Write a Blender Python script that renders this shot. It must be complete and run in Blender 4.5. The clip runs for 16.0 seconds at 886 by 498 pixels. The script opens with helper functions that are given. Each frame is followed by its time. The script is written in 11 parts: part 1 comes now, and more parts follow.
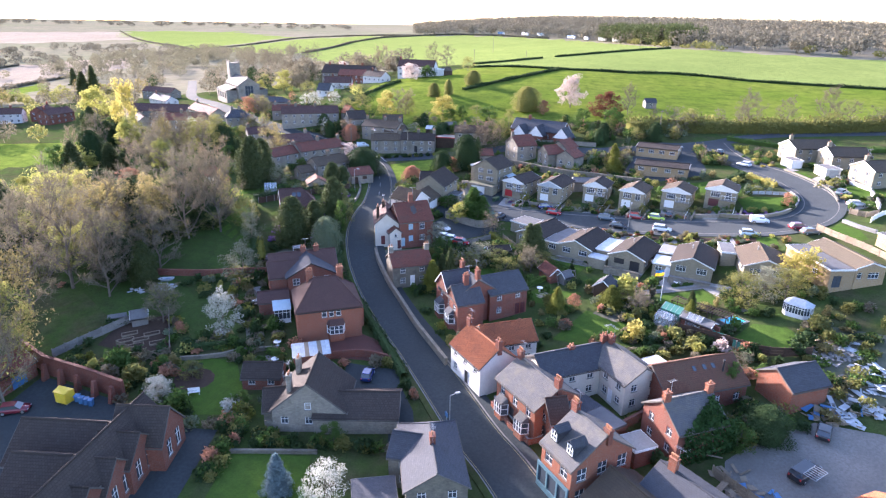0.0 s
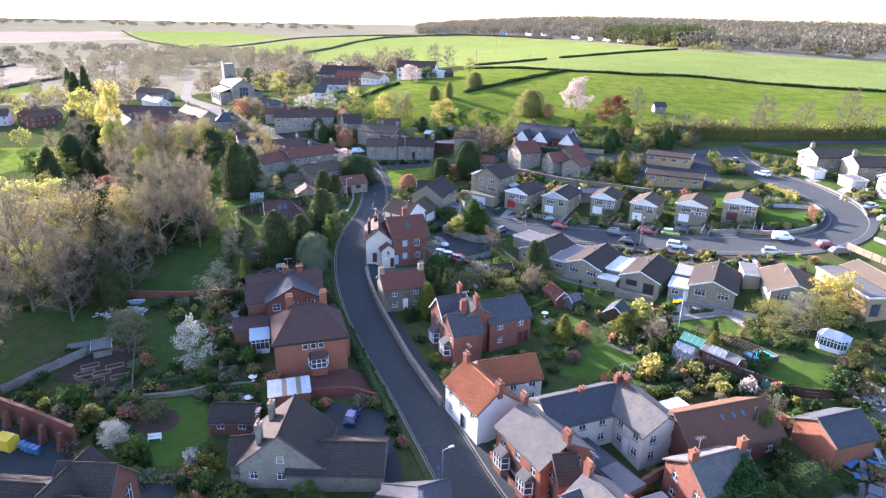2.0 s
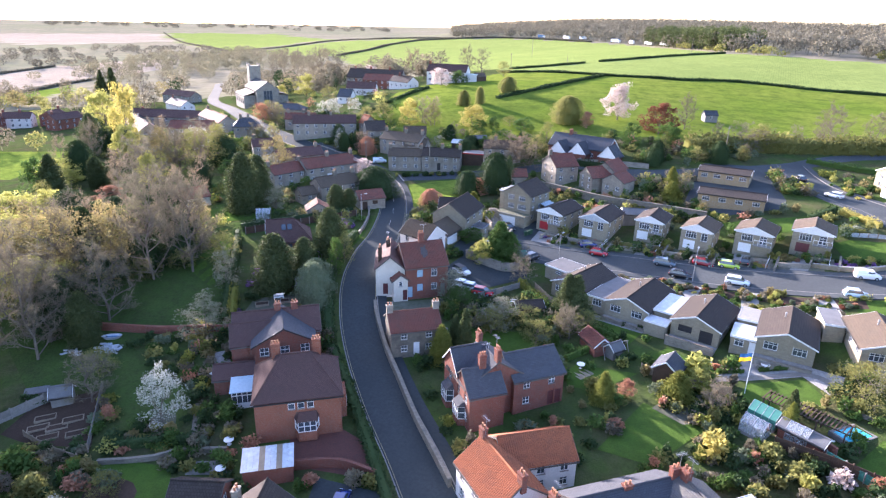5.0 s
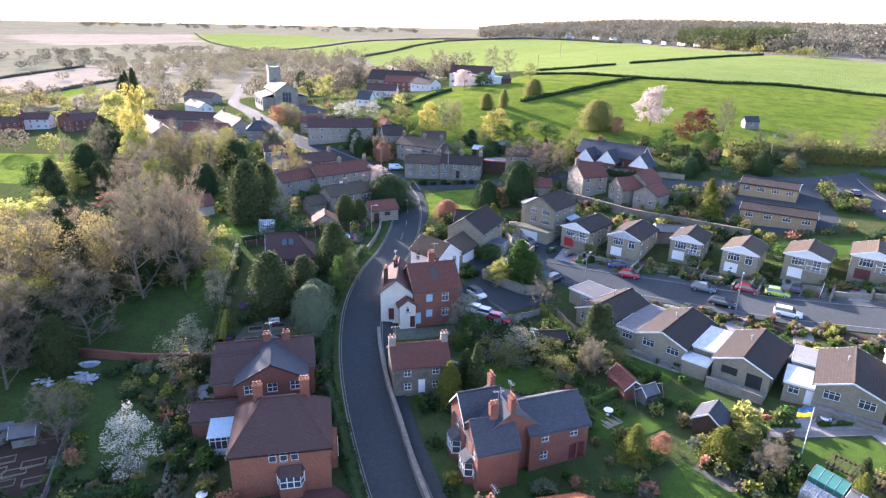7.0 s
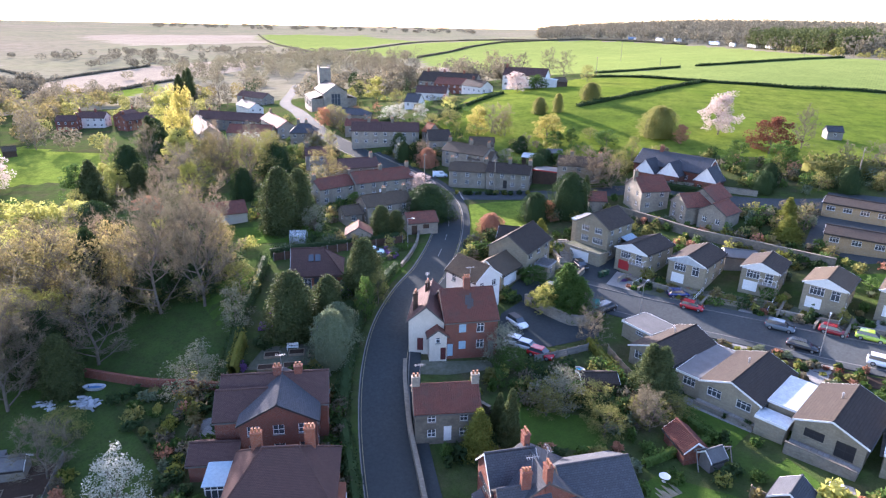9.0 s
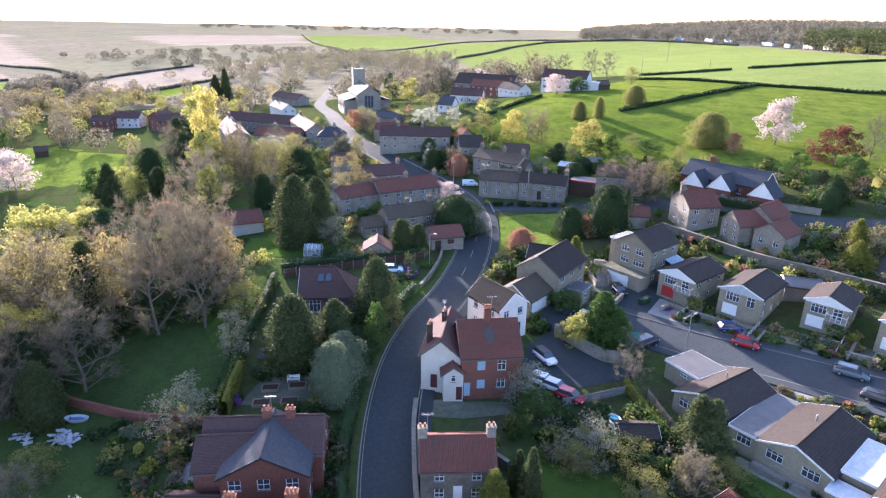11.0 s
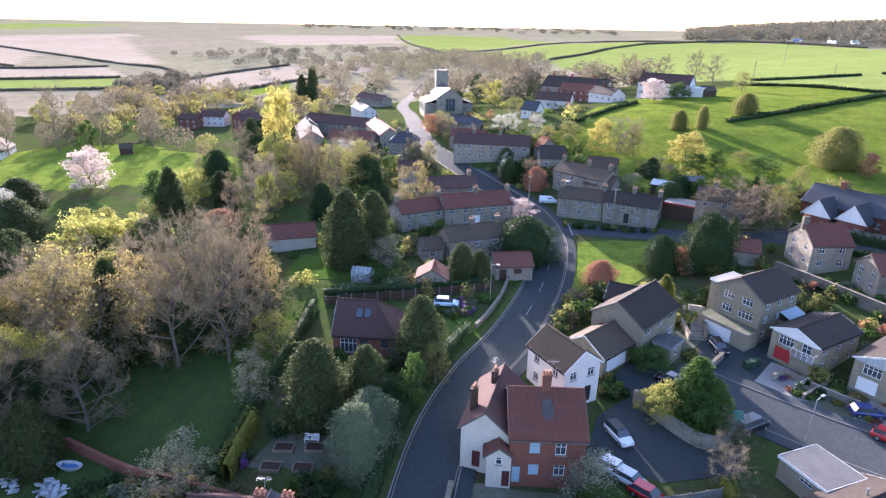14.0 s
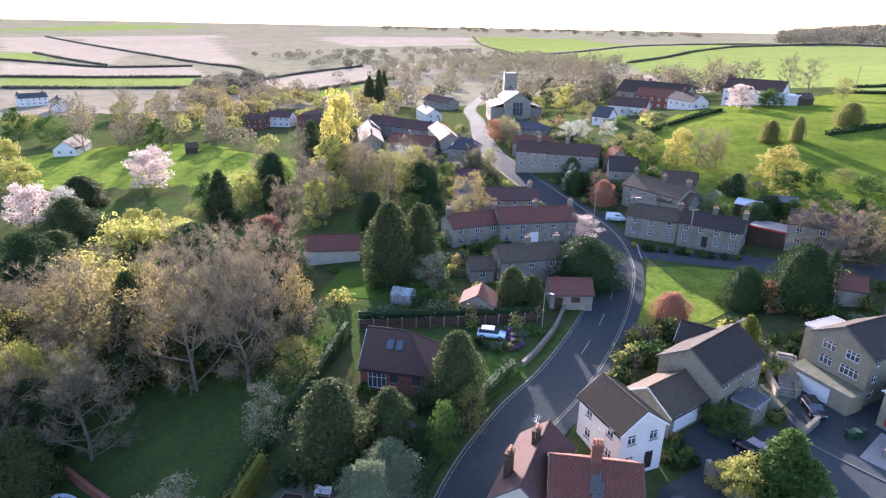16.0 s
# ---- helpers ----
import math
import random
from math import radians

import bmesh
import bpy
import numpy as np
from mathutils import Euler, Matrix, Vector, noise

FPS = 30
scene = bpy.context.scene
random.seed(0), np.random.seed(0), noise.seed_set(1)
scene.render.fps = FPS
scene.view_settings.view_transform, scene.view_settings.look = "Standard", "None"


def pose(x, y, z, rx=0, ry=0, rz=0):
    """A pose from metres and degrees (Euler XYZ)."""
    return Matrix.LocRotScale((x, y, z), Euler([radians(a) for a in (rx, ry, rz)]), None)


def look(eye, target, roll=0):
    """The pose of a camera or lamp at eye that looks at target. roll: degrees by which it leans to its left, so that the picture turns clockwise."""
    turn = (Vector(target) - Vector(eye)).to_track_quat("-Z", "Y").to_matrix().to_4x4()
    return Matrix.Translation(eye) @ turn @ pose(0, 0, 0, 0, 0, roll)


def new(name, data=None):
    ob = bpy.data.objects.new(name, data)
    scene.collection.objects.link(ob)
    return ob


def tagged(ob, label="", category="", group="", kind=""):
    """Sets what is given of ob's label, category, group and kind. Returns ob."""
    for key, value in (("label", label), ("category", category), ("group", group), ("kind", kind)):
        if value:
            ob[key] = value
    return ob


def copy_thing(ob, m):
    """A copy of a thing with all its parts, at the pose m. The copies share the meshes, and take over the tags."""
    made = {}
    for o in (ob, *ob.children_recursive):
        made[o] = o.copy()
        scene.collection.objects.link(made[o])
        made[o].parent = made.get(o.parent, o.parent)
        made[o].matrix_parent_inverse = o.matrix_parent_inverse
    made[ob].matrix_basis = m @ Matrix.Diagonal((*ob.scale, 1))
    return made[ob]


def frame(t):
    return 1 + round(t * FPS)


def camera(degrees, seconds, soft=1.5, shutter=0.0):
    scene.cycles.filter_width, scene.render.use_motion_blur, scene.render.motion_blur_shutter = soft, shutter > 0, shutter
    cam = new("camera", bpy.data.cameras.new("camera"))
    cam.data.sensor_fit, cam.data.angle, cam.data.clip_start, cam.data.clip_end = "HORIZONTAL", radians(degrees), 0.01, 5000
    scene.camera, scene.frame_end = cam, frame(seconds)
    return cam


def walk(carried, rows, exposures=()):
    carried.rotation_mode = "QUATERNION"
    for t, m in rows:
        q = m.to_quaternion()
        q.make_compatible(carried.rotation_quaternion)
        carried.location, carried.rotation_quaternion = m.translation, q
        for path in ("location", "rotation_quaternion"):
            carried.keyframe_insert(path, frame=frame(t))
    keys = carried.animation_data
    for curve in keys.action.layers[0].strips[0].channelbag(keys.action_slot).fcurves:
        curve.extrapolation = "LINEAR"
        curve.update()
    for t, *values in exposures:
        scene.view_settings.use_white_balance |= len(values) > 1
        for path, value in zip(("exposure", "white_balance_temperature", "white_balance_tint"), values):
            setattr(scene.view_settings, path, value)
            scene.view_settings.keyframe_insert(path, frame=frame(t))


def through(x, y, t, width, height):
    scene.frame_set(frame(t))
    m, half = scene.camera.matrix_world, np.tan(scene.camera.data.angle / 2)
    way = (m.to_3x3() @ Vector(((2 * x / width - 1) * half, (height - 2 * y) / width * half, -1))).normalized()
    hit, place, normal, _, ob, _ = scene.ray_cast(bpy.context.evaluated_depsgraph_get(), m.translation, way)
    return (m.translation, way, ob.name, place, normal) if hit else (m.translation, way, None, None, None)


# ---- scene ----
cam = camera(72.3, 16.0, soft=1.25)
PATH = [
    (0, (1.896, -0.633, 49.965), (0.961, 8.695, 46.484), 0.91),
    (0.5, (1.898, 2.041, 50.000), (0.967, 11.367, 46.514), 0.94),
    (1, (1.898, 4.677, 49.990), (0.969, 14.003, 46.504), 0.97),
    (1.5, (1.900, 7.300, 49.945), (0.975, 16.628, 46.462), 1.00),
    (2, (1.906, 9.927, 49.874), (0.930, 19.252, 46.396), 1.02),
    (2.5, (1.918, 12.568, 49.783), (0.868, 21.887, 46.311), 1.04),
    (3, (1.938, 15.227, 49.679), (0.802, 24.539, 46.214), 1.06),
    (3.5, (1.964, 17.906, 49.567), (0.739, 27.208, 46.108), 1.07),
    (4, (1.995, 20.601, 49.453), (0.671, 29.892, 45.999), 1.08),
    (6.5, (2.151, 34.115, 48.944), (0.358, 43.331, 45.503), 1.10),
    (7, (2.158, 36.779, 48.866), (0.242, 45.971, 45.426), 1.10),
    (7.5, (2.147, 39.419, 48.798), (0.051, 48.572, 45.358), 1.10),
    (8, (2.115, 42.032, 48.739), (-0.181, 51.136, 45.299), 1.09),
    (8.5, (2.056, 44.616, 48.689), (-0.473, 53.658, 45.248), 1.09),
    (9, (1.967, 47.173, 48.645), (-0.776, 56.153, 45.204), 1.09),
    (11.3, (1.060, 58.682, 48.494), (-2.391, 67.411, 45.047), 1.07),
    (11.5, (0.937, 59.674, 48.482), (-2.604, 68.367, 45.033), 1.07),
    (12, (0.594, 62.154, 48.447), (-3.147, 70.762, 44.996), 1.07),
    (12.5, (0.202, 64.639, 48.408), (-3.759, 73.147, 44.954), 1.07),
    (13, (-0.241, 67.131, 48.362), (-4.419, 75.533, 44.905), 1.07),
    (13.5, (-0.733, 69.631, 48.308), (-5.117, 77.926, 44.847), 1.07),
    (14, (-1.273, 72.133, 48.244), (-5.866, 80.313, 44.781), 1.08),
    (14.5, (-1.860, 74.629, 48.171), (-6.682, 82.674, 44.706), 1.08),
    (15, (-2.488, 77.102, 48.086), (-7.533, 85.010, 44.621), 1.10),
    (15.5, (-3.156, 79.530, 47.990), (-8.440, 87.281, 44.528), 1.11),
    (16, (-3.855, 81.880, 47.883), (-9.384, 89.463, 44.428), 1.12),
]
walk(cam, [(r[0], look(*r[1:])) for r in PATH], exposures=[(0.0, 2.56, 5790.0, 31.0), (4.0, 2.60, 5790.0, 31.0), (8.5, 2.46, 5790.0, 31.0), (12.0, 2.40, 5790.0, 31.0), (16.0, 2.34, 5790.0, 31.0)])

# ---- light ----
SUN_AZ, SUN_EL = -46.0, 14.0          # degrees from +y towards +x, and above the horizon
world = bpy.data.worlds.new("sky")
scene.world = world
world.use_nodes = True
wn = world.node_tree
sky = wn.nodes.new("ShaderNodeTexSky")
sky.sky_type, sky.sun_disc = "NISHITA", False
sky.sun_elevation, sky.sun_rotation = radians(SUN_EL), radians(SUN_AZ)
sky.dust_density, sky.ozone_density, sky.air_density = 1.6, 1.6, 1.0
wn.links.new(sky.outputs["Color"], wn.nodes["Background"].inputs["Color"])
wn.nodes["Background"].inputs["Strength"].default_value = 0.138
lamp = bpy.data.lights.new("sun", "SUN")
lamp.energy, lamp.angle, lamp.color = 5.0, radians(0.9), (1.0, 0.90, 0.74)
sun = new("sun", lamp)
SUN_DIR = Vector((math.sin(radians(SUN_AZ)) * math.cos(radians(SUN_EL)), math.cos(radians(SUN_AZ)) * math.cos(radians(SUN_EL)), math.sin(radians(SUN_EL))))
sun.matrix_world = look(SUN_DIR * 300, (0, 0, 0))

# ---- materials ----


def shader(name, rough=0.8, spec=0.3, metal=0.0):
    m = bpy.data.materials.new(name)
    m.use_nodes = True
    b = m.node_tree.nodes["Principled BSDF"]
    b.inputs["Roughness"].default_value = rough
    b.inputs["Specular IOR Level"].default_value = spec
    b.inputs["Metallic"].default_value = metal
    return m, m.node_tree, b


def node(tree, kind, **values):
    n = tree.nodes.new(kind)
    for key, value in values.items():
        n.inputs[key.replace("_", " ")].default_value = value
    return n


def rgba(c):
    return (c[0], c[1], c[2], 1.0)


def mixed(tree, fac, a, b, mode="MIX"):
    n = tree.nodes.new("ShaderNodeMix")
    n.data_type, n.blend_type = "RGBA", mode
    for sock, value in ((n.inputs[0], fac), (n.inputs[6], a), (n.inputs[7], b)):
        if isinstance(value, bpy.types.NodeSocket):
            tree.links.new(value, sock)
        elif isinstance(value, (int, float)):
            sock.default_value = value
        else:
            sock.default_value = rgba(value)
    return n.outputs[2]


def ramp(tree, value, lo, hi):
    n = tree.nodes.new("ShaderNodeMapRange")
    tree.links.new(value, n.inputs[0])
    n.inputs[1].default_value, n.inputs[2].default_value = lo, hi
    return n.outputs[0]


def coords(tree, which="Object"):
    return tree.nodes.new("ShaderNodeTexCoord").outputs[which]


def grain(tree, vec, scale, detail=4.0, rough=0.6):
    n = node(tree, "ShaderNodeTexNoise", Scale=scale, Detail=detail, Roughness=rough)
    tree.links.new(vec, n.inputs["Vector"])
    return n.outputs["Fac"]


def bump(tree, bsdf, height, strength, distance=0.05):
    n = node(tree, "ShaderNodeBump", Strength=strength, Distance=distance)
    tree.links.new(height, n.inputs["Height"])
    tree.links.new(n.outputs["Normal"], bsdf.inputs["Normal"])


def plain(name, a, b=None, rough=0.8, spec=0.3, metal=0.0, big=0.25, fine=3.0, relief=0.2, spread=0.12, where="Object"):
    """A surface in two tones, with stains, grain and a small change from object to object."""
    m, tree, bsdf = shader(name, rough, spec, metal)
    b = b or tuple(c * 0.7 for c in a)
    vec = coords(tree, where)
    col = mixed(tree, ramp(tree, grain(tree, vec, big, 3.0), 0.35, 0.65), a, b)
    fine_n = grain(tree, vec, fine, 5.0, 0.7)
    col = mixed(tree, ramp(tree, fine_n, 0.3, 0.75), col, tuple(c * 0.8 for c in b))
    col = vary(tree, col, spread)
    tree.links.new(col, bsdf.inputs["Base Color"])
    bump(tree, bsdf, fine_n, relief)
    return m


def vary(tree, col, spread):
    info = tree.nodes.new("ShaderNodeObjectInfo")
    r = tree.nodes.new("ShaderNodeMapRange")
    tree.links.new(info.outputs["Random"], r.inputs[0])
    r.inputs[3].default_value, r.inputs[4].default_value = 1.0 - spread, 1.0 + spread
    h = tree.nodes.new("ShaderNodeHueSaturation")
    tree.links.new(r.outputs[0], h.inputs["Value"])
    tree.links.new(col, h.inputs["Color"])
    return h.outputs["Color"]


def courses(name, a, b, mortar, w, h, gap=0.012, rough=0.85, relief=0.5, offset=0.5, stain=(0.05, 0.05, 0.045), stains=0.5, spec=0.1, tone=0.0):
    """Brick, stone, tile or slate laid in courses, by the uv in metres, with stains over it."""
    m, tree, bsdf = shader(name, rough, spec)
    vec = coords(tree, "UV")
    br = node(tree, "ShaderNodeTexBrick", Scale=1.0)
    br.offset = offset
    br.inputs["Color1"].default_value, br.inputs["Color2"].default_value, br.inputs["Mortar"].default_value = rgba(a), rgba(b), rgba(mortar)
    br.inputs["Mortar Size"].default_value = gap
    br.inputs["Brick Width"].default_value, br.inputs["Row Height"].default_value, br.inputs["Bias"].default_value = w, h, tone
    tree.links.new(vec, br.inputs["Vector"])
    g = grain(tree, vec, 5.0, 5.0, 0.7)
    col = mixed(tree, ramp(tree, g, 0.35, 0.8), br.outputs["Color"], tuple(c * 0.62 for c in a))
    s = ramp(tree, grain(tree, coords(tree, "Object"), 0.6, 6.0, 0.7), 0.47, 0.70)
    scaled = tree.nodes.new("ShaderNodeMath")
    scaled.operation = "MULTIPLY"
    tree.links.new(s, scaled.inputs[0])
    scaled.inputs[1].default_value = stains
    col = mixed(tree, scaled.outputs[0], col, stain)
    col = vary(tree, col, 0.1)
    tree.links.new(col, bsdf.inputs["Base Color"])
    inv = tree.nodes.new("ShaderNodeMath")
    inv.operation = "SUBTRACT"
    tree.links.new(g, inv.inputs[0])
    tree.links.new(br.outputs["Fac"], inv.inputs[1])
    bump(tree, bsdf, inv.outputs[0], relief, 0.03)
    return m


def leaves(name, a, b, rough=0.6, through=0.35, spread=0.15):
    """Thin leaves or petals: each island has its own tone, and some light passes through."""
    m, tree, bsdf = shader(name, max(rough, 0.8), 0.08)
    geo = tree.nodes.new("ShaderNodeNewGeometry")
    col = mixed(tree, geo.outputs["Random Per Island"], a, b)
    col = vary(tree, col, spread)
    tree.links.new(col, bsdf.inputs["Base Color"])
    tl = tree.nodes.new("ShaderNodeBsdfTranslucent")
    tree.links.new(col, tl.inputs["Color"])
    mx = tree.nodes.new("ShaderNodeMixShader")
    mx.inputs[0].default_value = through
    tree.links.new(bsdf.outputs[0], mx.inputs[1])
    tree.links.new(tl.outputs[0], mx.inputs[2])
    tree.links.new(mx.outputs[0], tree.nodes["Material Output"].inputs["Surface"])
    return m


def land(name, a, b, c, big=0.02, mid=0.15, fine=1.2, rough=0.95, rows=None, relief=0.6):
    """Open ground in three tones: wide patches, tufts and fine grain; rows: (angle, spacing) of drilled or ploughed lines."""
    m, tree, bsdf = shader(name, rough, 0.0)
    vec = coords(tree, "Object")
    col = mixed(tree, ramp(tree, grain(tree, vec, big, 4.0), 0.35, 0.65), a, b)
    t = grain(tree, vec, mid, 6.0, 0.7)
    col = mixed(tree, ramp(tree, t, 0.4, 0.75), col, c)
    f = grain(tree, vec, fine, 4.0, 0.7)
    col = mixed(tree, ramp(tree, f, 0.45, 0.85), col, tuple(k * 0.55 for k in a))
    if rows:
        mp = tree.nodes.new("ShaderNodeMapping")
        mp.inputs["Rotation"].default_value[2] = radians(rows[0])
        tree.links.new(vec, mp.inputs["Vector"])
        wv = node(tree, "ShaderNodeTexWave", Scale=1.0 / rows[1], Distortion=0.5, Detail=1.0)
        wv.inputs["Detail Scale"].default_value = 0.4
        tree.links.new(mp.outputs[0], wv.inputs["Vector"])
        col = mixed(tree, ramp(tree, wv.outputs["Fac"], 0.955, 1.06), col, tuple(k * 0.35 for k in a))
    tree.links.new(col, bsdf.inputs["Base Color"])
    bump(tree, bsdf, f, relief, 0.15)
    return m


M = {
    "brick": courses("red_brick", (0.235, 0.078, 0.05), (0.17, 0.055, 0.038), (0.22, 0.165, 0.135), 0.225, 0.075, 0.010, stains=0.35),
    "brick_orange": courses("orange_brick", (0.33, 0.112, 0.06), (0.25, 0.08, 0.045), (0.28, 0.21, 0.165), 0.225, 0.075, 0.010, stains=0.25),
    "brick_buff": courses("buff_brick", (0.42, 0.30, 0.16), (0.36, 0.24, 0.12), (0.4, 0.34, 0.26), 0.225, 0.075, 0.010, stains=0.2),
    "stone": courses("limestone", (0.34, 0.305, 0.245), (0.24, 0.215, 0.17), (0.29, 0.26, 0.215), 0.38, 0.16, 0.018, stains=0.4, relief=0.8),
    "stone_pale": courses("pale_stone", (0.325, 0.285, 0.2), (0.255, 0.22, 0.155), (0.28, 0.245, 0.185), 0.42, 0.15, 0.012, stains=0.25),
    "stone_grey": courses("grey_stone", (0.25, 0.225, 0.175), (0.165, 0.15, 0.12), (0.2, 0.18, 0.15), 0.45, 0.2, 0.02, stains=0.5, relief=0.9),
    "render": plain("white_render", (0.70, 0.69, 0.66), (0.58, 0.57, 0.54), 0.9, 0.2, big=0.5, fine=6.0, relief=0.1, spread=0.04),
    "cream": plain("cream_render", (0.62, 0.58, 0.50), (0.52, 0.48, 0.40), 0.9, 0.2, big=0.5, fine=6.0, relief=0.1, spread=0.05),
    "tile_red": courses("red_clay_tile", (0.24, 0.098, 0.07), (0.17, 0.068, 0.052), (0.07, 0.03, 0.025), 0.24, 0.30, 0.022, relief=0.9, stains=0.6, stain=(0.10, 0.075, 0.06)),
    "tile_orange": courses("orange_pantile", (0.45, 0.16, 0.075), (0.36, 0.115, 0.055), (0.12, 0.05, 0.03), 0.24, 0.32, 0.02, relief=0.9, stains=0.35),
    "tile_plum": courses("plum_clay_tile", (0.138, 0.083, 0.072), (0.106, 0.064, 0.056), (0.045, 0.026, 0.025), 0.2, 0.14, 0.016, relief=0.8, stains=0.55, stain=(0.075, 0.05, 0.042)),
    "tile_brown": courses("brown_concrete_tile", (0.122, 0.094, 0.066), (0.094, 0.072, 0.052), (0.05, 0.038, 0.03), 0.33, 0.34, 0.022, relief=0.8, stains=0.3),
    "tile_rust": courses("rust_brown_clay_tile", (0.165, 0.085, 0.055), (0.125, 0.064, 0.042), (0.05, 0.03, 0.024), 0.24, 0.30, 0.02, relief=0.9, stains=0.5, stain=(0.10, 0.075, 0.05)),
    "tile_dark": courses("dark_concrete_tile", (0.072, 0.058, 0.048), (0.052, 0.042, 0.036), (0.026, 0.022, 0.02), 0.33, 0.34, 0.022, relief=0.8, stains=0.25),
    "tile_tan": courses("tan_concrete_tile", (0.155, 0.128, 0.09), (0.12, 0.1, 0.07), (0.07, 0.05, 0.04), 0.33, 0.34, 0.022, relief=0.7, stains=0.3, stain=(0.09, 0.08, 0.05)),
    "slate": courses("blue_slate", (0.088, 0.093, 0.103), (0.066, 0.07, 0.08), (0.032, 0.034, 0.04), 0.3, 0.22, 0.014, rough=0.8, relief=0.7, stains=0.3, spec=0.08),
    "slate_worn": courses("weathered_slate", (0.135, 0.132, 0.13), (0.095, 0.095, 0.1), (0.05, 0.05, 0.05), 0.3, 0.22, 0.016, rough=0.78, relief=0.8, stains=0.5, stain=(0.16, 0.145, 0.10), spec=0.08),
    "felt": plain("grey_roofing_felt", (0.17, 0.17, 0.17), (0.12, 0.12, 0.12), 0.9, 0.12, big=0.6, fine=9.0),
    "sheet": plain("pale_corrugated_sheet", (0.52, 0.56, 0.58), (0.36, 0.39, 0.41), 0.5, 0.4, big=0.6, fine=2.0),
    "white": plain("white_paint", (0.80, 0.80, 0.78), (0.74, 0.74, 0.72), 0.55, 0.4, relief=0.02, spread=0.03),
    "black": plain("black_paint", (0.02, 0.02, 0.022), (0.03, 0.03, 0.03), 0.5, 0.4, relief=0.02),
    "red_paint": plain("red_paint", (0.42, 0.03, 0.03), (0.34, 0.025, 0.025), 0.5, 0.4, relief=0.02),
    "blue_paint": plain("blue_paint", (0.08, 0.22, 0.42), (0.06, 0.17, 0.34), 0.5, 0.4, relief=0.02),
    "pale_blue": plain("pale_blue_paint", (0.34, 0.48, 0.56), (0.29, 0.42, 0.5), 0.5, 0.4, relief=0.02),
    "yellow_paint": plain("yellow_paint", (0.78, 0.58, 0.04), (0.68, 0.5, 0.04), 0.5, 0.4, relief=0.02),
    "green_paint": plain("green_paint", (0.05, 0.22, 0.17), (0.04, 0.17, 0.13), 0.5, 0.4, relief=0.05),
    "maroon": plain("maroon_paint", (0.12, 0.03, 0.03), (0.09, 0.025, 0.025), 0.5, 0.4, relief=0.02),
    "terracotta": plain("terracotta", (0.45, 0.2, 0.1), (0.34, 0.15, 0.08), 0.8),
    "lead": plain("lead_flashing", (0.3, 0.31, 0.33), (0.22, 0.23, 0.25), 0.7, 0.3),
    "verge": plain("grey_roof_verge", (0.15, 0.14, 0.125), (0.11, 0.10, 0.09), 0.9, 0.1, relief=0.1),
    "teal": plain("dark_teal_paint", (0.10, 0.19, 0.22), (0.08, 0.15, 0.18), 0.5, 0.3, relief=0.02),
    "asphalt": plain("asphalt", (0.060, 0.070, 0.071), (0.046, 0.054, 0.055), 0.98, 0.04, big=0.08, fine=2.5, relief=0.3, spread=0.02),
    "asphalt_pale": plain("worn_asphalt", (0.076, 0.086, 0.087), (0.057, 0.064, 0.066), 0.95, 0.05, big=0.12, fine=2.5, relief=0.3, spread=0.05),
    "paving": courses("concrete_paving", (0.30, 0.29, 0.27), (0.25, 0.24, 0.22), (0.14, 0.13, 0.12), 0.6, 0.6, 0.02, stains=0.3, relief=0.3, offset=0.0),
    "block": courses("red_block_paving", (0.20, 0.085, 0.065), (0.16, 0.07, 0.055), (0.08, 0.05, 0.04), 0.2, 0.1, 0.01, stains=0.3),
    "bin_green": plain("dark_green_plastic", (0.018, 0.06, 0.032), (0.014, 0.048, 0.026), 0.5, 0.4, relief=0.02, spread=0.03),
    "concrete": plain("concrete", (0.29, 0.28, 0.26), (0.22, 0.215, 0.20), 0.9, 0.2, big=0.4, fine=4.0),
    "gravel": plain("pale_gravel", (0.25, 0.235, 0.21), (0.17, 0.16, 0.14), 0.95, 0.1, big=0.1, fine=3.0, relief=0.5),
    "gravel_dark": plain("stony_ground", (0.17, 0.16, 0.13), (0.09, 0.10, 0.06), 0.95, 0.1, big=0.2, fine=1.5, relief=0.6),
    "soil": plain("garden_soil", (0.075, 0.05, 0.035), (0.055, 0.038, 0.028), 0.95, 0.1, big=0.5, fine=4.0, relief=0.6),
    "kerb": plain("kerb_stone", (0.23, 0.22, 0.205), (0.17, 0.165, 0.155), 0.9, 0.2, big=0.6, fine=4.0),
    "line": plain("road_line_paint", (0.42, 0.41, 0.38), (0.26, 0.25, 0.235), 0.8, 0.2, big=0.8, fine=5.0),
    "yellow_line": plain("yellow_line_paint", (0.34, 0.28, 0.14), (0.22, 0.19, 0.12), 0.8, 0.2, big=0.8, fine=5.0),
    "fence": plain("weathered_fence_wood", (0.30, 0.24, 0.17), (0.21, 0.17, 0.12), 0.85, 0.2, big=0.8, fine=5.0),
    "fence_grey": plain("silvered_wood", (0.23, 0.22, 0.195), (0.17, 0.16, 0.145), 0.85, 0.2, big=0.8, fine=5.0),
    "dark_wood": plain("dark_stained_wood", (0.09, 0.055, 0.035), (0.06, 0.04, 0.028), 0.8, 0.2, big=0.8, fine=5.0),
    "steel": plain("galvanised_steel", (0.45, 0.46, 0.47), (0.38, 0.39, 0.4), 0.45, 0.5, 0.7),
    "tyre": plain("black_rubber", (0.015, 0.015, 0.016), (0.02, 0.02, 0.02), 0.85, 0.2),
    "bark": plain("grey_brown_bark", (0.19, 0.165, 0.13), (0.12, 0.10, 0.08), 0.95, 0.1, big=1.0, fine=5.0, relief=0.7),
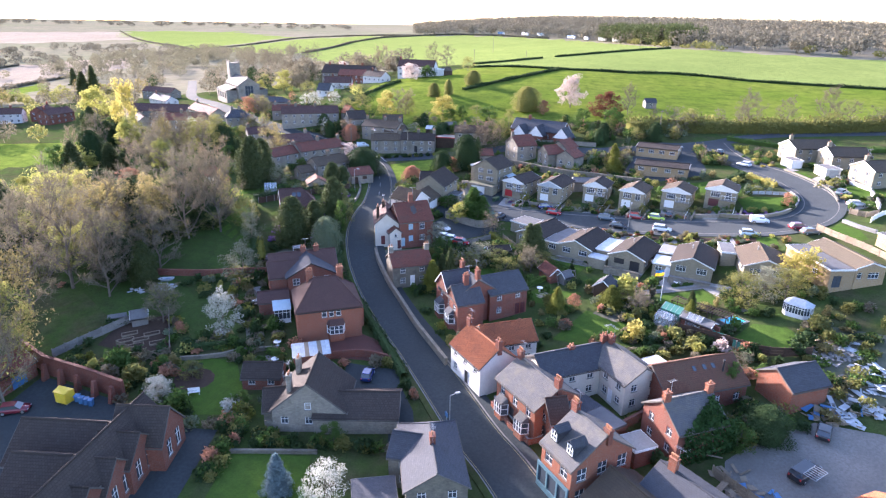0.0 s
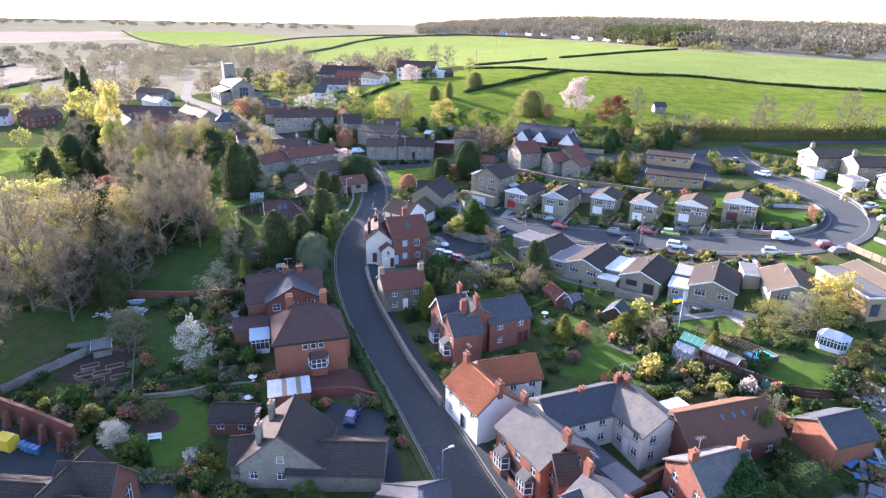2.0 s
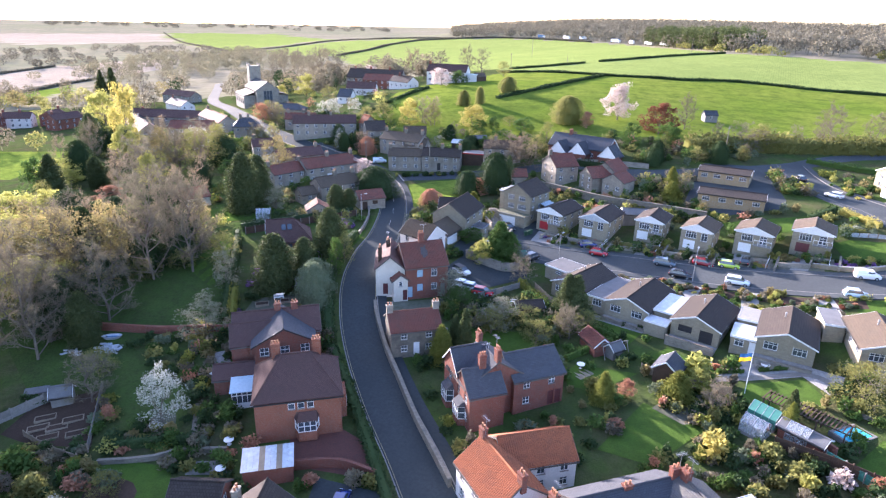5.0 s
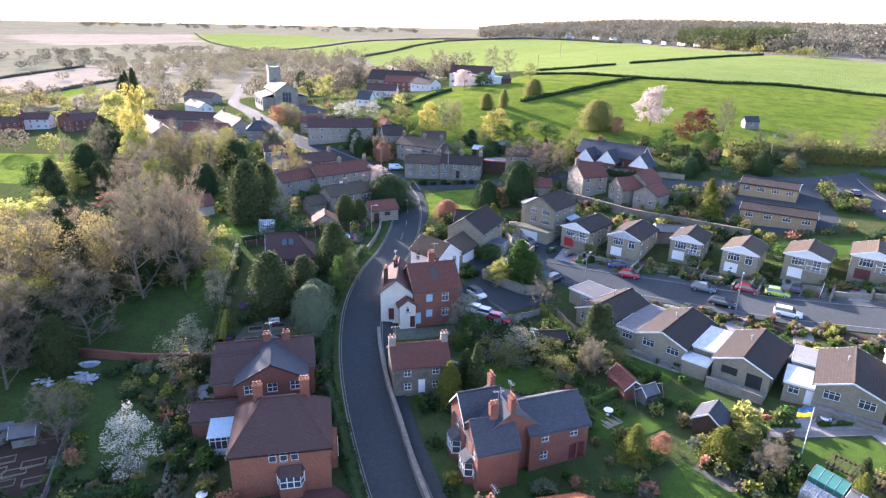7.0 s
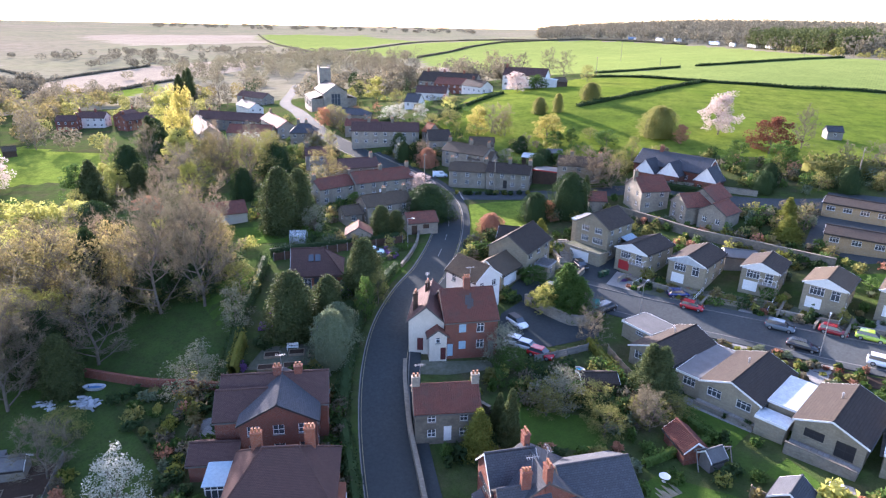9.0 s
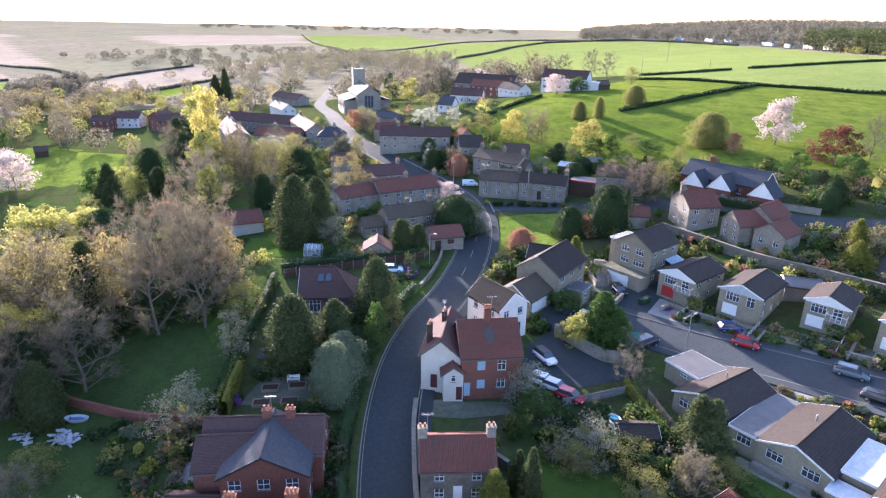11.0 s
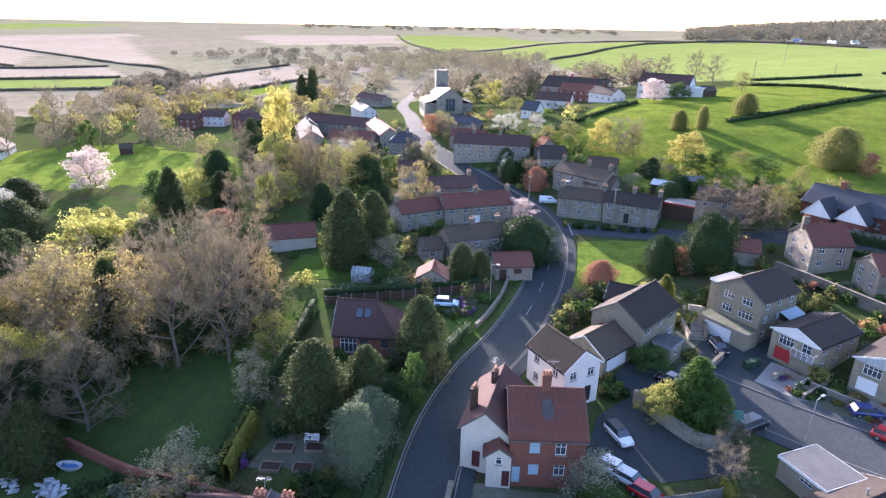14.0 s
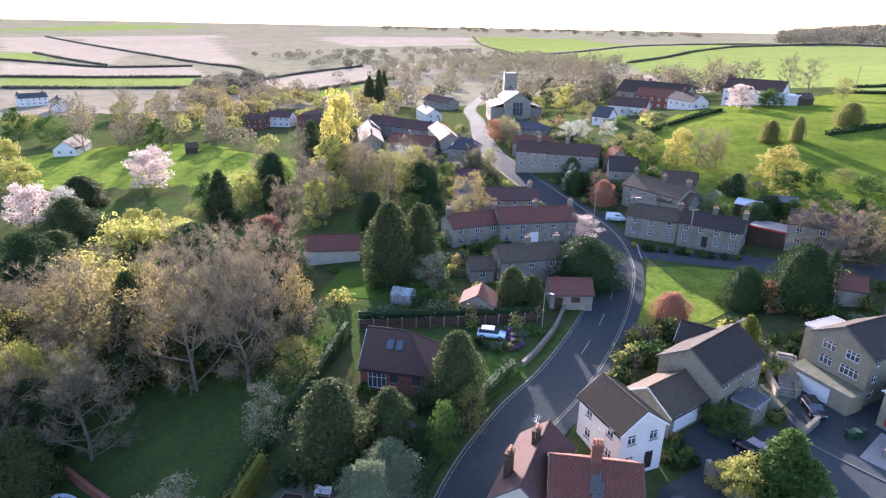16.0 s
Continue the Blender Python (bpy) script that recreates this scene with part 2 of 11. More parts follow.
    "bark_pale": plain("pale_bark", (0.34, 0.30, 0.25), (0.22, 0.19, 0.15), 0.95, 0.1, big=1.0, fine=5.0, relief=0.5),
    "lawn": land("mown_lawn", (0.058, 0.11, 0.02), (0.072, 0.122, 0.024), (0.046, 0.078, 0.02), 0.15, 0.8, 6.0),
    # dark third tone: tufts, deepened to stand for shadow stripes on the green
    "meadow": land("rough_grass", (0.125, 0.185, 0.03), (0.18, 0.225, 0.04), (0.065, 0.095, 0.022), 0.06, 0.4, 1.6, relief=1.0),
    # grass with the shade of trees put into its darker colour
    "meadow_dark": land("shade_dark_grass", (0.045, 0.08, 0.022), (0.06, 0.095, 0.026), (0.045, 0.055, 0.024), 0.1, 0.5, 3.0),
    "garden": land("garden_ground", (0.058, 0.10, 0.024), (0.085, 0.075, 0.042), (0.04, 0.055, 0.022), 0.16, 0.6, 4.0, relief=1.0),
    "pasture": land("spring_pasture", (0.115, 0.165, 0.022), (0.165, 0.195, 0.034), (0.055, 0.085, 0.018), 0.03, 0.16, 0.7, relief=1.0),
    "wheat": land("young_wheat", (0.18, 0.23, 0.065), (0.21, 0.255, 0.075), (0.15, 0.19, 0.055), 0.008, 0.05, 0.5, rows=(18, 3.6)),
    # pale soil and far fields, their tones lightened further for distance haze
    "plough": land("pale_hazy_ploughed_soil", (0.30, 0.255, 0.195), (0.35, 0.305, 0.235), (0.26, 0.22, 0.165), 0.006, 0.04, 0.4, rows=(80, 12.0)),
    "far_field": land("hazy_distant_fields", (0.20, 0.20, 0.12), (0.25, 0.21, 0.16), (0.16, 0.155, 0.11), 0.0022, 0.01, 0.08),
    "water": plain("pool_water", (0.06, 0.50, 0.68), (0.05, 0.45, 0.62), 0.08, 0.5, relief=0.03),
    "blossom": leaves("pink_blossom", (0.47, 0.38, 0.335), (0.60, 0.51, 0.46)),
    "white_blossom": leaves("white_blossom", (0.34, 0.35, 0.28), (0.50, 0.50, 0.44)),
    "copper": leaves("copper_leaves", (0.12, 0.045, 0.03), (0.20, 0.075, 0.045)),
    "rust": leaves("rust_leaves", (0.30, 0.14, 0.085), (0.40, 0.21, 0.13)),
    "twig": leaves("brown_twigs", (0.13, 0.115, 0.078), (0.195, 0.172, 0.115), 0.9, 0.35),
    "twig_pink": leaves("pinkish_budding_twigs", (0.17, 0.138, 0.092), (0.24, 0.192, 0.125), 0.9, 0.4),
    "far_twig": leaves("grey_brown_far_twigs", (0.115, 0.107, 0.078), (0.155, 0.142, 0.102), 0.9, 0.25),
    "pale_twig": leaves("grey_olive_twigs", (0.115, 0.108, 0.072), (0.155, 0.145, 0.092), 0.9, 0.4),
    "ochre": leaves("ochre_budding_leaves", (0.185, 0.155, 0.066), (0.26, 0.218, 0.09), through=0.45),
    "lime": leaves("lime_spring_leaves", (0.27, 0.28, 0.07), (0.37, 0.355, 0.10), through=0.45),
    "golden": leaves("golden_yellow_leaves", (0.32, 0.28, 0.07), (0.44, 0.385, 0.11), through=0.45),
    "olive": leaves("olive_spring_leaves", (0.15, 0.16, 0.05), (0.23, 0.22, 0.07), through=0.5),
    "pale_bud": leaves("pale_grey_green_buds", (0.17, 0.18, 0.12), (0.27, 0.27, 0.19), through=0.4),
    "green": leaves("green_leaves", (0.055, 0.10, 0.025), (0.09, 0.15, 0.035)),
    "evergreen": leaves("evergreen_leaves", (0.028, 0.05, 0.02), (0.045, 0.075, 0.025), through=0.2),
    "conifer": leaves("conifer_needles", (0.056, 0.075, 0.03), (0.095, 0.115, 0.042), through=0.25),
    "gold": leaves("golden_conifer", (0.13, 0.15, 0.03), (0.20, 0.20, 0.04), through=0.3),
    "silver": leaves("silver_green_leaves", (0.10, 0.13, 0.075), (0.16, 0.19, 0.115), through=0.3),
    "spruce": leaves("blue_spruce_needles", (0.10, 0.14, 0.15), (0.15, 0.2, 0.2), through=0.15),
    "purple": leaves("purple_flowers", (0.16, 0.08, 0.22), (0.28, 0.16, 0.34)),
    "ivy": leaves("ivy_leaves", (0.03, 0.07, 0.02), (0.05, 0.10, 0.03), through=0.2),
}
glass, gt, gb = shader("window_glass", 0.05, 1.0)
# base lifted to blue-grey to stand for sky reflected in the panes
gb.inputs["Base Color"].default_value = (0.05, 0.062, 0.075, 1)
M["glass"] = glass
clear, ct, cb = shader("clear_glazing", 0.03, 0.5)
cb.inputs["Base Color"].default_value, cb.inputs["Transmission Weight"].default_value = (0.9, 0.95, 0.96, 1), 0.85
M["clear"] = clear


def paint(name, c, rough=0.25):
    m, tree, b = shader(name, rough, 0.5)
    b.inputs["Base Color"].default_value = rgba(c)
    b.inputs["Coat Weight"].default_value = 0.6
    return m


# ---- the lie of the land ----
HILLS_NEAR = [(-44, 44, 50, -3.7), (0, 44, 44, 3.1), (50, 44, 44, -4.5), (-55, 94, 38, 1.4), (-13, 94, 31, -1.8), (28, 94, 31, -0.2), (66, 105, 35, 2.0), (-44, 143, 35, 5.2),
              (-9, 138, 31, -0.5), (28, 138, 31, -3.7), (66, 148, 38, 1.4), (-66, 182, 42, -0.9), (-22, 187, 35, -7.4), (22, 193, 35, 2.8), (72, 198, 44, -2.4)]
HILLS_WIDE = [(-121, 121, 77, 0.1), (121, 99, 66, 4.2), (143, 198, 88, 6.5), (-154, 220, 99, -0.2), (-22, 275, 77, 14.1), (77, 297, 99, -5.7), (-242, 264, 132, 6.7), (-132, 363, 132, -6.3),
              (0, 440, 143, 16.2), (198, 385, 165, 9.0), (-330, 165, 165, -4.9), (-352, 462, 220, -3.3), (0, -22, 88, -3.7), (495, 605, 275, 21.4), (385, 990, 330, 20.0), (0, 1150, 330, 30.0), (470, 760, 170, 3.0), (90, 1200, 250, 8.0)]
HILLS = np.array(HILLS_NEAR + HILLS_WIDE)


def lie(x, y):
    """Heights of the land at arrays of x and y."""
    x, y = np.asarray(x, float), np.asarray(y, float)
    r = np.clip((np.hypot(x, y) - 900) / 2600, 0, 1)
    z = 2 + 36 * r * r * (3 - 2 * r)
    for hx, hy, hr, hh in HILLS:
        z = z + hh * np.exp(-((x - hx) ** 2 + (y - hy) ** 2) / (2 * hr * hr))
    return z


def land_z(x, y):
    return float(lie(x, y))


# ---- mesh helpers ----


def part(name, bm, material, parent, label=""):
    """One mesh object under a thing or a part, with uv in metres by the faces' directions."""
    uv = bm.loops.layers.uv.verify()
    bm.normal_update()
    for f in bm.faces:
        n = f.normal
        if abs(n.z) > 0.97:
            u, v = Vector((1, 0, 0)), Vector((0, 1, 0))
        else:
            u = Vector((-n.y, n.x, 0)).normalized()
            v = n.cross(u)
        for lp in f.loops:
            lp[uv].uv = (lp.vert.co.dot(u), lp.vert.co.dot(v))
    me = bpy.data.meshes.new(name)
    bm.to_mesh(me)
    bm.free()
    me.materials.append(M[material] if isinstance(material, str) else material)
    ob = new(name, me)
    if parent is not None:
        ob.parent = parent
    return tagged(ob, label) if label else ob


def share(name, me, parent, m=None, label=""):
    ob = new(name, me)
    ob.parent = parent
    if m is not None:
        ob.matrix_basis = m
    return tagged(ob, label) if label else ob


def thing(name, label, category, x, y, z=None, yaw=0.0, group="", kind=""):
    ob = new(name)
    ob.matrix_basis = pose(x, y, land_z(x, y) if z is None else z, 0, 0, yaw)
    ob.empty_display_size = 0.2
    return tagged(ob, label, category, group, kind)


def slab(bm, x0, x1, y0, y1, z0, z1):
    v = [bm.verts.new(c) for c in ((x0, y0, z0), (x1, y0, z0), (x1, y1, z0), (x0, y1, z0), (x0, y0, z1), (x1, y0, z1), (x1, y1, z1), (x0, y1, z1))]
    for i in ((3, 2, 1, 0), (4, 5, 6, 7), (0, 1, 5, 4), (1, 2, 6, 5), (2, 3, 7, 6), (3, 0, 4, 7)):
        bm.faces.new([v[k] for k in i])
    return v


def prism(bm, ring, z0, z1):
    lo = [bm.verts.new((x, y, z0)) for x, y in ring]
    hi = [bm.verts.new((x, y, z1)) for x, y in ring]
    n = len(ring)
    bm.faces.new(lo[::-1])
    bm.faces.new(hi)
    for i in range(n):
        bm.faces.new((lo[i], lo[(i + 1) % n], hi[(i + 1) % n], hi[i]))


def sheet(bm, quad, t):
    """A slab with thickness t below the quad's face."""
    q = [Vector(c) for c in quad]
    n = (q[1] - q[0]).cross(q[-1] - q[0]).normalized()
    top = [bm.verts.new(c) for c in q]
    low = [bm.verts.new(c - n * t) for c in q]
    k = len(q)
    bm.faces.new(top)
    bm.faces.new(low[::-1])
    for i in range(k):
        bm.faces.new((low[i], low[(i + 1) % k], top[(i + 1) % k], top[i]))


def tube(bm, a, b, ra, rb, sides=6, caps=True):
    a, b = Vector(a), Vector(b)
    d = (b - a).normalized()
    u = d.orthogonal().normalized()
    w = d.cross(u)
    ring = []
    for p, r in ((a, ra), (b, rb)):
        ring.append([bm.verts.new(p + (u * math.cos(2 * math.pi * i / sides) + w * math.sin(2 * math.pi * i / sides)) * r) for i in range(sides)])
    for i in range(sides):
        bm.faces.new((ring[0][i], ring[0][(i + 1) % sides], ring[1][(i + 1) % sides], ring[1][i]))
    if caps:
        bm.faces.new(ring[0][::-1])
        bm.faces.new(ring[1])


def wall_face(bm, a, b, z0, z1, holes, depth=0.14):
    """An upright wall from a to b, its outside on the right-hand side of that way; holes: (u0, u1, v0, v1) with reveals."""
    a, b = Vector((a[0], a[1], 0)), Vector((b[0], b[1], 0))
    d = b - a
    length = d.length
    d = d / length
    inward = Vector((-d.y, d.x, 0)) * depth
    us = sorted({0.0, length, *[h[0] for h in holes], *[h[1] for h in holes]})
    vs = sorted({z0, z1, *[h[2] for h in holes], *[h[3] for h in holes]})

    def at(u, v, i=0):
        return bm.verts.new(a + d * u + Vector((0, 0, v)) + inward * i)

    for u0, u1 in zip(us, us[1:]):
        for v0, v1 in zip(vs, vs[1:]):
            if any(h[0] <= u0 and u1 <= h[1] and h[2] <= v0 and v1 <= h[3] for h in holes):
                continue
            bm.faces.new((at(u0, v0), at(u1, v0), at(u1, v1), at(u0, v1)))
    for u0, u1, v0, v1 in holes:
        for p, q in (((u0, v0), (u1, v0)), ((u1, v0), (u1, v1)), ((u1, v1), (u0, v1)), ((u0, v1), (u0, v0))):
            bm.faces.new((at(*q), at(*p), at(*p, 1), at(*q, 1)))


def lattice(bars_u, bars_v, depth):
    """One connected frame: upright bars and cross bars as (from, to), with a thickness along y."""
    us = sorted({k for b in bars_u for k in b})
    vs = sorted({k for b in bars_v for k in b})
    bm = bmesh.new()
    grid = [[[bm.verts.new((u, y, v)) for v in vs] for u in us] for y in (0.0, depth)]
    solid = {}
    for i in range(len(us) - 1):
        for j in range(len(vs) - 1):
            u, v = (us[i] + us[i + 1]) / 2, (vs[j] + vs[j + 1]) / 2
            solid[i, j] = any(a <= u <= b for a, b in bars_u) or any(a <= v <= b for a, b in bars_v)
    f, k = grid
    for (i, j), on in solid.items():
        if not on:
            continue
        bm.faces.new((f[i][j], f[i + 1][j], f[i + 1][j + 1], f[i][j + 1]))
        bm.faces.new((k[i][j + 1], k[i + 1][j + 1], k[i + 1][j], k[i][j]))
        if not solid.get((i, j - 1)):
            bm.faces.new((f[i + 1][j], f[i][j], k[i][j], k[i + 1][j]))
        if not solid.get((i, j + 1)):
            bm.faces.new((f[i][j + 1], f[i + 1][j + 1], k[i + 1][j + 1], k[i][j + 1]))
        if not solid.get((i - 1, j)):
            bm.faces.new((f[i][j], f[i][j + 1], k[i][j + 1], k[i][j]))
        if not solid.get((i + 1, j)):
            bm.faces.new((f[i + 1][j + 1], f[i + 1][j], k[i + 1][j], k[i + 1][j + 1]))
    bmesh.ops.delete(bm, geom=[q for q in bm.verts if not q.link_faces], context="VERTS")
    return bm


WINDOWS = {}


def window_meshes(w, h, style):
    """Frame and pane meshes of a casement window of that size, made once; in its own frame: x across, y inwards, z up."""
    key = (round(w, 2), round(h, 2), style)
    if key not in WINDOWS:
        t = 0.06
        cols = max(1, round(w / 0.55))
        bars_u = [(0, t), (w - t, w)] + [(w * i / cols - 0.025, w * i / cols + 0.025) for i in range(1, cols)]
        bars_v = [(0, t), (h - t, h)]
        if style == "sash":
            bars_v.append((h * 0.5 - 0.03, h * 0.5 + 0.03))
        elif style == "casement":
            bars_v.append((h * 0.68 - 0.025, h * 0.68 + 0.025))
        f = lattice(bars_u, bars_v, 0.06)
        g = bmesh.new()
        slab(g, -0.06, w + 0.06, -0.15, 0.03, -0.07, 0.0)
        sill_ob = part("window_sill", g, "concrete", None)
        frame_ob = part("window_frame", f, "black" if style == "black" else "white", None)
        p = bmesh.new()
        slab(p, 0.03, w - 0.03, 0.03, 0.045, 0.03, h - 0.03)
        pane_ob = part("pane", p, "glass", None)
        WINDOWS[key] = (frame_ob.data, pane_ob.data, sill_ob.data)
        bpy.data.objects.remove(sill_ob)
        bpy.data.objects.remove(frame_ob)
        bpy.data.objects.remove(pane_ob)
    return WINDOWS[key]


def put_window(parent, a, b, hole, style="casement", depth=0.14, sill=True):
    """A window in a wall's hole, under its house: the frame, and the pane under it."""
    a, b = Vector((a[0], a[1], 0)), Vector((b[0], b[1], 0))
    d = (b - a).normalized()
    inward = Vector((-d.y, d.x, 0))
    p = a + d * hole[0] + inward * (depth - 0.075)
    fr, pn, sl = window_meshes(hole[1] - hole[0], hole[3] - hole[2], style)
    win = share("window", fr, parent, pose(p.x, p.y, hole[2], 0, 0, math.degrees(math.atan2(d.y, d.x))))
    share("pane", pn, win)
    if sill:
        share("window_sill", sl, win)


DOORS = {}


def put_door(parent, a, b, hole, material="white", name="door", depth=0.14):
    a, b = Vector((a[0], a[1], 0)), Vector((b[0], b[1], 0))
    d = (b - a).normalized()
    inward = Vector((-d.y, d.x, 0))
    p = a + d * hole[0] + inward * (depth - 0.08)
    w, h = hole[1] - hole[0], hole[3] - hole[2]
    key = (round(w, 2), round(h, 2), material, name)
    if key not in DOORS:
        f = bmesh.new()
        slab(f, 0, w, 0, 0.05, 0, h)
        rows_n = 4 if name == "garage_door" else 2
        for co, no in [((0, 0, h * i / rows_n), (0, 0, 1)) for i in range(1, rows_n)] + [((w / 2, 0, 0), (1, 0, 0))]:
            bmesh.ops.bisect_plane(f, geom=f.verts[:] + f.edges[:] + f.faces[:], plane_co=co, plane_no=no)
        bmesh.ops.inset_individual(f, faces=[q for q in f.faces if q.calc_center_median().y < 0.001], thickness=min(w, h) * 0.035, depth=-0.02)
        ob = part(name, f, material, None)
        DOORS[key] = ob.data
        bpy.data.objects.remove(ob)
    share(name, DOORS[key], parent, pose(p.x, p.y, hole[2], 0, 0, math.degrees(math.atan2(d.y, d.x))))


def chimney(parent, x, y, z0, z1, w=0.9, d=0.6, pots=2, material="brick", aerial=False):
    bm = bmesh.new()
    slab(bm, x - w / 2, x + w / 2, y - d / 2, y + d / 2, z0, z1)
    slab(bm, x - w / 2 - 0.06, x + w / 2 + 0.06, y - d / 2 - 0.06, y + d / 2 + 0.06, z1, z1 + 0.16)
    slab(bm, x - w / 2 - 0.03, x + w / 2 + 0.03, y - d / 2 - 0.03, y + d / 2 + 0.03, z1 - 0.45, z1 - 0.36)
    st = part("chimney", bm, material, parent)
    for i in range(pots):
        px = x + w * ((i + 0.5) / pots - 0.5)
        bm = bmesh.new()
        tube(bm, (px, y, z1 + 0.14), (px, y, z1 + 0.55), 0.12, 0.1, 8)
        tube(bm, (px, y, z1 + 0.52), (px, y, z1 + 0.58), 0.13, 0.13, 8)
        part("chimney_pot", bm, "terracotta", st)
    if aerial:
        bm = bmesh.new()
        tube(bm, (x + w / 2 + 0.04, y, z1 - 0.5), (x + w / 2 + 0.04, y, z1 + 1.7), 0.025, 0.02, 5)
        tube(bm, (x + w / 2 - 0.6, y, z1 + 1.6), (x + w / 2 + 0.7, y, z1 + 1.6), 0.018, 0.018, 4)
        for k in range(6):
            tube(bm, (x + w / 2 - 0.5 + k * 0.2, y - 0.3, z1 + 1.6), (x + w / 2 - 0.5 + k * 0.2, y + 0.3, z1 + 1.6), 0.012, 0.012, 4)
        part("aerial", bm, "steel", st)


def roll_slope(bm, ridge_a, ridge_b, eave_a, eave_b, pitch=0.24, course=0.34):
    """A slope of pantiles: rolls along the slope in lapped courses."""
    ra, rb, ea, eb = Vector(ridge_a), Vector(ridge_b), Vector(eave_a), Vector(eave_b)
    n = (rb - ra).cross(ea - ra).normalized()
    if n.z < 0:
        n = -n
    length, run = (rb - ra).length, (ea - ra).length
    cols, rows_n = max(4, int(length / pitch)) * 4, max(3, int(run / course))
    prof = [0.0, 0.05, 0.075, 0.03]
    rows_v = []
    for j in range(rows_n):
        for lift, k in ((0.0, j), (0.03, j + 1)):
            s = k / rows_n
            row = []
            for i in range(cols + 1):
                c = ra.lerp(rb, i / cols).lerp(ea.lerp(eb, i / cols), s)
                row.append(bm.verts.new(c + n * (prof[i % 4] + lift)))
            rows_v.append(row)
    flip = (rows_v[0][1].co - rows_v[0][0].co).cross(rows_v[1][0].co - rows_v[0][0].co).dot(n) < 0
    for r0, r1 in zip(rows_v, rows_v[1:]):
        for i in range(cols):
            q = (r0[i], r0[i + 1], r1[i + 1], r1[i])
            bm.faces.new(q[::-1] if flip else q)


def gable_roof(parent, L, W, eh, rh, material, over=0.3, verge=0.18, hip0=0.0, hip1=0.0, roll=False, name="roof", cx=0.0, cy=0.0, fascia="white", trim=True):
    """A ridged roof along x, with eaves; hip0 and hip1: how far each end's ridge is drawn in (0 for a gable)."""
    slope = (rh - eh) / (W / 2)
    ze = eh - over * slope
    xa, xb = cx - L / 2 - verge, cx + L / 2 + verge
    ra, rb = (xa if hip0 == 0 else cx - L / 2 + hip0), (xb if hip1 == 0 else cx + L / 2 - hip1)
    if hip0:
        xa = cx - L / 2 - over
    if hip1:
        xb = cx + L / 2 + over
    yo = W / 2 + over
    t = 0.14
    up = t
    bm = bmesh.new()
    faces = [((xa, cy - yo, ze + up), (xb, cy - yo, ze + up), (rb, cy, rh + up), (ra, cy, rh + up)), ((xb, cy + yo, ze + up), (xa, cy + yo, ze + up), (ra, cy, rh + up), (rb, cy, rh + up))]
    if hip0:
        faces.append(((xa, cy + yo, ze + up), (xa, cy - yo, ze + up), (ra, cy, rh + up)))
    if hip1:
        faces.append(((xb, cy - yo, ze + up), (xb, cy + yo, ze + up), (rb, cy, rh + up)))
    for f in faces:
        sheet(bm, f, t)
    if roll:
        for f in faces[:2]:
            roll_slope(bm, f[3], f[2], f[0], f[1])
    roof = part(name, bm, material, parent)
    bm = bmesh.new()
    tube(bm, (ra - 0.01, cy, rh + up), (rb + 0.01, cy, rh + up), 0.13, 0.13, 8)
    for hip, x0, x1 in ((hip0, xa, ra), (hip1, xb, rb)):
        if hip:
            for s in (-1, 1):
                tube(bm, (x1, cy, rh + up), (x0, cy + s * yo, ze + up), 0.1, 0.1, 6)
    part("ridge_tiles", bm, material, roof)
    if not trim:
        return roof
    for s in (-1, 1):
        bm = bmesh.new()
        slab(bm, xa, xb, cy + s * yo - 0.06 + s * 0.03, cy + s * yo + 0.06 + s * 0.03, ze - 0.1, ze + 0.03)
        part("gutter", bm, "black" if fascia == "white" else fascia, roof)
    for hip, x in ((hip0, xa), (hip1, xb)):
        if not hip:
            bm = bmesh.new()
            k = 0.035 if x > cx else -0.035
            prof = [(cy - yo, ze - 0.08), (cy, rh - 0.08), (cy + yo, ze - 0.08), (cy + yo, ze + up), (cy, rh + up), (cy - yo, ze + up)]
            lo, hi = [bm.verts.new((x, a, b)) for a, b in prof], [bm.verts.new((x + k, a, b)) for a, b in prof]
            for q in ((0, 1, 4, 5), (1, 2, 3, 4)):
                bm.faces.new([lo[i] for i in q])
                bm.faces.new([hi[i] for i in q])
            for i in range(6):
                bm.faces.new((lo[i], lo[(i + 1) % 6], hi[(i + 1) % 6], hi[i]))
            bmesh.ops.recalc_face_normals(bm, faces=bm.faces[:])
            part("bargeboard", bm, fascia, roof)
    return roof


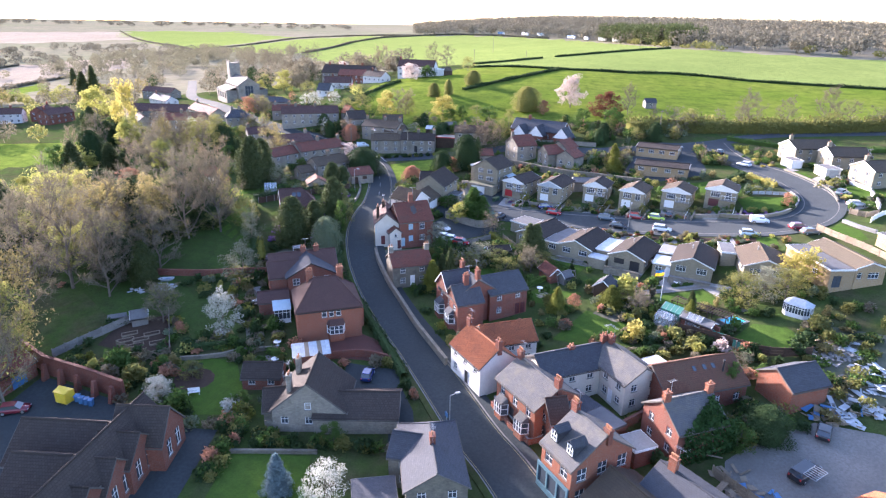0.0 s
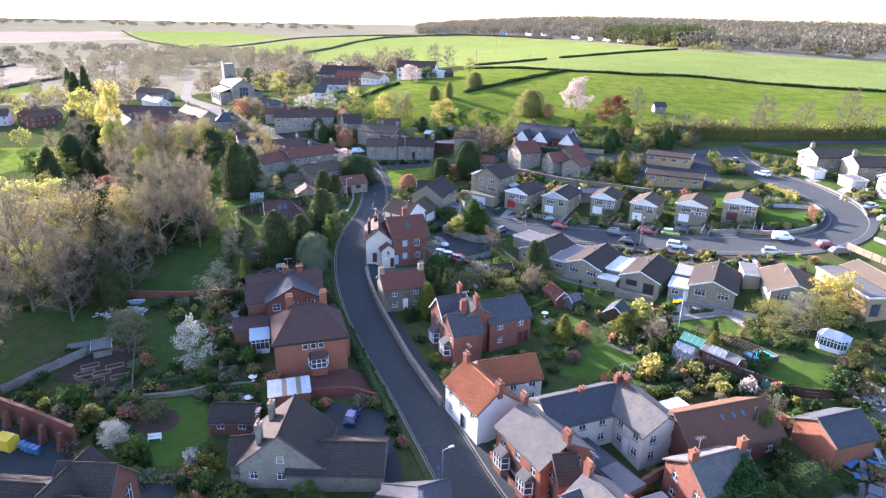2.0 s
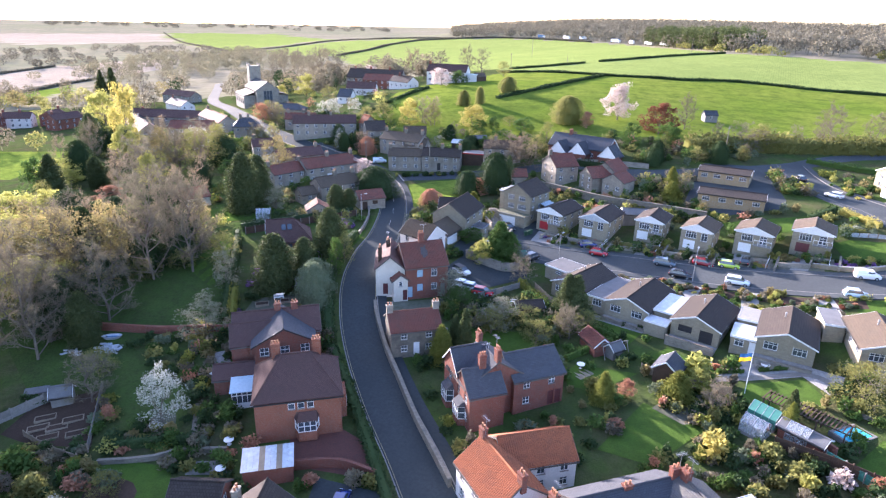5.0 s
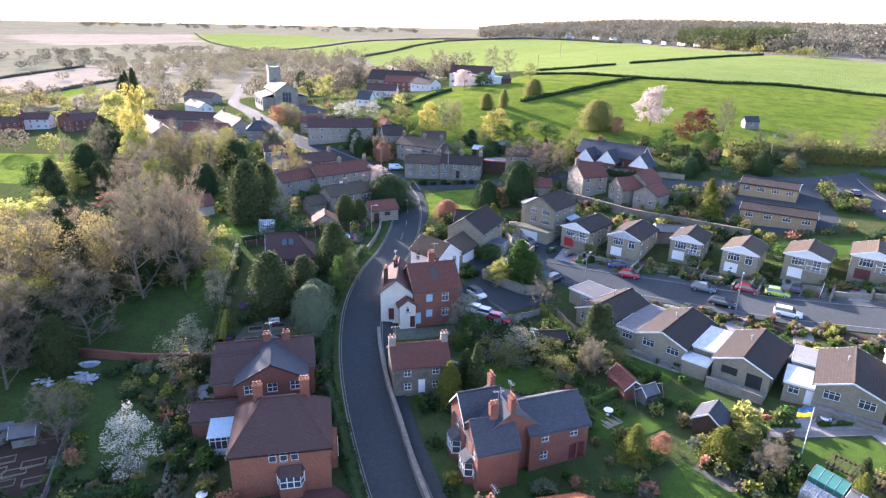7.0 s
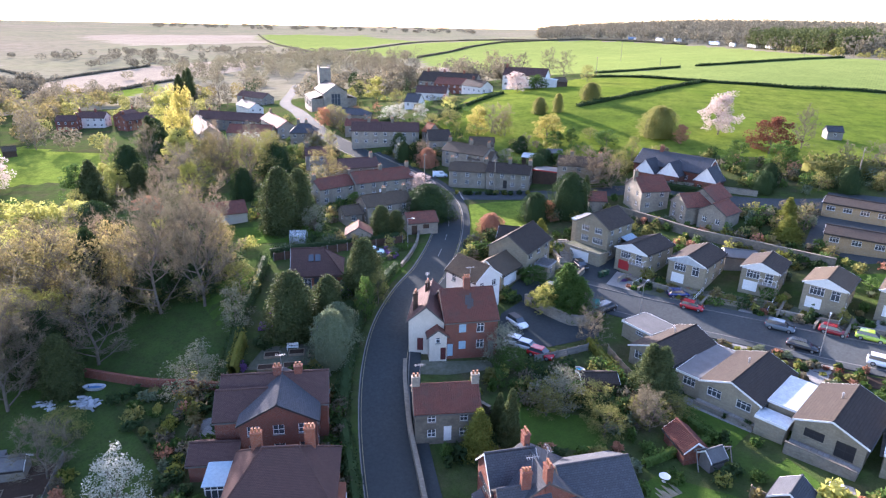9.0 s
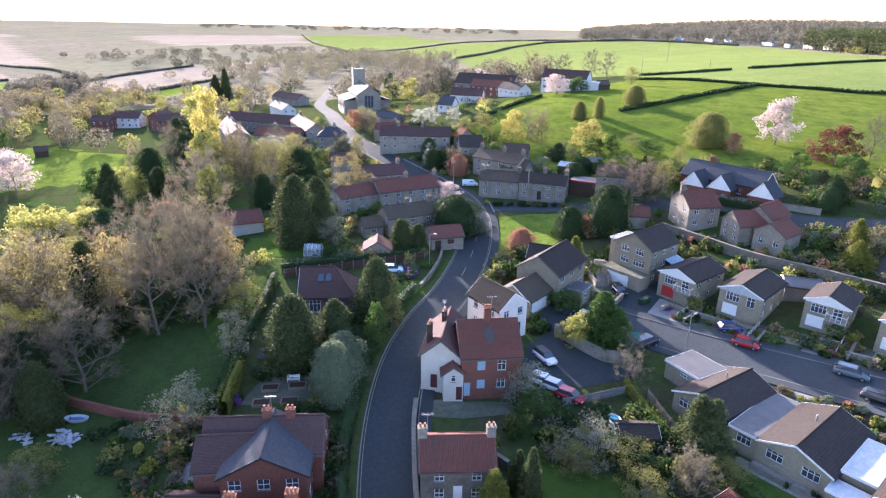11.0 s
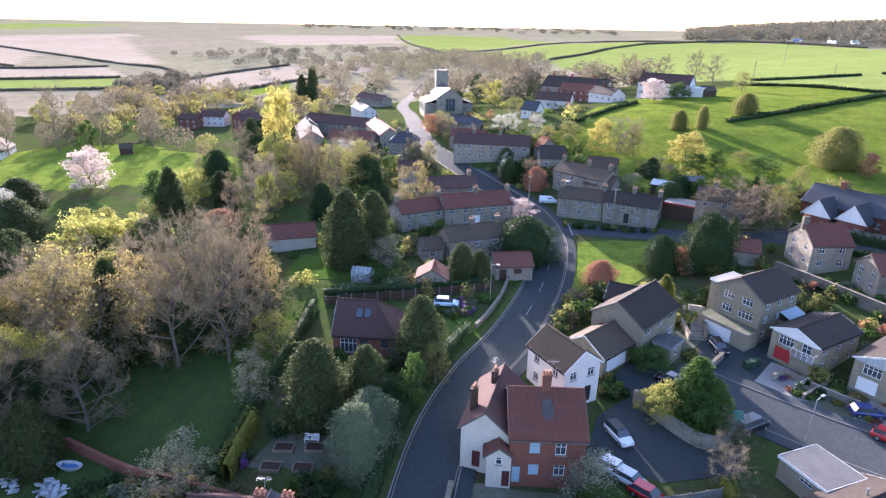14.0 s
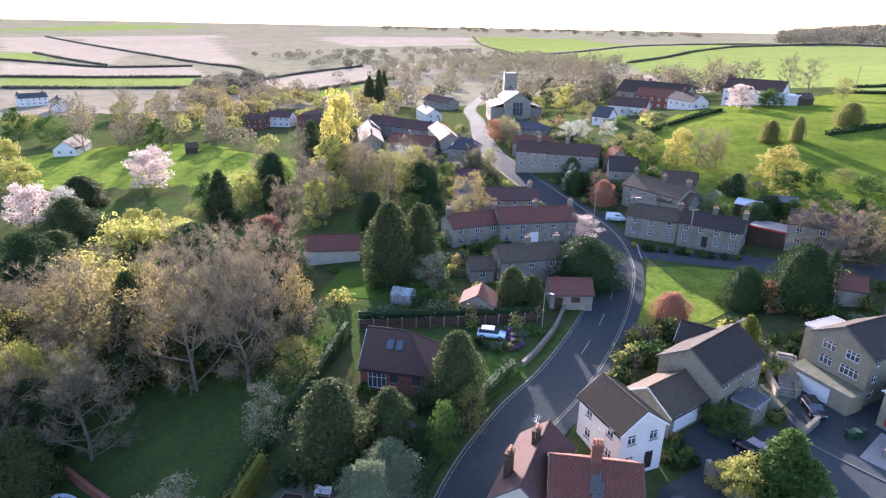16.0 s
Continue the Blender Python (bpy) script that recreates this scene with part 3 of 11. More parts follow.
def house(label, x, y, yaw, L, W, eh, rh, wall="stone", roof="tile_red", chimneys=(), hips=(0, 0), style="casement", cols=None, storeys=None, gables=(1, 1), doors=(), sink=0.0, category="house",
          pots=2, stack="brick", roll=False, sides=(1, 1), attic=(0, 0), fascia="white", group="", name="house", parent=None, win=(0.95, 1.05)):
    """A house with its ridge along local x. doors: (side, place along it from 0 to 1, width, height, material, kind); sides and gables: whether windows stand there."""
    c, s = math.cos(radians(yaw)), math.sin(radians(yaw))
    corners = [(x + c * a * L / 2 - s * b * W / 2, y + s * a * L / 2 + c * b * W / 2) for a in (-1, 1) for b in (-1, 1)]
    mid = land_z(x, y) - sink
    low = min(min(land_z(*k) for k in corners) - mid - 0.3, -0.3)
    ob = parent or thing(name, label, category, x, y, mid, yaw, group)
    near = y < 212 and x > -75
    storeys = storeys or (1 if eh < 3.45 else (2 if eh < 5.9 else 3))
    fl = eh / storeys if storeys > 1 else 2.7
    sill = 0.95
    ww, wh = win
    cnr = [(-L / 2, -W / 2), (L / 2, -W / 2), (L / 2, W / 2), (-L / 2, W / 2)]
    walls = [(cnr[0], cnr[1], "s"), (cnr[1], cnr[2], "e"), (cnr[2], cnr[3], "n"), (cnr[3], cnr[0], "w")]
    bm = bmesh.new()
    todo = []
    for a, b, side in walls:
        length = L if side in "sn" else W
        on = sides[0 if side == "s" else 1] if side in "sn" else gables[0 if side == "w" else 1]
        nx_, ny_ = (b[1] - a[1]) / length, -(b[0] - a[0]) / length
        if (c * nx_ - s * ny_) * -x + (s * nx_ + c * ny_) * (45 - y) < -0.05 * math.hypot(x, 45 - y):
            on = 0          # no openings are known on the uphill sides
        holes = []
        for d in doors:
            if d[0] == side:
                u = d[1] * length - d[2] / 2
                z = d[6] if len(d) > 6 else 0.02
                holes.append((u, u + d[2], z, z + d[3]))
                todo.append((put_window, a, b, holes[-1], "casement", None) if d[4] == "glass" else (put_door, a, b, holes[-1], d[4], d[5]))
        if on:
            n = cols if (cols and side in "sn") else max(1, round(length / 3.1))
            for k in range(storeys):
                for i in range(n):
                    w = ww * (1.25 if (k == 0 and on == 2) else 1.0)
                    u = length * (i + 0.5) / n - w / 2
                    z = k * fl + min(sill, max(0.55, fl - wh - 0.35))
                    z = min(z, eh - wh - 0.12)
                    h = (u, u + w, z, z + wh)
                    if u < 0.2 or u + w > length - 0.2 or z < 0.1 or any(h[0] < q[1] + 0.12 and h[1] > q[0] - 0.12 and h[2] < q[3] + 0.12 and h[3] > q[2] - 0.12 for q in holes):
                        continue
                    holes.append(h)
                    todo.append((put_window, a, b, h, style, None))
        wall_face(bm, a, b, low, eh, holes)
    for i, (hip, sx) in enumerate(((hips[0], -1), (hips[1], 1))):
        if not hip:
            q = [(sx * L / 2, -sx * W / 2, eh), (sx * L / 2, sx * W / 2, eh), (sx * L / 2, 0, rh)]
            bm.faces.new([bm.verts.new(k) for k in q])
    part("wall", bm, wall, ob)
    for fn, a, b, h, m1, m2 in todo:
        if fn is put_window:
            put_window(ob, a, b, h, m1, 0.14, near)
        else:
            put_door(ob, a, b, h, m1, m2)
    gable_roof(ob, L, W, eh, rh, roof, hip0=hips[0], hip1=hips[1], roll=roll, fascia=fascia, trim=near)
    for ch in chimneys:
        if stack == "steel":
            bm = bmesh.new()
            fx_, fy_ = (ch[0] - 0.5) * L, ch[1] * W / 2
            zr = rh - abs(ch[1]) * (rh - eh)
            tube(bm, (fx_, fy_, zr - 0.2), (fx_, fy_, zr + 0.75), 0.09, 0.09, 8)
            tube(bm, (fx_, fy_, zr + 0.7), (fx_, fy_, zr + 0.86), 0.15, 0.12, 8)
            part("flue", bm, "steel", ob)
            continue
        f, g = ch[0], (ch[1] if len(ch) > 1 else 0.0)
        top = rh + (ch[2] if len(ch) > 2 else 1.1)
        chimney(ob, (f - 0.5) * L, g * W / 2, rh - abs(g) * (rh - eh) - 0.9, top, pots=pots, material=stack, aerial=near and y < 165 and ch is chimneys[0] and stack != "steel")
    for i, sx in enumerate((-1, 1)):
        if attic[i]:
            a, b = ((-L / 2, W / 2), (-L / 2, -W / 2)) if sx < 0 else ((L / 2, -W / 2), (L / 2, W / 2))
            put_window(ob, a, b, (W / 2 - 0.4, W / 2 + 0.4, eh + 0.2, eh + 1.2), style, 0.05)
    return ob


def flat_block(label, x, y, yaw, L, W, h, wall, roof="felt", category="building", name="flat_roofed_extension", sink=0.0, doors=(), windows=(), fascia="white", group=""):
    """A flat-roofed block with a fascia; windows: (side, place, width, height, sill)."""
    ob = thing(name, label, category, x, y, land_z(x, y) - sink, yaw, group)
    cnr = [(-L / 2, -W / 2), (L / 2, -W / 2), (L / 2, W / 2), (-L / 2, W / 2)]
    bm = bmesh.new()
    todo = []
    for a, b, side in ((cnr[0], cnr[1], "s"), (cnr[1], cnr[2], "e"), (cnr[2], cnr[3], "n"), (cnr[3], cnr[0], "w")):
        length = L if side in "sn" else W
        holes = []
        for d in doors:
            if d[0] == side:
                u = d[1] * length - d[2] / 2
                holes.append((u, u + d[2], 0.02, 0.02 + d[3]))
                todo.append((put_door, a, b, holes[-1], d[4], d[5]))
        for d in windows:
            if d[0] == side:
                u = d[1] * length - d[2] / 2
                holes.append((u, u + d[2], d[4], d[4] + d[3]))
                todo.append((put_window, a, b, holes[-1], "casement", 0.14))
        wall_face(bm, a, b, -1.2, h, holes)
    part("wall", bm, wall, ob)
    for fn, a, b, hh, m1, m2 in todo:
        fn(ob, a, b, hh, m1, m2)
    bm = bmesh.new()
    slab(bm, -L / 2 - 0.12, L / 2 + 0.12, -W / 2 - 0.12, W / 2 + 0.12, h + 0.003, h + 0.12)
    rf = part("roof", bm, roof, ob)
    bm = bmesh.new()
    for y0 in (-W / 2 - 0.16, W / 2 + 0.12):
        slab(bm, -L / 2 - 0.16, L / 2 + 0.16, y0, y0 + 0.04, h - 0.16, h + 0.15)
    for x0 in (-L / 2 - 0.16, L / 2 + 0.12):
        slab(bm, x0, x0 + 0.04, -W / 2 - 0.12, W / 2 + 0.12, h - 0.16, h + 0.15)
    part("fascia", bm, fascia, rf)
    return ob


def spline(pts, step=1.5):
    """Points along a smooth line through pts."""
    p = [np.array(q, float) for q in pts]
    p = [2 * p[0] - p[1]] + p + [2 * p[-1] - p[-2]]
    out = []
    for i in range(1, len(p) - 2):
        n = max(2, int(np.linalg.norm(p[i + 1] - p[i]) / step))
        for k in range(n):
            t = k / n
            out.append(0.5 * (2 * p[i] + (p[i + 1] - p[i - 1]) * t + (2 * p[i - 1] - 5 * p[i] + 4 * p[i + 1] - p[i + 2]) * t * t + (3 * p[i] - p[i - 1] - 3 * p[i + 1] + p[i + 2]) * t ** 3))
    out.append(p[-2])
    return np.array(out)


def ribbon(bm, line, offset, width, dz, depth=0.0, cols=4):
    """A strip along a line, at an offset to its left, lying on the land; depth: how far its sides go down."""
    d = np.gradient(line, axis=0)
    d /= np.linalg.norm(d, axis=1)[:, None]
    nrm = np.stack([-d[:, 1], d[:, 0]], 1)
    prev = None
    for p, n in zip(line, nrm):
        row = []
        for i in range(cols + 1):
            q = p + n * (offset - width / 2 + width * i / cols)
            row.append((q[0], q[1], land_z(q[0], q[1]) + dz))
        if depth:
            row = [(row[0][0], row[0][1], row[0][2] - depth)] + row + [(row[-1][0], row[-1][1], row[-1][2] - depth)]
        row = [bm.verts.new(c) for c in row]
        if prev:
            for i in range(len(row) - 1):
                bm.faces.new((prev[i], prev[i + 1], row[i + 1], row[i])[::-1])
        prev = row


def drape(bm, ring, dz, step=2.5):
    """A flat outline laid onto the land, cut finely enough to follow it."""
    v = [bm.verts.new((x, y, 0)) for x, y in ring]
    f = bm.faces.new(v)
    if f.normal.z < 0 or sum(a[0] * b[1] - b[0] * a[1] for a, b in zip(ring, ring[1:] + ring[:1])) < 0:
        f.normal_flip()
    xs, ys = [p[0] for p in ring], [p[1] for p in ring]
    for lo, hi, ax in ((min(xs), max(xs), 0), (min(ys), max(ys), 1)):
        for k in np.arange(lo + step, hi, step):
            co, no = [0, 0, 0], [0, 0, 0]
            co[ax], no[ax] = k, 1
            bmesh.ops.bisect_plane(bm, geom=bm.verts[:] + bm.edges[:] + bm.faces[:], plane_co=co, plane_no=no)
    for q in bm.verts:
        q.co.z = land_z(q.co.x, q.co.y) + dz


OPEN = []           # lawns, yards and plots, on which no shrub is set


def patch(name, label, category, ring, material, dz=0.05, step=2.5, kind="structure", group=""):
    bm = bmesh.new()
    drape(bm, ring, dz, step)
    OPEN.append([(float(a), float(b)) for a, b in ring])
    return tagged(part(name, bm, material, None), label, category, group, kind)


def strip(name, label, category, line, width, material, dz=0.08, offset=0.0, depth=0.0, kind="structure", cols=4):
    bm = bmesh.new()
    ribbon(bm, line, offset, width, dz, depth, cols)
    return tagged(part(name, bm, material, None), label, category, "", kind)


def garden_wall(label, pts, h, t, material, name="garden_wall", coping="concrete", category="wall", step=1.2, smooth=True):
    """A wall along a line, stepping with the land, with a coping."""
    line = spline(pts, step) if smooth else np.array(pts, float)
    mid = line[len(line) // 2]
    ob = thing(name, label, category, mid[0], mid[1], land_z(*mid))
    z0 = land_z(*mid)
    for nm, w, lo, hi, mt in (("masonry", t, -0.5, h, material), ("coping", t + 0.1, h, h + 0.09, coping)):
        bm = bmesh.new()
        d = np.gradient(line, axis=0)
        d /= np.linalg.norm(d, axis=1)[:, None]
        prev = None
        for p, k in zip(line, d):
            n = np.array([-k[1], k[0]]) * w / 2
            g = land_z(*p) - z0
            row = [bm.verts.new((p[0] + s * n[0] - mid[0], p[1] + s * n[1] - mid[1], g + z)) for s, z in ((-1, lo), (-1, hi), (1, hi), (1, lo))]
            if prev:
                for i in range(4):
                    bm.faces.new((prev[i], prev[(i + 1) % 4], row[(i + 1) % 4], row[i]))
            else:
                bm.faces.new(row)
            prev = row
        bm.faces.new(prev[::-1])
        bmesh.ops.recalc_face_normals(bm, faces=bm.faces[:])
        part(nm, bm, mt, ob)
    return ob


# ---- plants ----


def raw_mesh(name, verts, faces, material):
    me = bpy.data.meshes.new(name)
    me.from_pydata(verts, [], faces)
    me.materials.append(M[material] if isinstance(material, str) else material)
    return me


def leaf_cards(rng, centres, size, up=0.0, slim=1.0):
    """Small three-cornered leaves or sprays, one at each centre, turned at random."""
    n = len(centres)
    a = rng.normal(size=(n, 3))
    a[:, 2] += up
    a /= np.linalg.norm(a, axis=1)[:, None]
    b = rng.normal(size=(n, 3))
    b -= a * (a * b).sum(1)[:, None]
    b /= np.linalg.norm(b, axis=1)[:, None]
    s = size * rng.uniform(0.6, 1.4, size=(n, 1))
    v = np.stack([centres - a * s * 0.5 - b * s * 0.45 * slim, centres - a * s * 0.3 + b * s * 0.5 * slim, centres + a * s * 0.75], 1).reshape(-1, 3)
    return v, np.arange(n * 3).reshape(-1, 3)


def lobes(rng, n, h0, h1, r, shape):
    """Clump centres of a crown between heights h0 and h1 with outer radius r."""
    out = []
    for _ in range(n):
        t = rng.uniform(0.0, 1.0)
        rad = r * shape(t) * math.sqrt(rng.uniform(0.08, 1.0))
        a = rng.uniform(0, 2 * math.pi)
        out.append((math.cos(a) * rad, math.sin(a) * rad, h0 + (h1 - h0) * t))
    return np.array(out)


def limb_mesh(rng, height, reach, trunk_r, limbs=14, low=0.2, fine=(4, 3)):
    """A tapered leader with limbs all the way up, each with branches and side branches; also gives the tips."""
    bm = bmesh.new()
    tips = []
    top = height * 0.84
    lead = [Vector((0, 0, -0.3))]
    for i in range(1, 5):
        lead.append(Vector((rng.normal() * 0.16 * i, rng.normal() * 0.16 * i, top * i / 4)))
    for i in range(4):
        tube(bm, lead[i], lead[i + 1], trunk_r * (1 - 0.22 * i), trunk_r * (1 - 0.22 * (i + 1)), 7, False)

    def grow(p, d, length, r, level):
        mid = p + d * length * 0.5 + Vector(rng.normal(size=3)) * length * 0.05
        end = p + d * length + Vector((0, 0, 0.12 * length)) + Vector(rng.normal(size=3)) * length * 0.05
        if level < 2:
            tube(bm, p, mid, r, r * 0.75, 4 if level == 0 else 3, False)
            tube(bm, mid, end, r * 0.75, r * 0.4, 4 if level == 0 else 3, False)
        else:
            tube(bm, p, end, r, r * 0.4, 3, False)
        tips.append((end, (end - mid).normalized(), length * 0.6))
        if level < len(fine):
            for _ in range(fine[level]):
                t = rng.uniform(0.3, 0.95)
                nd = (d * 0.8 + Vector(rng.normal(size=3)) * 0.55 + Vector((0, 0, 0.2))).normalized()
                grow(p.lerp(mid, t * 2) if t < 0.5 else mid.lerp(end, t * 2 - 1), nd, length * rng.uniform(0.4, 0.6), r * 0.5, level + 1)

    for i in range(limbs):
        t = low + (0.97 - low) * (i + rng.uniform(0, 0.9)) / limbs
        a = i * 2.4 + rng.uniform(-0.5, 0.5)
        k = min(3, int(t * 4))
        p = lead[k].lerp(lead[k + 1], t * 4 - k)
        up = rng.uniform(0.08, 0.6) + 0.75 * t
        d = Vector((math.cos(a), math.sin(a), up)).normalized()
        grow(p, d, reach * (1.05 - 0.6 * max(0, t - 0.35)) * rng.uniform(0.75, 1.1), trunk_r * 0.42 * (1.15 - 0.7 * t), 0)
    return bm, tips


TREES = {}


def tree_master(kind, seed):
    """A tree about 10 m high and as wide as its kind is: the first of its kind, of which the others are copies."""
    key = (kind, seed)
    if key in TREES:
        return TREES[key]
    rng = np.random.default_rng(1000 + seed * 17 + sum(map(ord, kind)))
    style, leaf, bark, label = TREE_KINDS[kind]
    root = new("tree")
    tagged(root, label, "tree", kind.replace("_", " ") + " trees")
    if style == "bare":
        bm, tips = limb_mesh(rng, 9.6, 3.1, 0.15, 18, 0.04, (4, 3, 2))
        part("trunk", bm, bark, root)
        cs, ds = [], []
        for p, d, ln in tips:
            for _ in range(7):
                k = Vector(rng.normal(size=3)) * 0.8 + d * 0.8 + Vector((0, 0, 0.3))
                st = Vector(p) - d * rng.uniform(0, 1.3) * ln
                cs.append(st)
                ds.append(k.normalized() * rng.uniform(0.3, 0.8))
        c, d = np.array(cs), np.array(ds)
        w = np.cross(d, rng.normal(size=d.shape))
        w /= np.linalg.norm(w, axis=1)[:, None]
        th = 0.012
        v = np.stack([c - w * th, c + w * th, c + d], 1).reshape(-1, 3)
        f = np.arange(len(v)).reshape(-1, 3)
        tip = c + d * rng.uniform(0.5, 1.0, size=(len(c), 1))
        v2, f2 = leaf_cards(rng, tip[::5], 0.08, 0.0, 0.7)
        share("crown", raw_mesh("crown", np.vstack([v, v2]).tolist(), np.vstack([f, f2 + len(v)]).tolist(), leaf), root)
    elif style in ("leafy", "sparse"):
        bm, tips = limb_mesh(rng, 9.2, 3.0, 0.16, 13, 0.1, (4,))
        part("trunk", bm, bark, root)
        cl = np.array([p for p, d, ln in tips])
        ex = lobes(rng, 34, 0.9, 9.2, 3.9, lambda t: math.sin(math.pi * min(1, 0.14 + t * 0.86)) ** 0.6)
        cl = np.vstack([cl[rng.permutation(len(cl))[:50]], ex])
        n = 4600 if style == "leafy" else 4200
        k = rng.integers(0, len(cl), n)
        off = rng.normal(size=(n, 3))
        off /= np.linalg.norm(off, axis=1)[:, None]
        rad = rng.uniform(0.55, 1.25, size=(len(cl), 1))[k] * rng.uniform(0.3, 1.0, size=(n, 1)) ** 0.5
        v, f = leaf_cards(rng, cl[k] + off * rad * [1, 1, 0.8], 0.25 if style == "leafy" else 0.165)
        share("crown", raw_mesh("crown", v.tolist(), f.tolist(), leaf), root)
    elif style in ("conifer", "column", "bush", "thuja"):
        bm = bmesh.new()
        tube(bm, (0, 0, -0.3), (0, 0, 6 if style != "bush" else 2), 0.2, 0.06, 7)
        part("trunk", bm, bark, root)
        n = 9500
        t = rng.uniform(0, 1, n)
        if style == "conifer":
            t = t ** 1.5
            prof = 2.6 * (1 - t) ** 0.75 * (0.85 + 0.15 * np.sin(t * 44 + 1.0)) + 0.12
            lo = 0.5
        elif style == "thuja":
            t = t ** 1.15
            prof = 2.5 * (1 - t ** 2.6) ** 0.66 * (0.95 + 0.05 * np.sin(t * 19 + 2.0)) + 0.06
            lo = 0.15
        elif style == "column":
            prof = 1.7 * np.sin(np.pi * np.clip(0.1 + 0.9 * t, 0, 1)) ** 0.5 + 0.05
            lo = 0.2
        else:
            prof = 4.2 * np.sqrt(np.clip(1 - (t * 1.15 - 0.25) ** 2 / 0.81, 0.01, 1))
            lo = 0.0
        a = rng.uniform(0, 2 * np.pi, n)
        wob = 1 + 0.16 * np.sin(a * 3 + t * 9) + 0.1 * np.sin(a * 7 - t * 23)
        r = prof * wob * rng.uniform(0.72, 1.05, n)
        c = np.stack([np.cos(a) * r, np.sin(a) * r, lo + (9.8 - lo) * t], 1)
        c += rng.normal(size=c.shape) * 0.14
        v, f = leaf_cards(rng, c, 0.235, 0.3 if style != "conifer" else -0.4, 0.7)
        n2, m2 = 12, 9
        core = []
        for j in range(m2 + 1):
            tt = j / m2
            pr = np.interp(tt, np.sort(t), prof[np.argsort(t)]) * 0.74
            core += [(math.cos(2 * math.pi * i / n2) * pr, math.sin(2 * math.pi * i / n2) * pr, lo + (9.4 - lo) * tt) for i in range(n2)]
        cf = [(j * n2 + i, j * n2 + (i + 1) % n2, (j + 1) * n2 + (i + 1) % n2, (j + 1) * n2 + i) for j in range(m2) for i in range(n2)]
        verts = v.tolist() + core
        faces = f.tolist() + [tuple(k + len(v) for k in q) for q in cf]
        share("crown", raw_mesh("crown", verts, faces, leaf), root)
    elif style == "willow":
        bm, tips = limb_mesh(rng, 9.0, 3.2, 0.2, 12, 0.3, (4,))
        part("trunk", bm, bark, root)
        cs = []
        for p, d, ln in tips:
            for _ in range(10):
                o = Vector((rng.normal() * 0.9, rng.normal() * 0.9, 0.2))
                fall = rng.uniform(1.0, 3.6)
                for q in np.arange(0, fall, 0.3):
                    cs.append((p.x + o.x * (1 + q * 0.1), p.y + o.y * (1 + q * 0.1), max(0.6, p.z + 0.8 - q)))
        c = np.array(cs) + rng.normal(size=(len(cs), 3)) * 0.12
        v, f = leaf_cards(rng, c, 0.26, -0.8, 0.5)
        share("crown", raw_mesh("crown", v.tolist(), f.tolist(), leaf), root)
    TREES[key] = root
    return root


TREE_KINDS = {
    "bare": ("bare", "twig", "bark", "tall bare brown deciduous tree with fine twigs in early spring"),
    "bare_pink": ("bare", "twig_pink", "bark", "budding deciduous tree with pinkish brown twigs"),
    "ochre": ("sparse", "ochre", "bark", "deciduous tree with thin ochre spring buds"),
    "lime": ("leafy", "lime", "bark", "tree with bright yellow-green spring leaves"),
    "olive": ("sparse", "olive", "bark", "tree with thin olive-green spring leaves"),
    "green": ("leafy", "green", "bark", "round leafy green garden tree"),
    "evergreen": ("bush", "evergreen", "bark", "dense dark evergreen tree with a rounded crown"),
    "conifer": ("conifer", "conifer", "bark", "dark green conifer with a pointed crown"),
    "gold_conifer": ("conifer", "gold", "bark", "golden green garden conifer"),
    "cypress": ("column", "conifer", "bark", "slim dark green cypress tree"),
    "round_olive": ("bush", "olive", "bark", "dense round olive-green tree in the pasture"),
    "gold_leaf": ("leafy", "golden", "bark", "round garden tree in golden yellow spring leaf"),
    "cedar": ("conifer", "green", "bark", "spreading fresh green conifer above a stone wall"),
    "rust_bush": ("bush", "rust", "bark", "round rust-pink ornamental tree on the green"),
    "thuja": ("thuja", "conifer", "bark", "broad dense dark green conifer with a rounded top"),
    "pale_bud": ("sparse", "pale_bud", "bark", "rounded garden tree with pale grey-green spring buds"),
    "spruce": ("conifer", "spruce", "bark", "young blue-grey spruce on a lawn"),
    "silver": ("bush", "silver", "bark", "dense silver-green rounded tree"),
    "willow": ("willow", "lime", "bark", "weeping willow in yellow spring leaf"),
    "cherry": ("leafy", "blossom", "bark", "cherry tree in pale pink blossom"),
    "white_blossom": ("sparse", "white_blossom", "bark", "garden tree covered in white blossom"),
    "copper": ("leafy", "copper", "bark", "ornamental garden tree with copper red leaves"),
    "rust": ("leafy", "rust", "bark", "rust-red leafy ornamental tree"),
    "birch": ("sparse", "lime", "bark_pale", "slender birch with pale trunk and yellow-green leaves"),
}
WIDTHS = {"bare": 8.0, "leafy": 8.6, "sparse": 8.6, "conifer": 5.2, "column": 3.5, "thuja": 5.2, "bush": 8.6, "willow": 8.5}
tree_rng = random.Random(7)


def tree(kind, x, y, h, w, label=""):
    """A tree of that height and crown width, standing on the land."""
    seed = tree_rng.randrange(2)
    first = (kind, seed) not in TREES
    m = tree_master(kind, seed)
    k = w / WIDTHS[TREE_KINDS[kind][0]]
    at = pose(x, y, land_z(x, y) - 0.05, 0, 0, tree_rng.uniform(0, 360)) @ Matrix.Diagonal((k, k, h / 10.0, 1))
    if first:
        m.matrix_basis = at
        ob = m
    else:
        ob = copy_thing(m, at @ Matrix.Diagonal((*[1 / c for c in m.scale], 1)))
    return tagged(ob, label) if label else ob


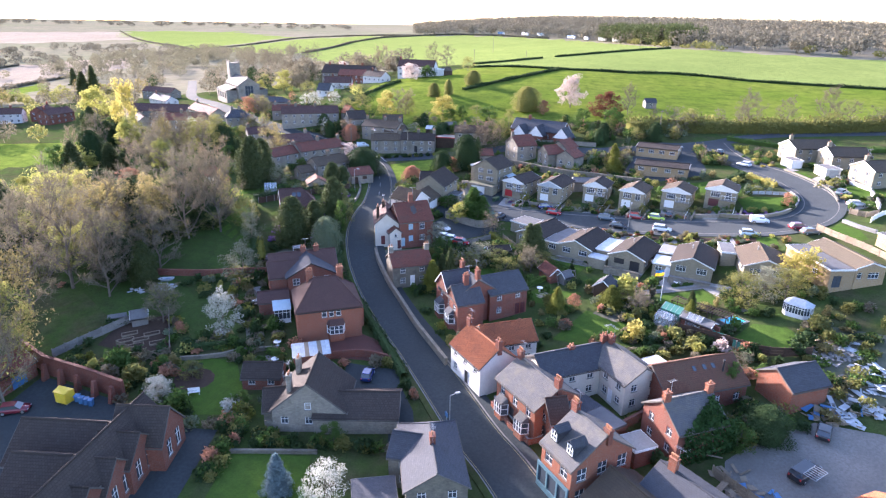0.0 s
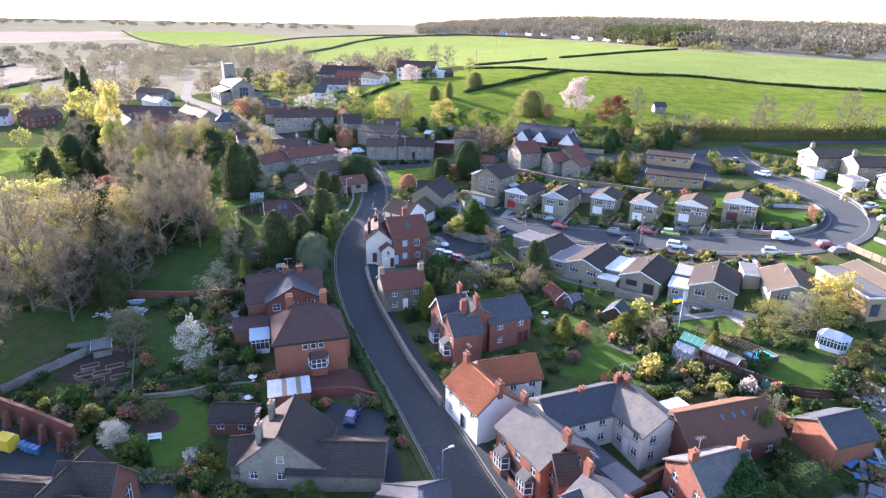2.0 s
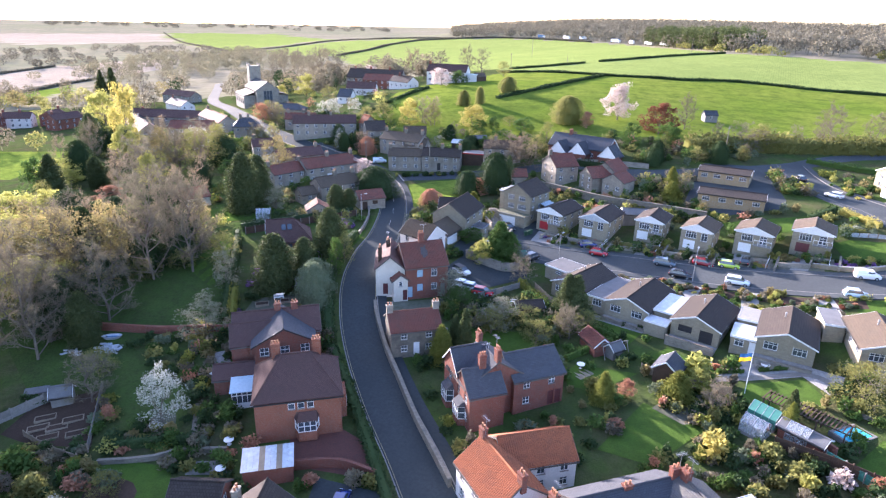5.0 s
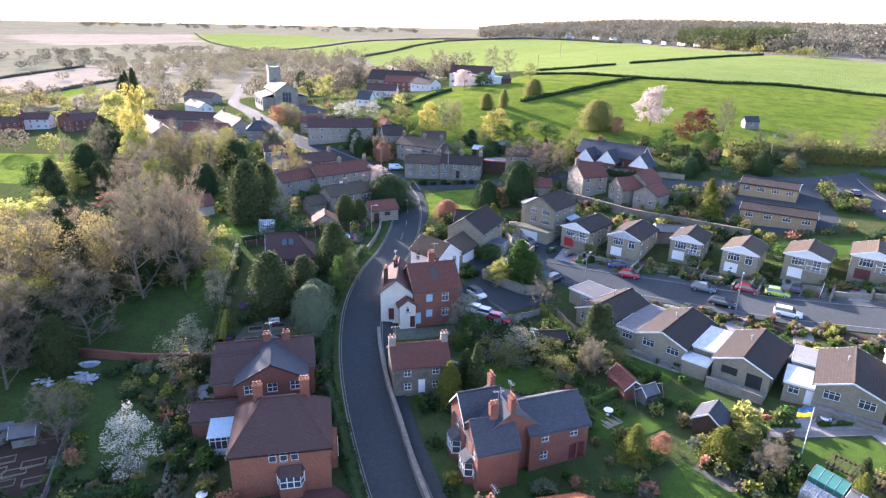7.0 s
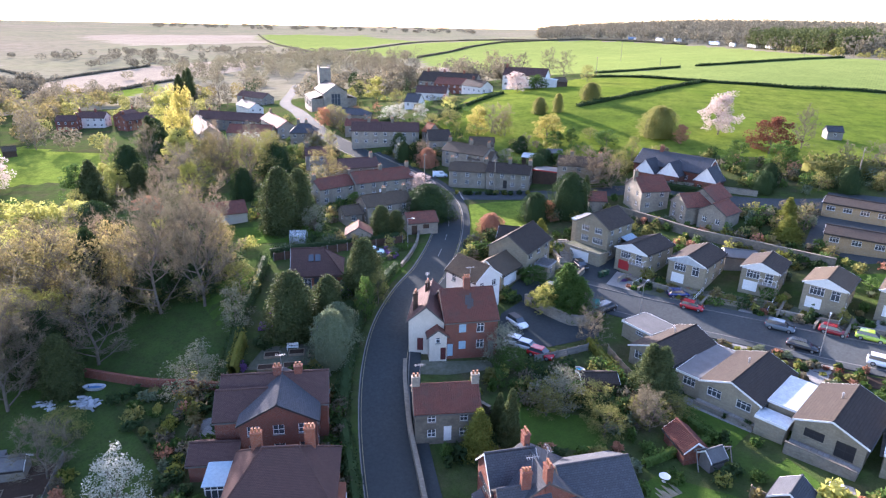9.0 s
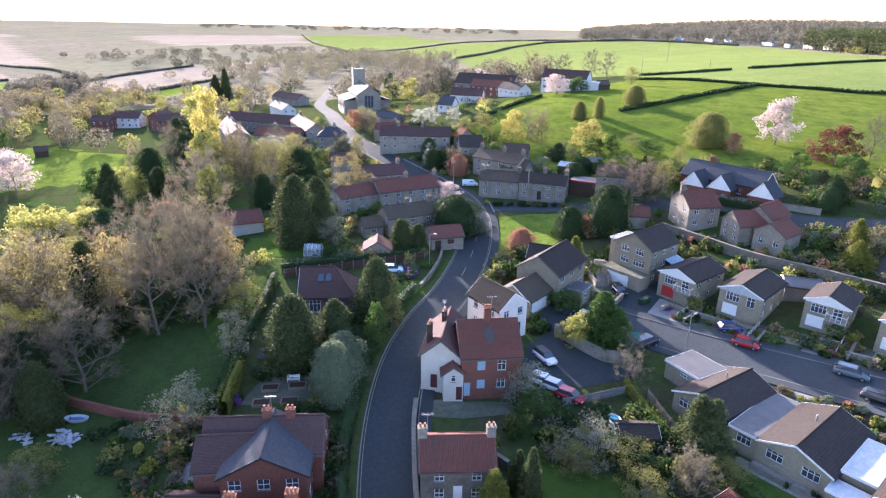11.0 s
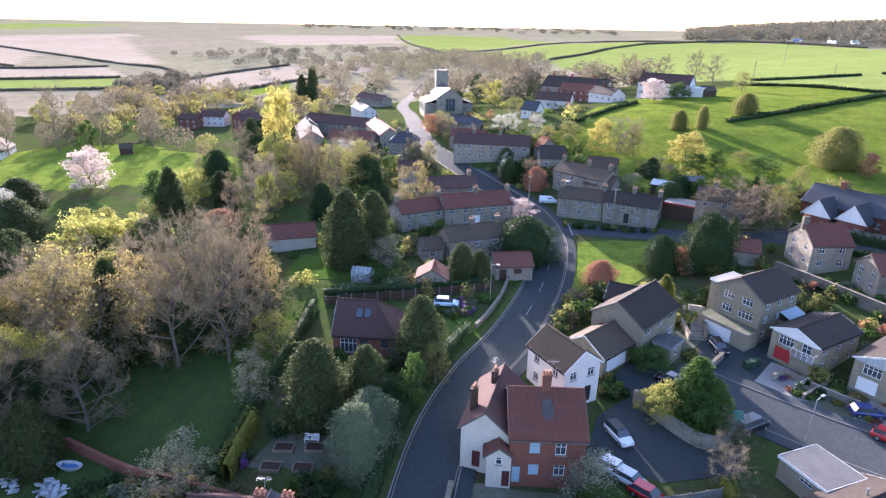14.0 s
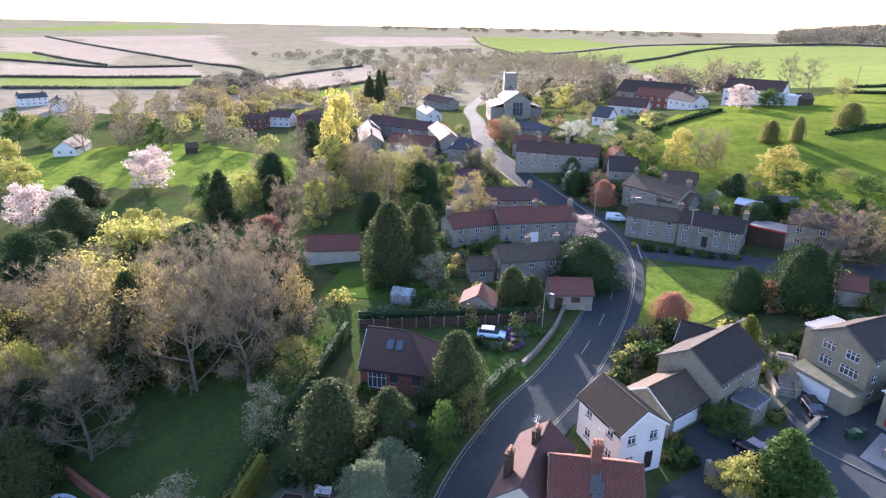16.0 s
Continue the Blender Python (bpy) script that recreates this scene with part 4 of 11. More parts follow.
SHRUBS = {}
SHRUB_KINDS = {"green": "rounded green garden shrub", "evergreen": "dark evergreen garden shrub", "lime": "yellow-green garden shrub", "olive": "olive-green garden shrub", "rust": "rust-red garden shrub",
               "ochre": "ochre budding garden shrub", "twig": "bare twiggy garden shrub", "silver": "silver-green garden shrub", "gold": "golden garden shrub", "purple": "low shrub with purple flowers",
               "white_blossom": "garden shrub with white blossom", "blossom": "garden shrub with pink blossom", "copper": "copper-leaved garden shrub", "golden": "bright yellow garden shrub"}


def shrub(kind, x, y, h, w):
    if kind not in SHRUBS:
        rng = np.random.default_rng(50 + len(SHRUBS))
        n = 400
        cl = lobes(rng, 9, 0.2, 0.75, 0.36, lambda t: 1 - 0.5 * t)
        k = rng.integers(0, len(cl), n)
        off = rng.normal(size=(n, 3))
        off /= np.linalg.norm(off, axis=1)[:, None]
        c = cl[k] + off * rng.uniform(0.12, 0.3, size=(n, 1))
        c[:, 2] = np.clip(c[:, 2], -0.02, None)
        v, f = leaf_cards(rng, c, 0.13)
        SHRUBS[kind] = raw_mesh("shrub", v.tolist(), f.tolist(), kind)
    ob = new("shrub", SHRUBS[kind])
    ob.matrix_basis = pose(x, y, land_z(x, y) - 0.03, 0, 0, tree_rng.uniform(0, 360)) @ Matrix.Diagonal((w, w, h, 1))
    return tagged(ob, SHRUB_KINDS[kind] + " beside a lawn", "shrub", kind.replace("_", " ") + " garden shrubs")


def shrubbery(label, spots, size=0.34):
    """Many shrubs that nobody would count, joined: rows of (kind, x, y, height, width), one object of one kind of leaf."""
    by = {}
    for k, x, y, h, w in spots:
        by.setdefault(k, []).append((x, y, h, w))
    for k, rows_s in by.items():
        rng = np.random.default_rng(len(rows_s) * 7 + len(k))
        cs = []
        for x, y, h, w in rows_s:
            off = rng.normal(size=(150, 3))
            off /= np.linalg.norm(off, axis=1)[:, None]
            off = off * rng.uniform(0.55, 1.0, size=(150, 1)) * [w * 0.5, w * 0.5, h * 0.5] * (1 + 0.2 * rng.normal(size=(150, 1)))
            cs.append(off + [x, y, land_z(x, y) + h * 0.5])
        v, f = leaf_cards(rng, np.vstack(cs), size)
        tagged(new("shrubbery", raw_mesh("shrubbery", v.tolist(), f.tolist(), k)), label + " with " + SHRUB_KINDS[k].split(" garden")[0].replace("low shrub with ", "") + " growth", "shrubbery", "", "stuff")


def hedge(label, pts, h, w, leaf="evergreen", density=70, name="hedge", category="hedge", step=1.0, smooth=True, size=0.22):
    """A clipped or rough hedge along a line: a leafy skin over a dark body."""
    line = spline(pts, step) if smooth else np.array(pts, float)
    rng = np.random.default_rng(int(abs(line[0][0] * 31 + line[0][1] * 17)) + 5)
    d = np.gradient(line, axis=0)
    d /= np.linalg.norm(d, axis=1)[:, None]
    length = np.linalg.norm(np.diff(line, axis=0), axis=1).sum()
    n = int(length * density)
    s = rng.uniform(0, len(line) - 1.001, n)
    i = s.astype(int)
    fr = (s - i)[:, None]
    p = line[i] * (1 - fr) + line[i + 1] * fr
    nrm = np.stack([-d[i][:, 1], d[i][:, 0]], 1)
    a = rng.uniform(-0.1, 1.1, n) * np.pi
    wob = 1 + 0.12 * np.sin(s * 1.3) + 0.1 * rng.normal(size=n)
    off = np.sign(np.cos(a)) * np.abs(np.cos(a)) ** 0.5 * w / 2 * wob
    z = np.clip(np.sign(np.sin(a)) * np.abs(np.sin(a)) ** 0.5, 0.0, 1) * h * wob * rng.uniform(0.25, 1.0, n) ** 0.3
    q = p + nrm * off[:, None]
    c = np.column_stack([q, lie(q[:, 0], q[:, 1]) + z])
    v, f = leaf_cards(rng, c, size)
    verts, faces = v.tolist(), f.tolist()
    prev = None
    for pt, k in zip(line, d):
        m = np.array([-k[1], k[0]]) * w * 0.34
        g = land_z(*pt)
        row = []
        for sx, zz in ((-1, -0.2), (-1, h * 0.6), (-0.5, h * 0.76), (0.5, h * 0.76), (1, h * 0.6), (1, -0.2)):
            row.append(len(verts))
            verts.append((pt[0] + sx * m[0], pt[1] + sx * m[1], g + zz))
        if prev:
            for j in range(5):
                faces.append((prev[j], prev[j + 1], row[j + 1], row[j]))
        prev = row
    ob = new(name, raw_mesh(name, verts, faces, leaf))
    return tagged(ob, label, category)

# ---- the ground: one sheet to the horizon ----


def inside(x, y, ring):
    hit = np.zeros(x.shape, bool)
    for (ax, ay), (bx, by) in zip(ring, ring[1:] + ring[:1]):
        cross = ((ay > y) != (by > y)) & (x < (bx - ax) * (y - ay) / ((by - ay) or 1e-9) + ax)
        hit ^= cross
    return hit


def steps(lo, hi, fine, limit, grow=1.12):
    mid = list(np.arange(lo, hi + 0.1, fine))
    up, dn, s = [mid[-1]], [mid[0]], fine
    while up[-1] < limit or dn[-1] > -limit:
        s *= grow
        up.append(up[-1] + s)
        dn.append(dn[-1] - s)
    return np.array(dn[:0:-1] + mid + up[1:])


FIELDS = {
    "pasture": [[(-64, 232), (-40, 217), (-10, 214), (20, 219), (60, 215), (120, 225), (210, 225), (320, 250), (300, 290), (200, 310), (130, 332), (106, 347), (87, 354), (30, 356), (-2, 376), (-24, 381), (-40, 330), (-60, 300)]],
    "meadow": [[(-202.6, 144.5), (-252.4, 162.4), (-241.5, 201.9), (-217.2, 218.3), (-195.9, 213.5), (-157.7, 214.6), (-141.3, 198.0), (-133.3, 186.8), (-161.1, 173.7), (-177.2, 160.9)], [(-332, 322), (-319, 367), (-330, 422), (-364, 457), (-357, 402), (-369, 345)]],
    "wheat": [[(-24, 381), (-2, 376), (30, 356), (87, 354), (106, 347), (130, 332), (200, 310), (300, 290), (600, 330), (400, 420), (250, 430), (180, 458), (153, 487), (125, 510), (83, 477), (33, 442), (24, 436), (1, 421), (-22, 412)],
              [(-22, 412), (33, 442), (83, 477), (125, 510), (114, 605), (87, 711), (47, 777), (-17, 849), (-94, 906), (-188, 923), (-212, 874), (-222, 798), (-241, 728), (-190, 620), (-60, 430)],
              [(-397, 847), (-356, 1057), (-186, 975), (-130, 894), (-194, 863), (-236, 733), (-307, 752)], [(-1102, 1723), (-838, 1904), (-530, 1550), (-424, 1026), (-440, 848), (-781, 1281)],
              [(-618, 286), (-519, 411), (-438, 352), (-530, 255)], [(-981, 413), (-976, 452), (-823, 426), (-837, 363)], [(-1900, 700), (-1800, 900), (-2100, 1500), (-2400, 1300)]],
    "plough": [[(-383, 339), (-438, 396), (-480, 485), (-506, 607), (-487, 685), (-429, 711), (-374, 599), (-376, 514), (-371, 464), (-357, 402), (-366, 362)], [(-788, 345), (-669, 400), (-634, 475), (-528, 419), (-623, 288)],
               [(-1525, 604), (-1500, 713), (-947, 570), (-691, 411), (-814, 419), (-990, 457), (-1023, 428)], [(-1552, 741), (-1525, 1107), (-591, 502), (-676, 509), (-947, 570)], [(-900, 1000), (-1350, 1300), (-1100, 1700), (-780, 1280)]],
}
gx, gy = steps(-260, 160, 3.0, 4700, 1.06), steps(18, 330, 3.0, 4700, 1.06)
GX, GY = np.meshgrid(gx, gy)
GZ = lie(GX, GY)
nx, ny = len(gx), len(gy)
idx = np.arange(nx * ny).reshape(ny, nx)
quads = np.stack([idx[:-1, :-1], idx[:-1, 1:], idx[1:, 1:], idx[1:, :-1]], -1).reshape(-1, 4)
ground_me = bpy.data.meshes.new("ground")
ground_me.from_pydata(np.column_stack([GX.ravel(), GY.ravel(), GZ.ravel()]).tolist(), [], quads.tolist())
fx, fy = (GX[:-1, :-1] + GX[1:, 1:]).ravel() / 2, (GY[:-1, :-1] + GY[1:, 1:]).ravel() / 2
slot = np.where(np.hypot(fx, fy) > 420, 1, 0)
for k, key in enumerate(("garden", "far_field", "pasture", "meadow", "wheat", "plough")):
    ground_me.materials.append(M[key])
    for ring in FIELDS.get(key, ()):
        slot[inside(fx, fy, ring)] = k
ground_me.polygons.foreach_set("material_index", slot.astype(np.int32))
ground_me.polygons.foreach_set("use_smooth", np.ones(len(slot), bool))
tagged(new("ground", ground_me), "village ground with gardens, pasture and open fields", "ground", "", "structure")

# ---- roads ----
MAIN = [(74, -78), (46, -22), (24, 22), (13, 41), (4.6, 57.2), (0.3, 64), (-4.6, 73), (-10.2, 83), (-15.5, 91.5), (-21.3, 102), (-25.6, 112), (-28.4, 122), (-29.4, 132), (-29.3, 141), (-30.2, 150), (-31.9, 160), (-34.6, 171), (-38.5, 182),
        (-44.6, 191.5), (-52, 198), (-64, 206), (-76, 214.6), (-88, 224.8), (-102, 239), (-124, 268), (-150, 305), (-185, 352), (-215, 410), (-245, 468)]
main_line = spline(MAIN, 1.5)
strip("road", "dark asphalt village road curving uphill", "road", main_line, 6.2, "asphalt", 0.07, cols=6)
ARM = spline([(-41, 187), (-36, 190.5), (-30, 192), (-22.3, 193.6), (-10, 194.6), (3.4, 196.5), (14, 193), (30, 188), (48, 190), (66, 196), (90, 210), (140, 215)], 1.5)
strip("road", "asphalt side road at the junction", "road", ARM, 5.6, "asphalt_pale", 0.062, cols=6)
STREET = spline([(-6, 146), (-0.9, 144.5), (8.7, 142.3), (19, 140.2), (28, 137.2), (37, 133.8), (46, 130.8), (55, 128.2), (62, 128.2), (68, 131), (72.6, 137.5), (74.6, 146), (74, 155), (72.4, 163), (69.6, 169.5), (66.8, 178), (66, 188), (66.5, 197)], 1.5)
strip("road", "pale asphalt estate road between bungalows", "road", STREET, 6.4, "asphalt_pale", 0.066, cols=6)
patch("road", "asphalt turning area at the end of the street", "road", [(-8, 149), (-2, 148.5), (4, 146), (4, 141), (-1, 139), (-7, 139), (-9, 143)], "asphalt_pale", 0.056)
patch("yard", "asphalt parking yard beside the tall red brick house", "yard", [(-13.5, 125.8), (-14.3, 132.5), (-12.2, 137.6), (-4.8, 141.4), (0.6, 136.8), (0.9, 131.7), (-5.8, 126.3)], "asphalt", 0.058)
patch("driveway", "asphalt drive in front of the garage", "driveway", [(-14, 146.5), (-8, 146), (-6.5, 140), (-10, 137.5), (-15, 139)], "asphalt", 0.05)
patch("driveway", "dark asphalt drive and turning space between the houses", "driveway", [(-5.6, 145.0), (-6.6, 154.6), (-5.3, 165.3), (-1.8, 166.7), (2.4, 163.0), (3.4, 144.8), (-2.2, 140.8)], "asphalt", 0.052)
patch("driveway", "pale concrete forecourt before a red garage door", "driveway", [(0.8, 149.4), (5.0, 148.2), (6.4, 151.0), (4.6, 154.2), (2.4, 155.0)], "concrete", 0.062)
patch("yard", "worn paved forecourt before the brick house", "yard", [(-23.2, 115.6), (-20.6, 117.2), (-18.4, 117.6), (-13.2, 120.0), (-12.2, 118.2), (-17.6, 114.8), (-22.2, 113.2)], "gravel_dark", 0.06)
patch("yard", "pale gravel car park behind the shops", "yard", [(27, 52), (30, 62), (36, 66.5), (43, 69), (50, 67), (56, 60), (54, 48), (40, 44)], "gravel", 0.05)
patch("yard", "dark tarmac school yard", "yard", [(-38.5, 62), (-33.6, 62), (-33.0, 48), (-33.6, 40), (-40, 40)], "asphalt", 0.05)
patch("yard", "tarmac school car park with painted bays", "yard", [(-64, 70), (-50, 66), (-44, 56), (-52, 52), (-66, 50)], "asphalt", 0.05)
patch("courtyard", "dark tarmac courtyard beside the stone house", "courtyard", [(-20.5, 78.5), (-12.5, 77.6), (-11.5, 74), (-8.8, 68.5), (-7.6, 62.5), (-11, 61.5), (-12, 70), (-20, 71.5)], "asphalt", 0.05)
patch("driveway", "red block drive beside the hipped house", "driveway", [(-26, 84), (-20, 86.5), (-17, 85), (-13.4, 80.6), (-14, 79.3), (-24, 79.6)], "block", 0.05)

for side, w, lab in ((-1, 1.5, "concrete pavement along the road"),):
    seg = main_line[: int(len(main_line) * 0.51)]
    strip("pavement", lab, "pavement", seg, w, "asphalt", 0.19, offset=side * (3.1 + 0.13 + w / 2), depth=0.2)
    strip("kerb", "pale stone kerb beside the road", "kerb", seg, 0.13, "kerb", 0.2, offset=side * (3.1 + 0.065), depth=0.25, cols=1)
seg = main_line[int(len(main_line) * 0.19): int(len(main_line) * 0.58)]
strip("kerb", "pale stone kerb beside the road", "kerb", seg, 0.13, "kerb", 0.17, offset=3.165, depth=0.25, cols=1)
strip("verge", "narrow grass verge beside the road", "verge", seg, 0.9, "garden", 0.14, offset=3.1 + 0.13 + 0.45, depth=0.2)
for off in (-2.85, 2.85):
    strip("road_marking", "worn yellow line along the road edge", "road marking", main_line[: int(len(main_line) * 0.62)], 0.07, "yellow_line", 0.075, offset=off, cols=1)
for off in (-3.3, 3.3):
    strip("kerb", "pale concrete kerb of the estate road", "kerb", STREET, 0.14, "kerb", 0.16, offset=off, depth=0.2, cols=1)
    strip("pavement", "worn asphalt pavement of the estate road", "pavement", STREET, 1.4, "asphalt_pale", 0.15, offset=off + math.copysign(0.78, off), depth=0.2)


def dashes(line, first, last, on=2.0, off=3.0, w=0.12):
    d = np.r_[0, np.cumsum(np.linalg.norm(np.diff(line, axis=0), axis=1))]
    s = first
    while s + on < min(last, d[-1]):
        seg_s = np.linspace(s, s + on, 3)
        seg_l = np.column_stack([np.interp(seg_s, d, line[:, 0]), np.interp(seg_s, d, line[:, 1])])
        strip("road_marking", "worn white centre line dash", "road marking", seg_l, w, "line", 0.077, cols=1)
        s += on + off


dashes(main_line, 252, 300, 4.0, 5.5, 0.09)
strip("road_marking", "white give-way line at the junction", "road marking", spline([(-35.6, 187.3), (-37.2, 190.2), (-38.6, 193)], 1.0), 0.2, "line", 0.08, cols=1)

# ---- lawns and paths ----
LAWN = "mown garden lawn"
for ring in ([(-30, 51), (-30, 58.6), (-20, 58.6), (-18.6, 51)], [(11, 88), (17.5, 97.5), (24, 92.5), (17, 86)], [(29, 99), (31.5, 102.2), (38.5, 103), (40, 98), (34, 95.5)], [(20.0, 108.4), (22.7, 111.2), (25.4, 107.5), (28.1, 107.8), (27.9, 104.8), (25.4, 103.1)],
             [(11.8, 116.9), (13.4, 119.2), (19.5, 115.2), (17.2, 111.6)], [(38, 87), (43, 91.5), (47.5, 90), (49, 86), (43, 83)], [(-40.5, 138), (-37, 143), (-32.8, 144), (-32.6, 131), (-36, 130)],
             [(-61, 120), (-60, 131), (-56, 132), (-51.5, 118), (-53, 114)], [(-20, 110), (-14.5, 112.5), (-13.5, 110), (-19.5, 108.5)], [(47, 118), (54, 118), (55, 111), (50, 112)],
             [(57, 137), (64, 136.4), (67.6, 140.5), (67.4, 144.4), (61, 146.8), (57.4, 145.6)], [(72.8, 118.2), (70.4, 117.4), (68.4, 124.2), (71.2, 126.4), (73.2, 122.4)], [(76.4, 156.8), (75.4, 161.6), (77.4, 163.2), (79.9, 163.6), (80.2, 159.6)], [(56.5, 117.2), (51.4, 118.4), (52.2, 123.6), (57.6, 122.6)], [(80, 148), (88, 152), (90, 142), (84, 140)], [(-9, 112), (2, 113), (4, 107), (-7, 106)], [(7.2, 103.1), (9.2, 105.5), (17.6, 104.0), (12.1, 99.8), (7.8, 99.9)], [(-75, 150), (-60, 156), (-55, 146), (-70, 140)], [(40, 158), (60, 160), (60, 152), (44, 152)]):
    patch("lawn", LAWN, "lawn", ring, "lawn", 0.045)
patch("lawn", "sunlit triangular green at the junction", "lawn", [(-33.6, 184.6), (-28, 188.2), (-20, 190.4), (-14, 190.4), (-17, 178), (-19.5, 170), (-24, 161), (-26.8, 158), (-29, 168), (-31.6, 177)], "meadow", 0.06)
# the shade over this lawn is part of its dark grass colour
patch("lawn", "park lawn beneath bare trees with their shade in its colour", "lawn", [(-84, 100), (-76, 112), (-66, 122), (-58, 124), (-50, 116), (-46.5, 106), (-50, 100), (-62, 96), (-74, 94)], "meadow_dark", 0.045)
patch("terrace", "grey paved garden terrace", "terrace", [(28, 104), (33, 107), (39, 106.5), (44, 103), (40.5, 99.5), (38.6, 103.6), (31.2, 102.8)], "paving", 0.055)
strip("path", "curving pale gravel garden path", "path", spline([(27.5, 103), (33, 103.6), (39.5, 104), (42, 100.5), (41.5, 97), (44, 94.5)], 1.0), 1.0, "gravel", 0.06)
for line_p in ([(36, 119), (37.5, 124), (39, 129)], [(26.5, 122.5), (28.5, 127), (31, 132.5)], [(48.2, 116), (48.4, 121), (48.6, 126.6)], [(17, 128), (20, 133), (22, 136)]):
    strip("driveway", "pale concrete drive", "driveway", spline(line_p, 1.2), 2.6, "concrete", 0.056)
for px_, py_ in ((5.0, 147.6), (12.2, 145.4), (22.2, 142.8), (29.4, 140.0), (38.6, 136.9), (48.0, 134.2)):
    strip("driveway", "pale concrete drive before the garage", "driveway", spline([(px_, py_), (px_ + 1.4, py_ + 3.2), (px_ + 2.8, py_ + 6.6)], 1.0), 2.8, "concrete", 0.058)
for line_p in ([(71.8, 164.6), (74.6, 165.4), (78.8, 167.2)], [(75.2, 153.6), (79.0, 155.6), (82.4, 158.6)], [(76.4, 141.6), (79.0, 143.6), (81.6, 146.4)], [(75.6, 134.2), (79.0, 135.6), (82.0, 137.0)]):
    strip("driveway", "pale concrete drive before the garage", "driveway", spline(line_p, 1.0), 3.0, "concrete", 0.058)
patch("vegetable_plot", "dark dug vegetable plot inside a timber fence", "vegetable plot", [(-60.8, 78.0), (-60.6, 83.8), (-53.8, 87.4), (-48.4, 77.9), (-56.1, 77.1)], "soil", 0.05)
patch("lawn", LAWN, "lawn", [(-44.1, 69.2), (-45.9, 75.7), (-44.2, 77.0), (-37.3, 76.8), (-33.2, 69.3), (-33.8, 65.0), (-38.4, 64.5)], "lawn", 0.047)
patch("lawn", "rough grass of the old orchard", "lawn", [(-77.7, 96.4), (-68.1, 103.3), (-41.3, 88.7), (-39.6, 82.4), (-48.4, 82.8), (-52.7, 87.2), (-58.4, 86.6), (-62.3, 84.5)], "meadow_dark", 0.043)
patch("terrace", "pale paved terrace with steps", "terrace", [(-44.7, 82.3), (-44.1, 85.0), (-41.5, 84.8), (-40.6, 83.0)], "gravel_dark", 0.055)
front = STREET[(STREET[:, 0] > 3) & (STREET[:, 0] < 51) & (STREET[:, 1] > 126)]
strip("yard", "stony paved front yards above the street", "yard", front, 5.0, "gravel_dark", 0.05, offset=7.2)
patch("yard", "paved space between the stone houses", "yard", [(-14, 147.5), (-8.5, 148.5), (-6.5, 156), (-9, 158.5), (-12.5, 154)], "gravel_dark", 0.05)
patch("yard", "paved parking round the low brick bungalows above the estate", "yard", [(35.0, 168.7), (38.4, 178.7), (44.7, 195.9), (58.4, 194.8), (57.7, 178.7), (56.9, 169.2), (55.2, 164.4), (43.2, 161.8)], "asphalt_pale", 0.045)

# ---- houses along the road and through the village ----
house("long red brick Victorian school range with a brown tiled roof", -42.0, 45.1, -92, 29.2, 5.0, 5.0, 7.5, wall="brick", roof="tile_dark", sides=(1, 1), win=(1.2, 1.9), storeys=1, category="school", name="school", fascia="verge")
house("red brick school wing with a brown tiled roof", -47.9, 54.1, 2, 10.1, 8.5, 3.5, 6.6, wall="brick", roof="tile_dark", category="school", name="school", storeys=1, fascia="verge")
house("red brick school wing with a brown tiled roof", -46.6, 48.7, 2, 6.6, 8.5, 3.5, 6.6, wall="brick", roof="tile_dark", category="school", name="school", storeys=1, fascia="verge")
house("stone house with a broad gable and dark tiled roof", -21.9, 66.8, 95, 7.6, 9.4, 3.0, 7.0, wall="stone", roof="tile_dark", attic=(1, 0), storeys=1, chimneys=((0.2, 0.55, 0.3), (0.75, 0.5, 0.3)), stack="stone", fascia="verge")
house("low stone wing with a black tiled roof", -15.8, 66.5, 6, 10.8, 6.6, 2.3, 4.0, wall="stone", roof="tile_dark", category="house wing", name="house_wing", sides=(0, 0), stack="stone_grey", fascia="verge")
house("low stone outbuilding with a dark tiled roof", -26.2, 66.4, 16, 4.6, 5.2, 2.3, 4.0, wall="stone_grey", roof="tile_dark", category="outbuilding", name="outbuilding", fascia="verge")
house("dark garden building with a tiled roof", -31.2, 72.6, 7, 5.4, 3.8, 1.9, 3.2, wall="brick", roof="tile_dark", category="shed", name="garden_building", fascia="verge")
house("grey stone building with a weathered slate roof", -4.7, 55.8, -77, 11.4, 6.6, 4.2, 6.2, wall="stone_grey", roof="slate", hips=(3, 0), chimneys=((0.55, 0, 0.9),), pots=1, fascia="verge")
house("stone wing with a slate roof", -7.6, 57.2, -5, 3.4, 5.2, 4.2, 5.6, wall="stone_grey", roof="slate", category="house wing", name="house_wing", gables=(0, 0), fascia="verge")
house("red brick house with a plum tiled roof", -34.1, 99.8, 25, 11.8, 5.6, 4.4, 6.7, wall="brick", roof="tile_plum", chimneys=((0.52, 0, 0.8), (0.72, 0, 0.8)), style="sash", fascia="verge")
house("red brick wing with a plum tiled roof", -36.5, 96.6, 26, 5.4, 5.6, 4.4, 6.3, wall="brick", roof="tile_plum", category="house wing", name="house_wing", sides=(0, 0), fascia="verge")
house("red brick gabled wing with black-edged slate roof", -32.3, 97.8, -64, 7.4, 8.1, 4.8, 7.0, wall="brick", roof="slate", category="house wing", name="house_wing", gables=(0, 1), style="sash", fascia="black", win=(1.2, 1.2))
house("low brick outbuilding with a plum tiled roof", -36.9, 91.8, 22, 5.0, 3.8, 2.1, 3.2, wall="brick", roof="tile_plum", category="outbuilding", name="outbuilding", sides=(0, 0), fascia="verge")
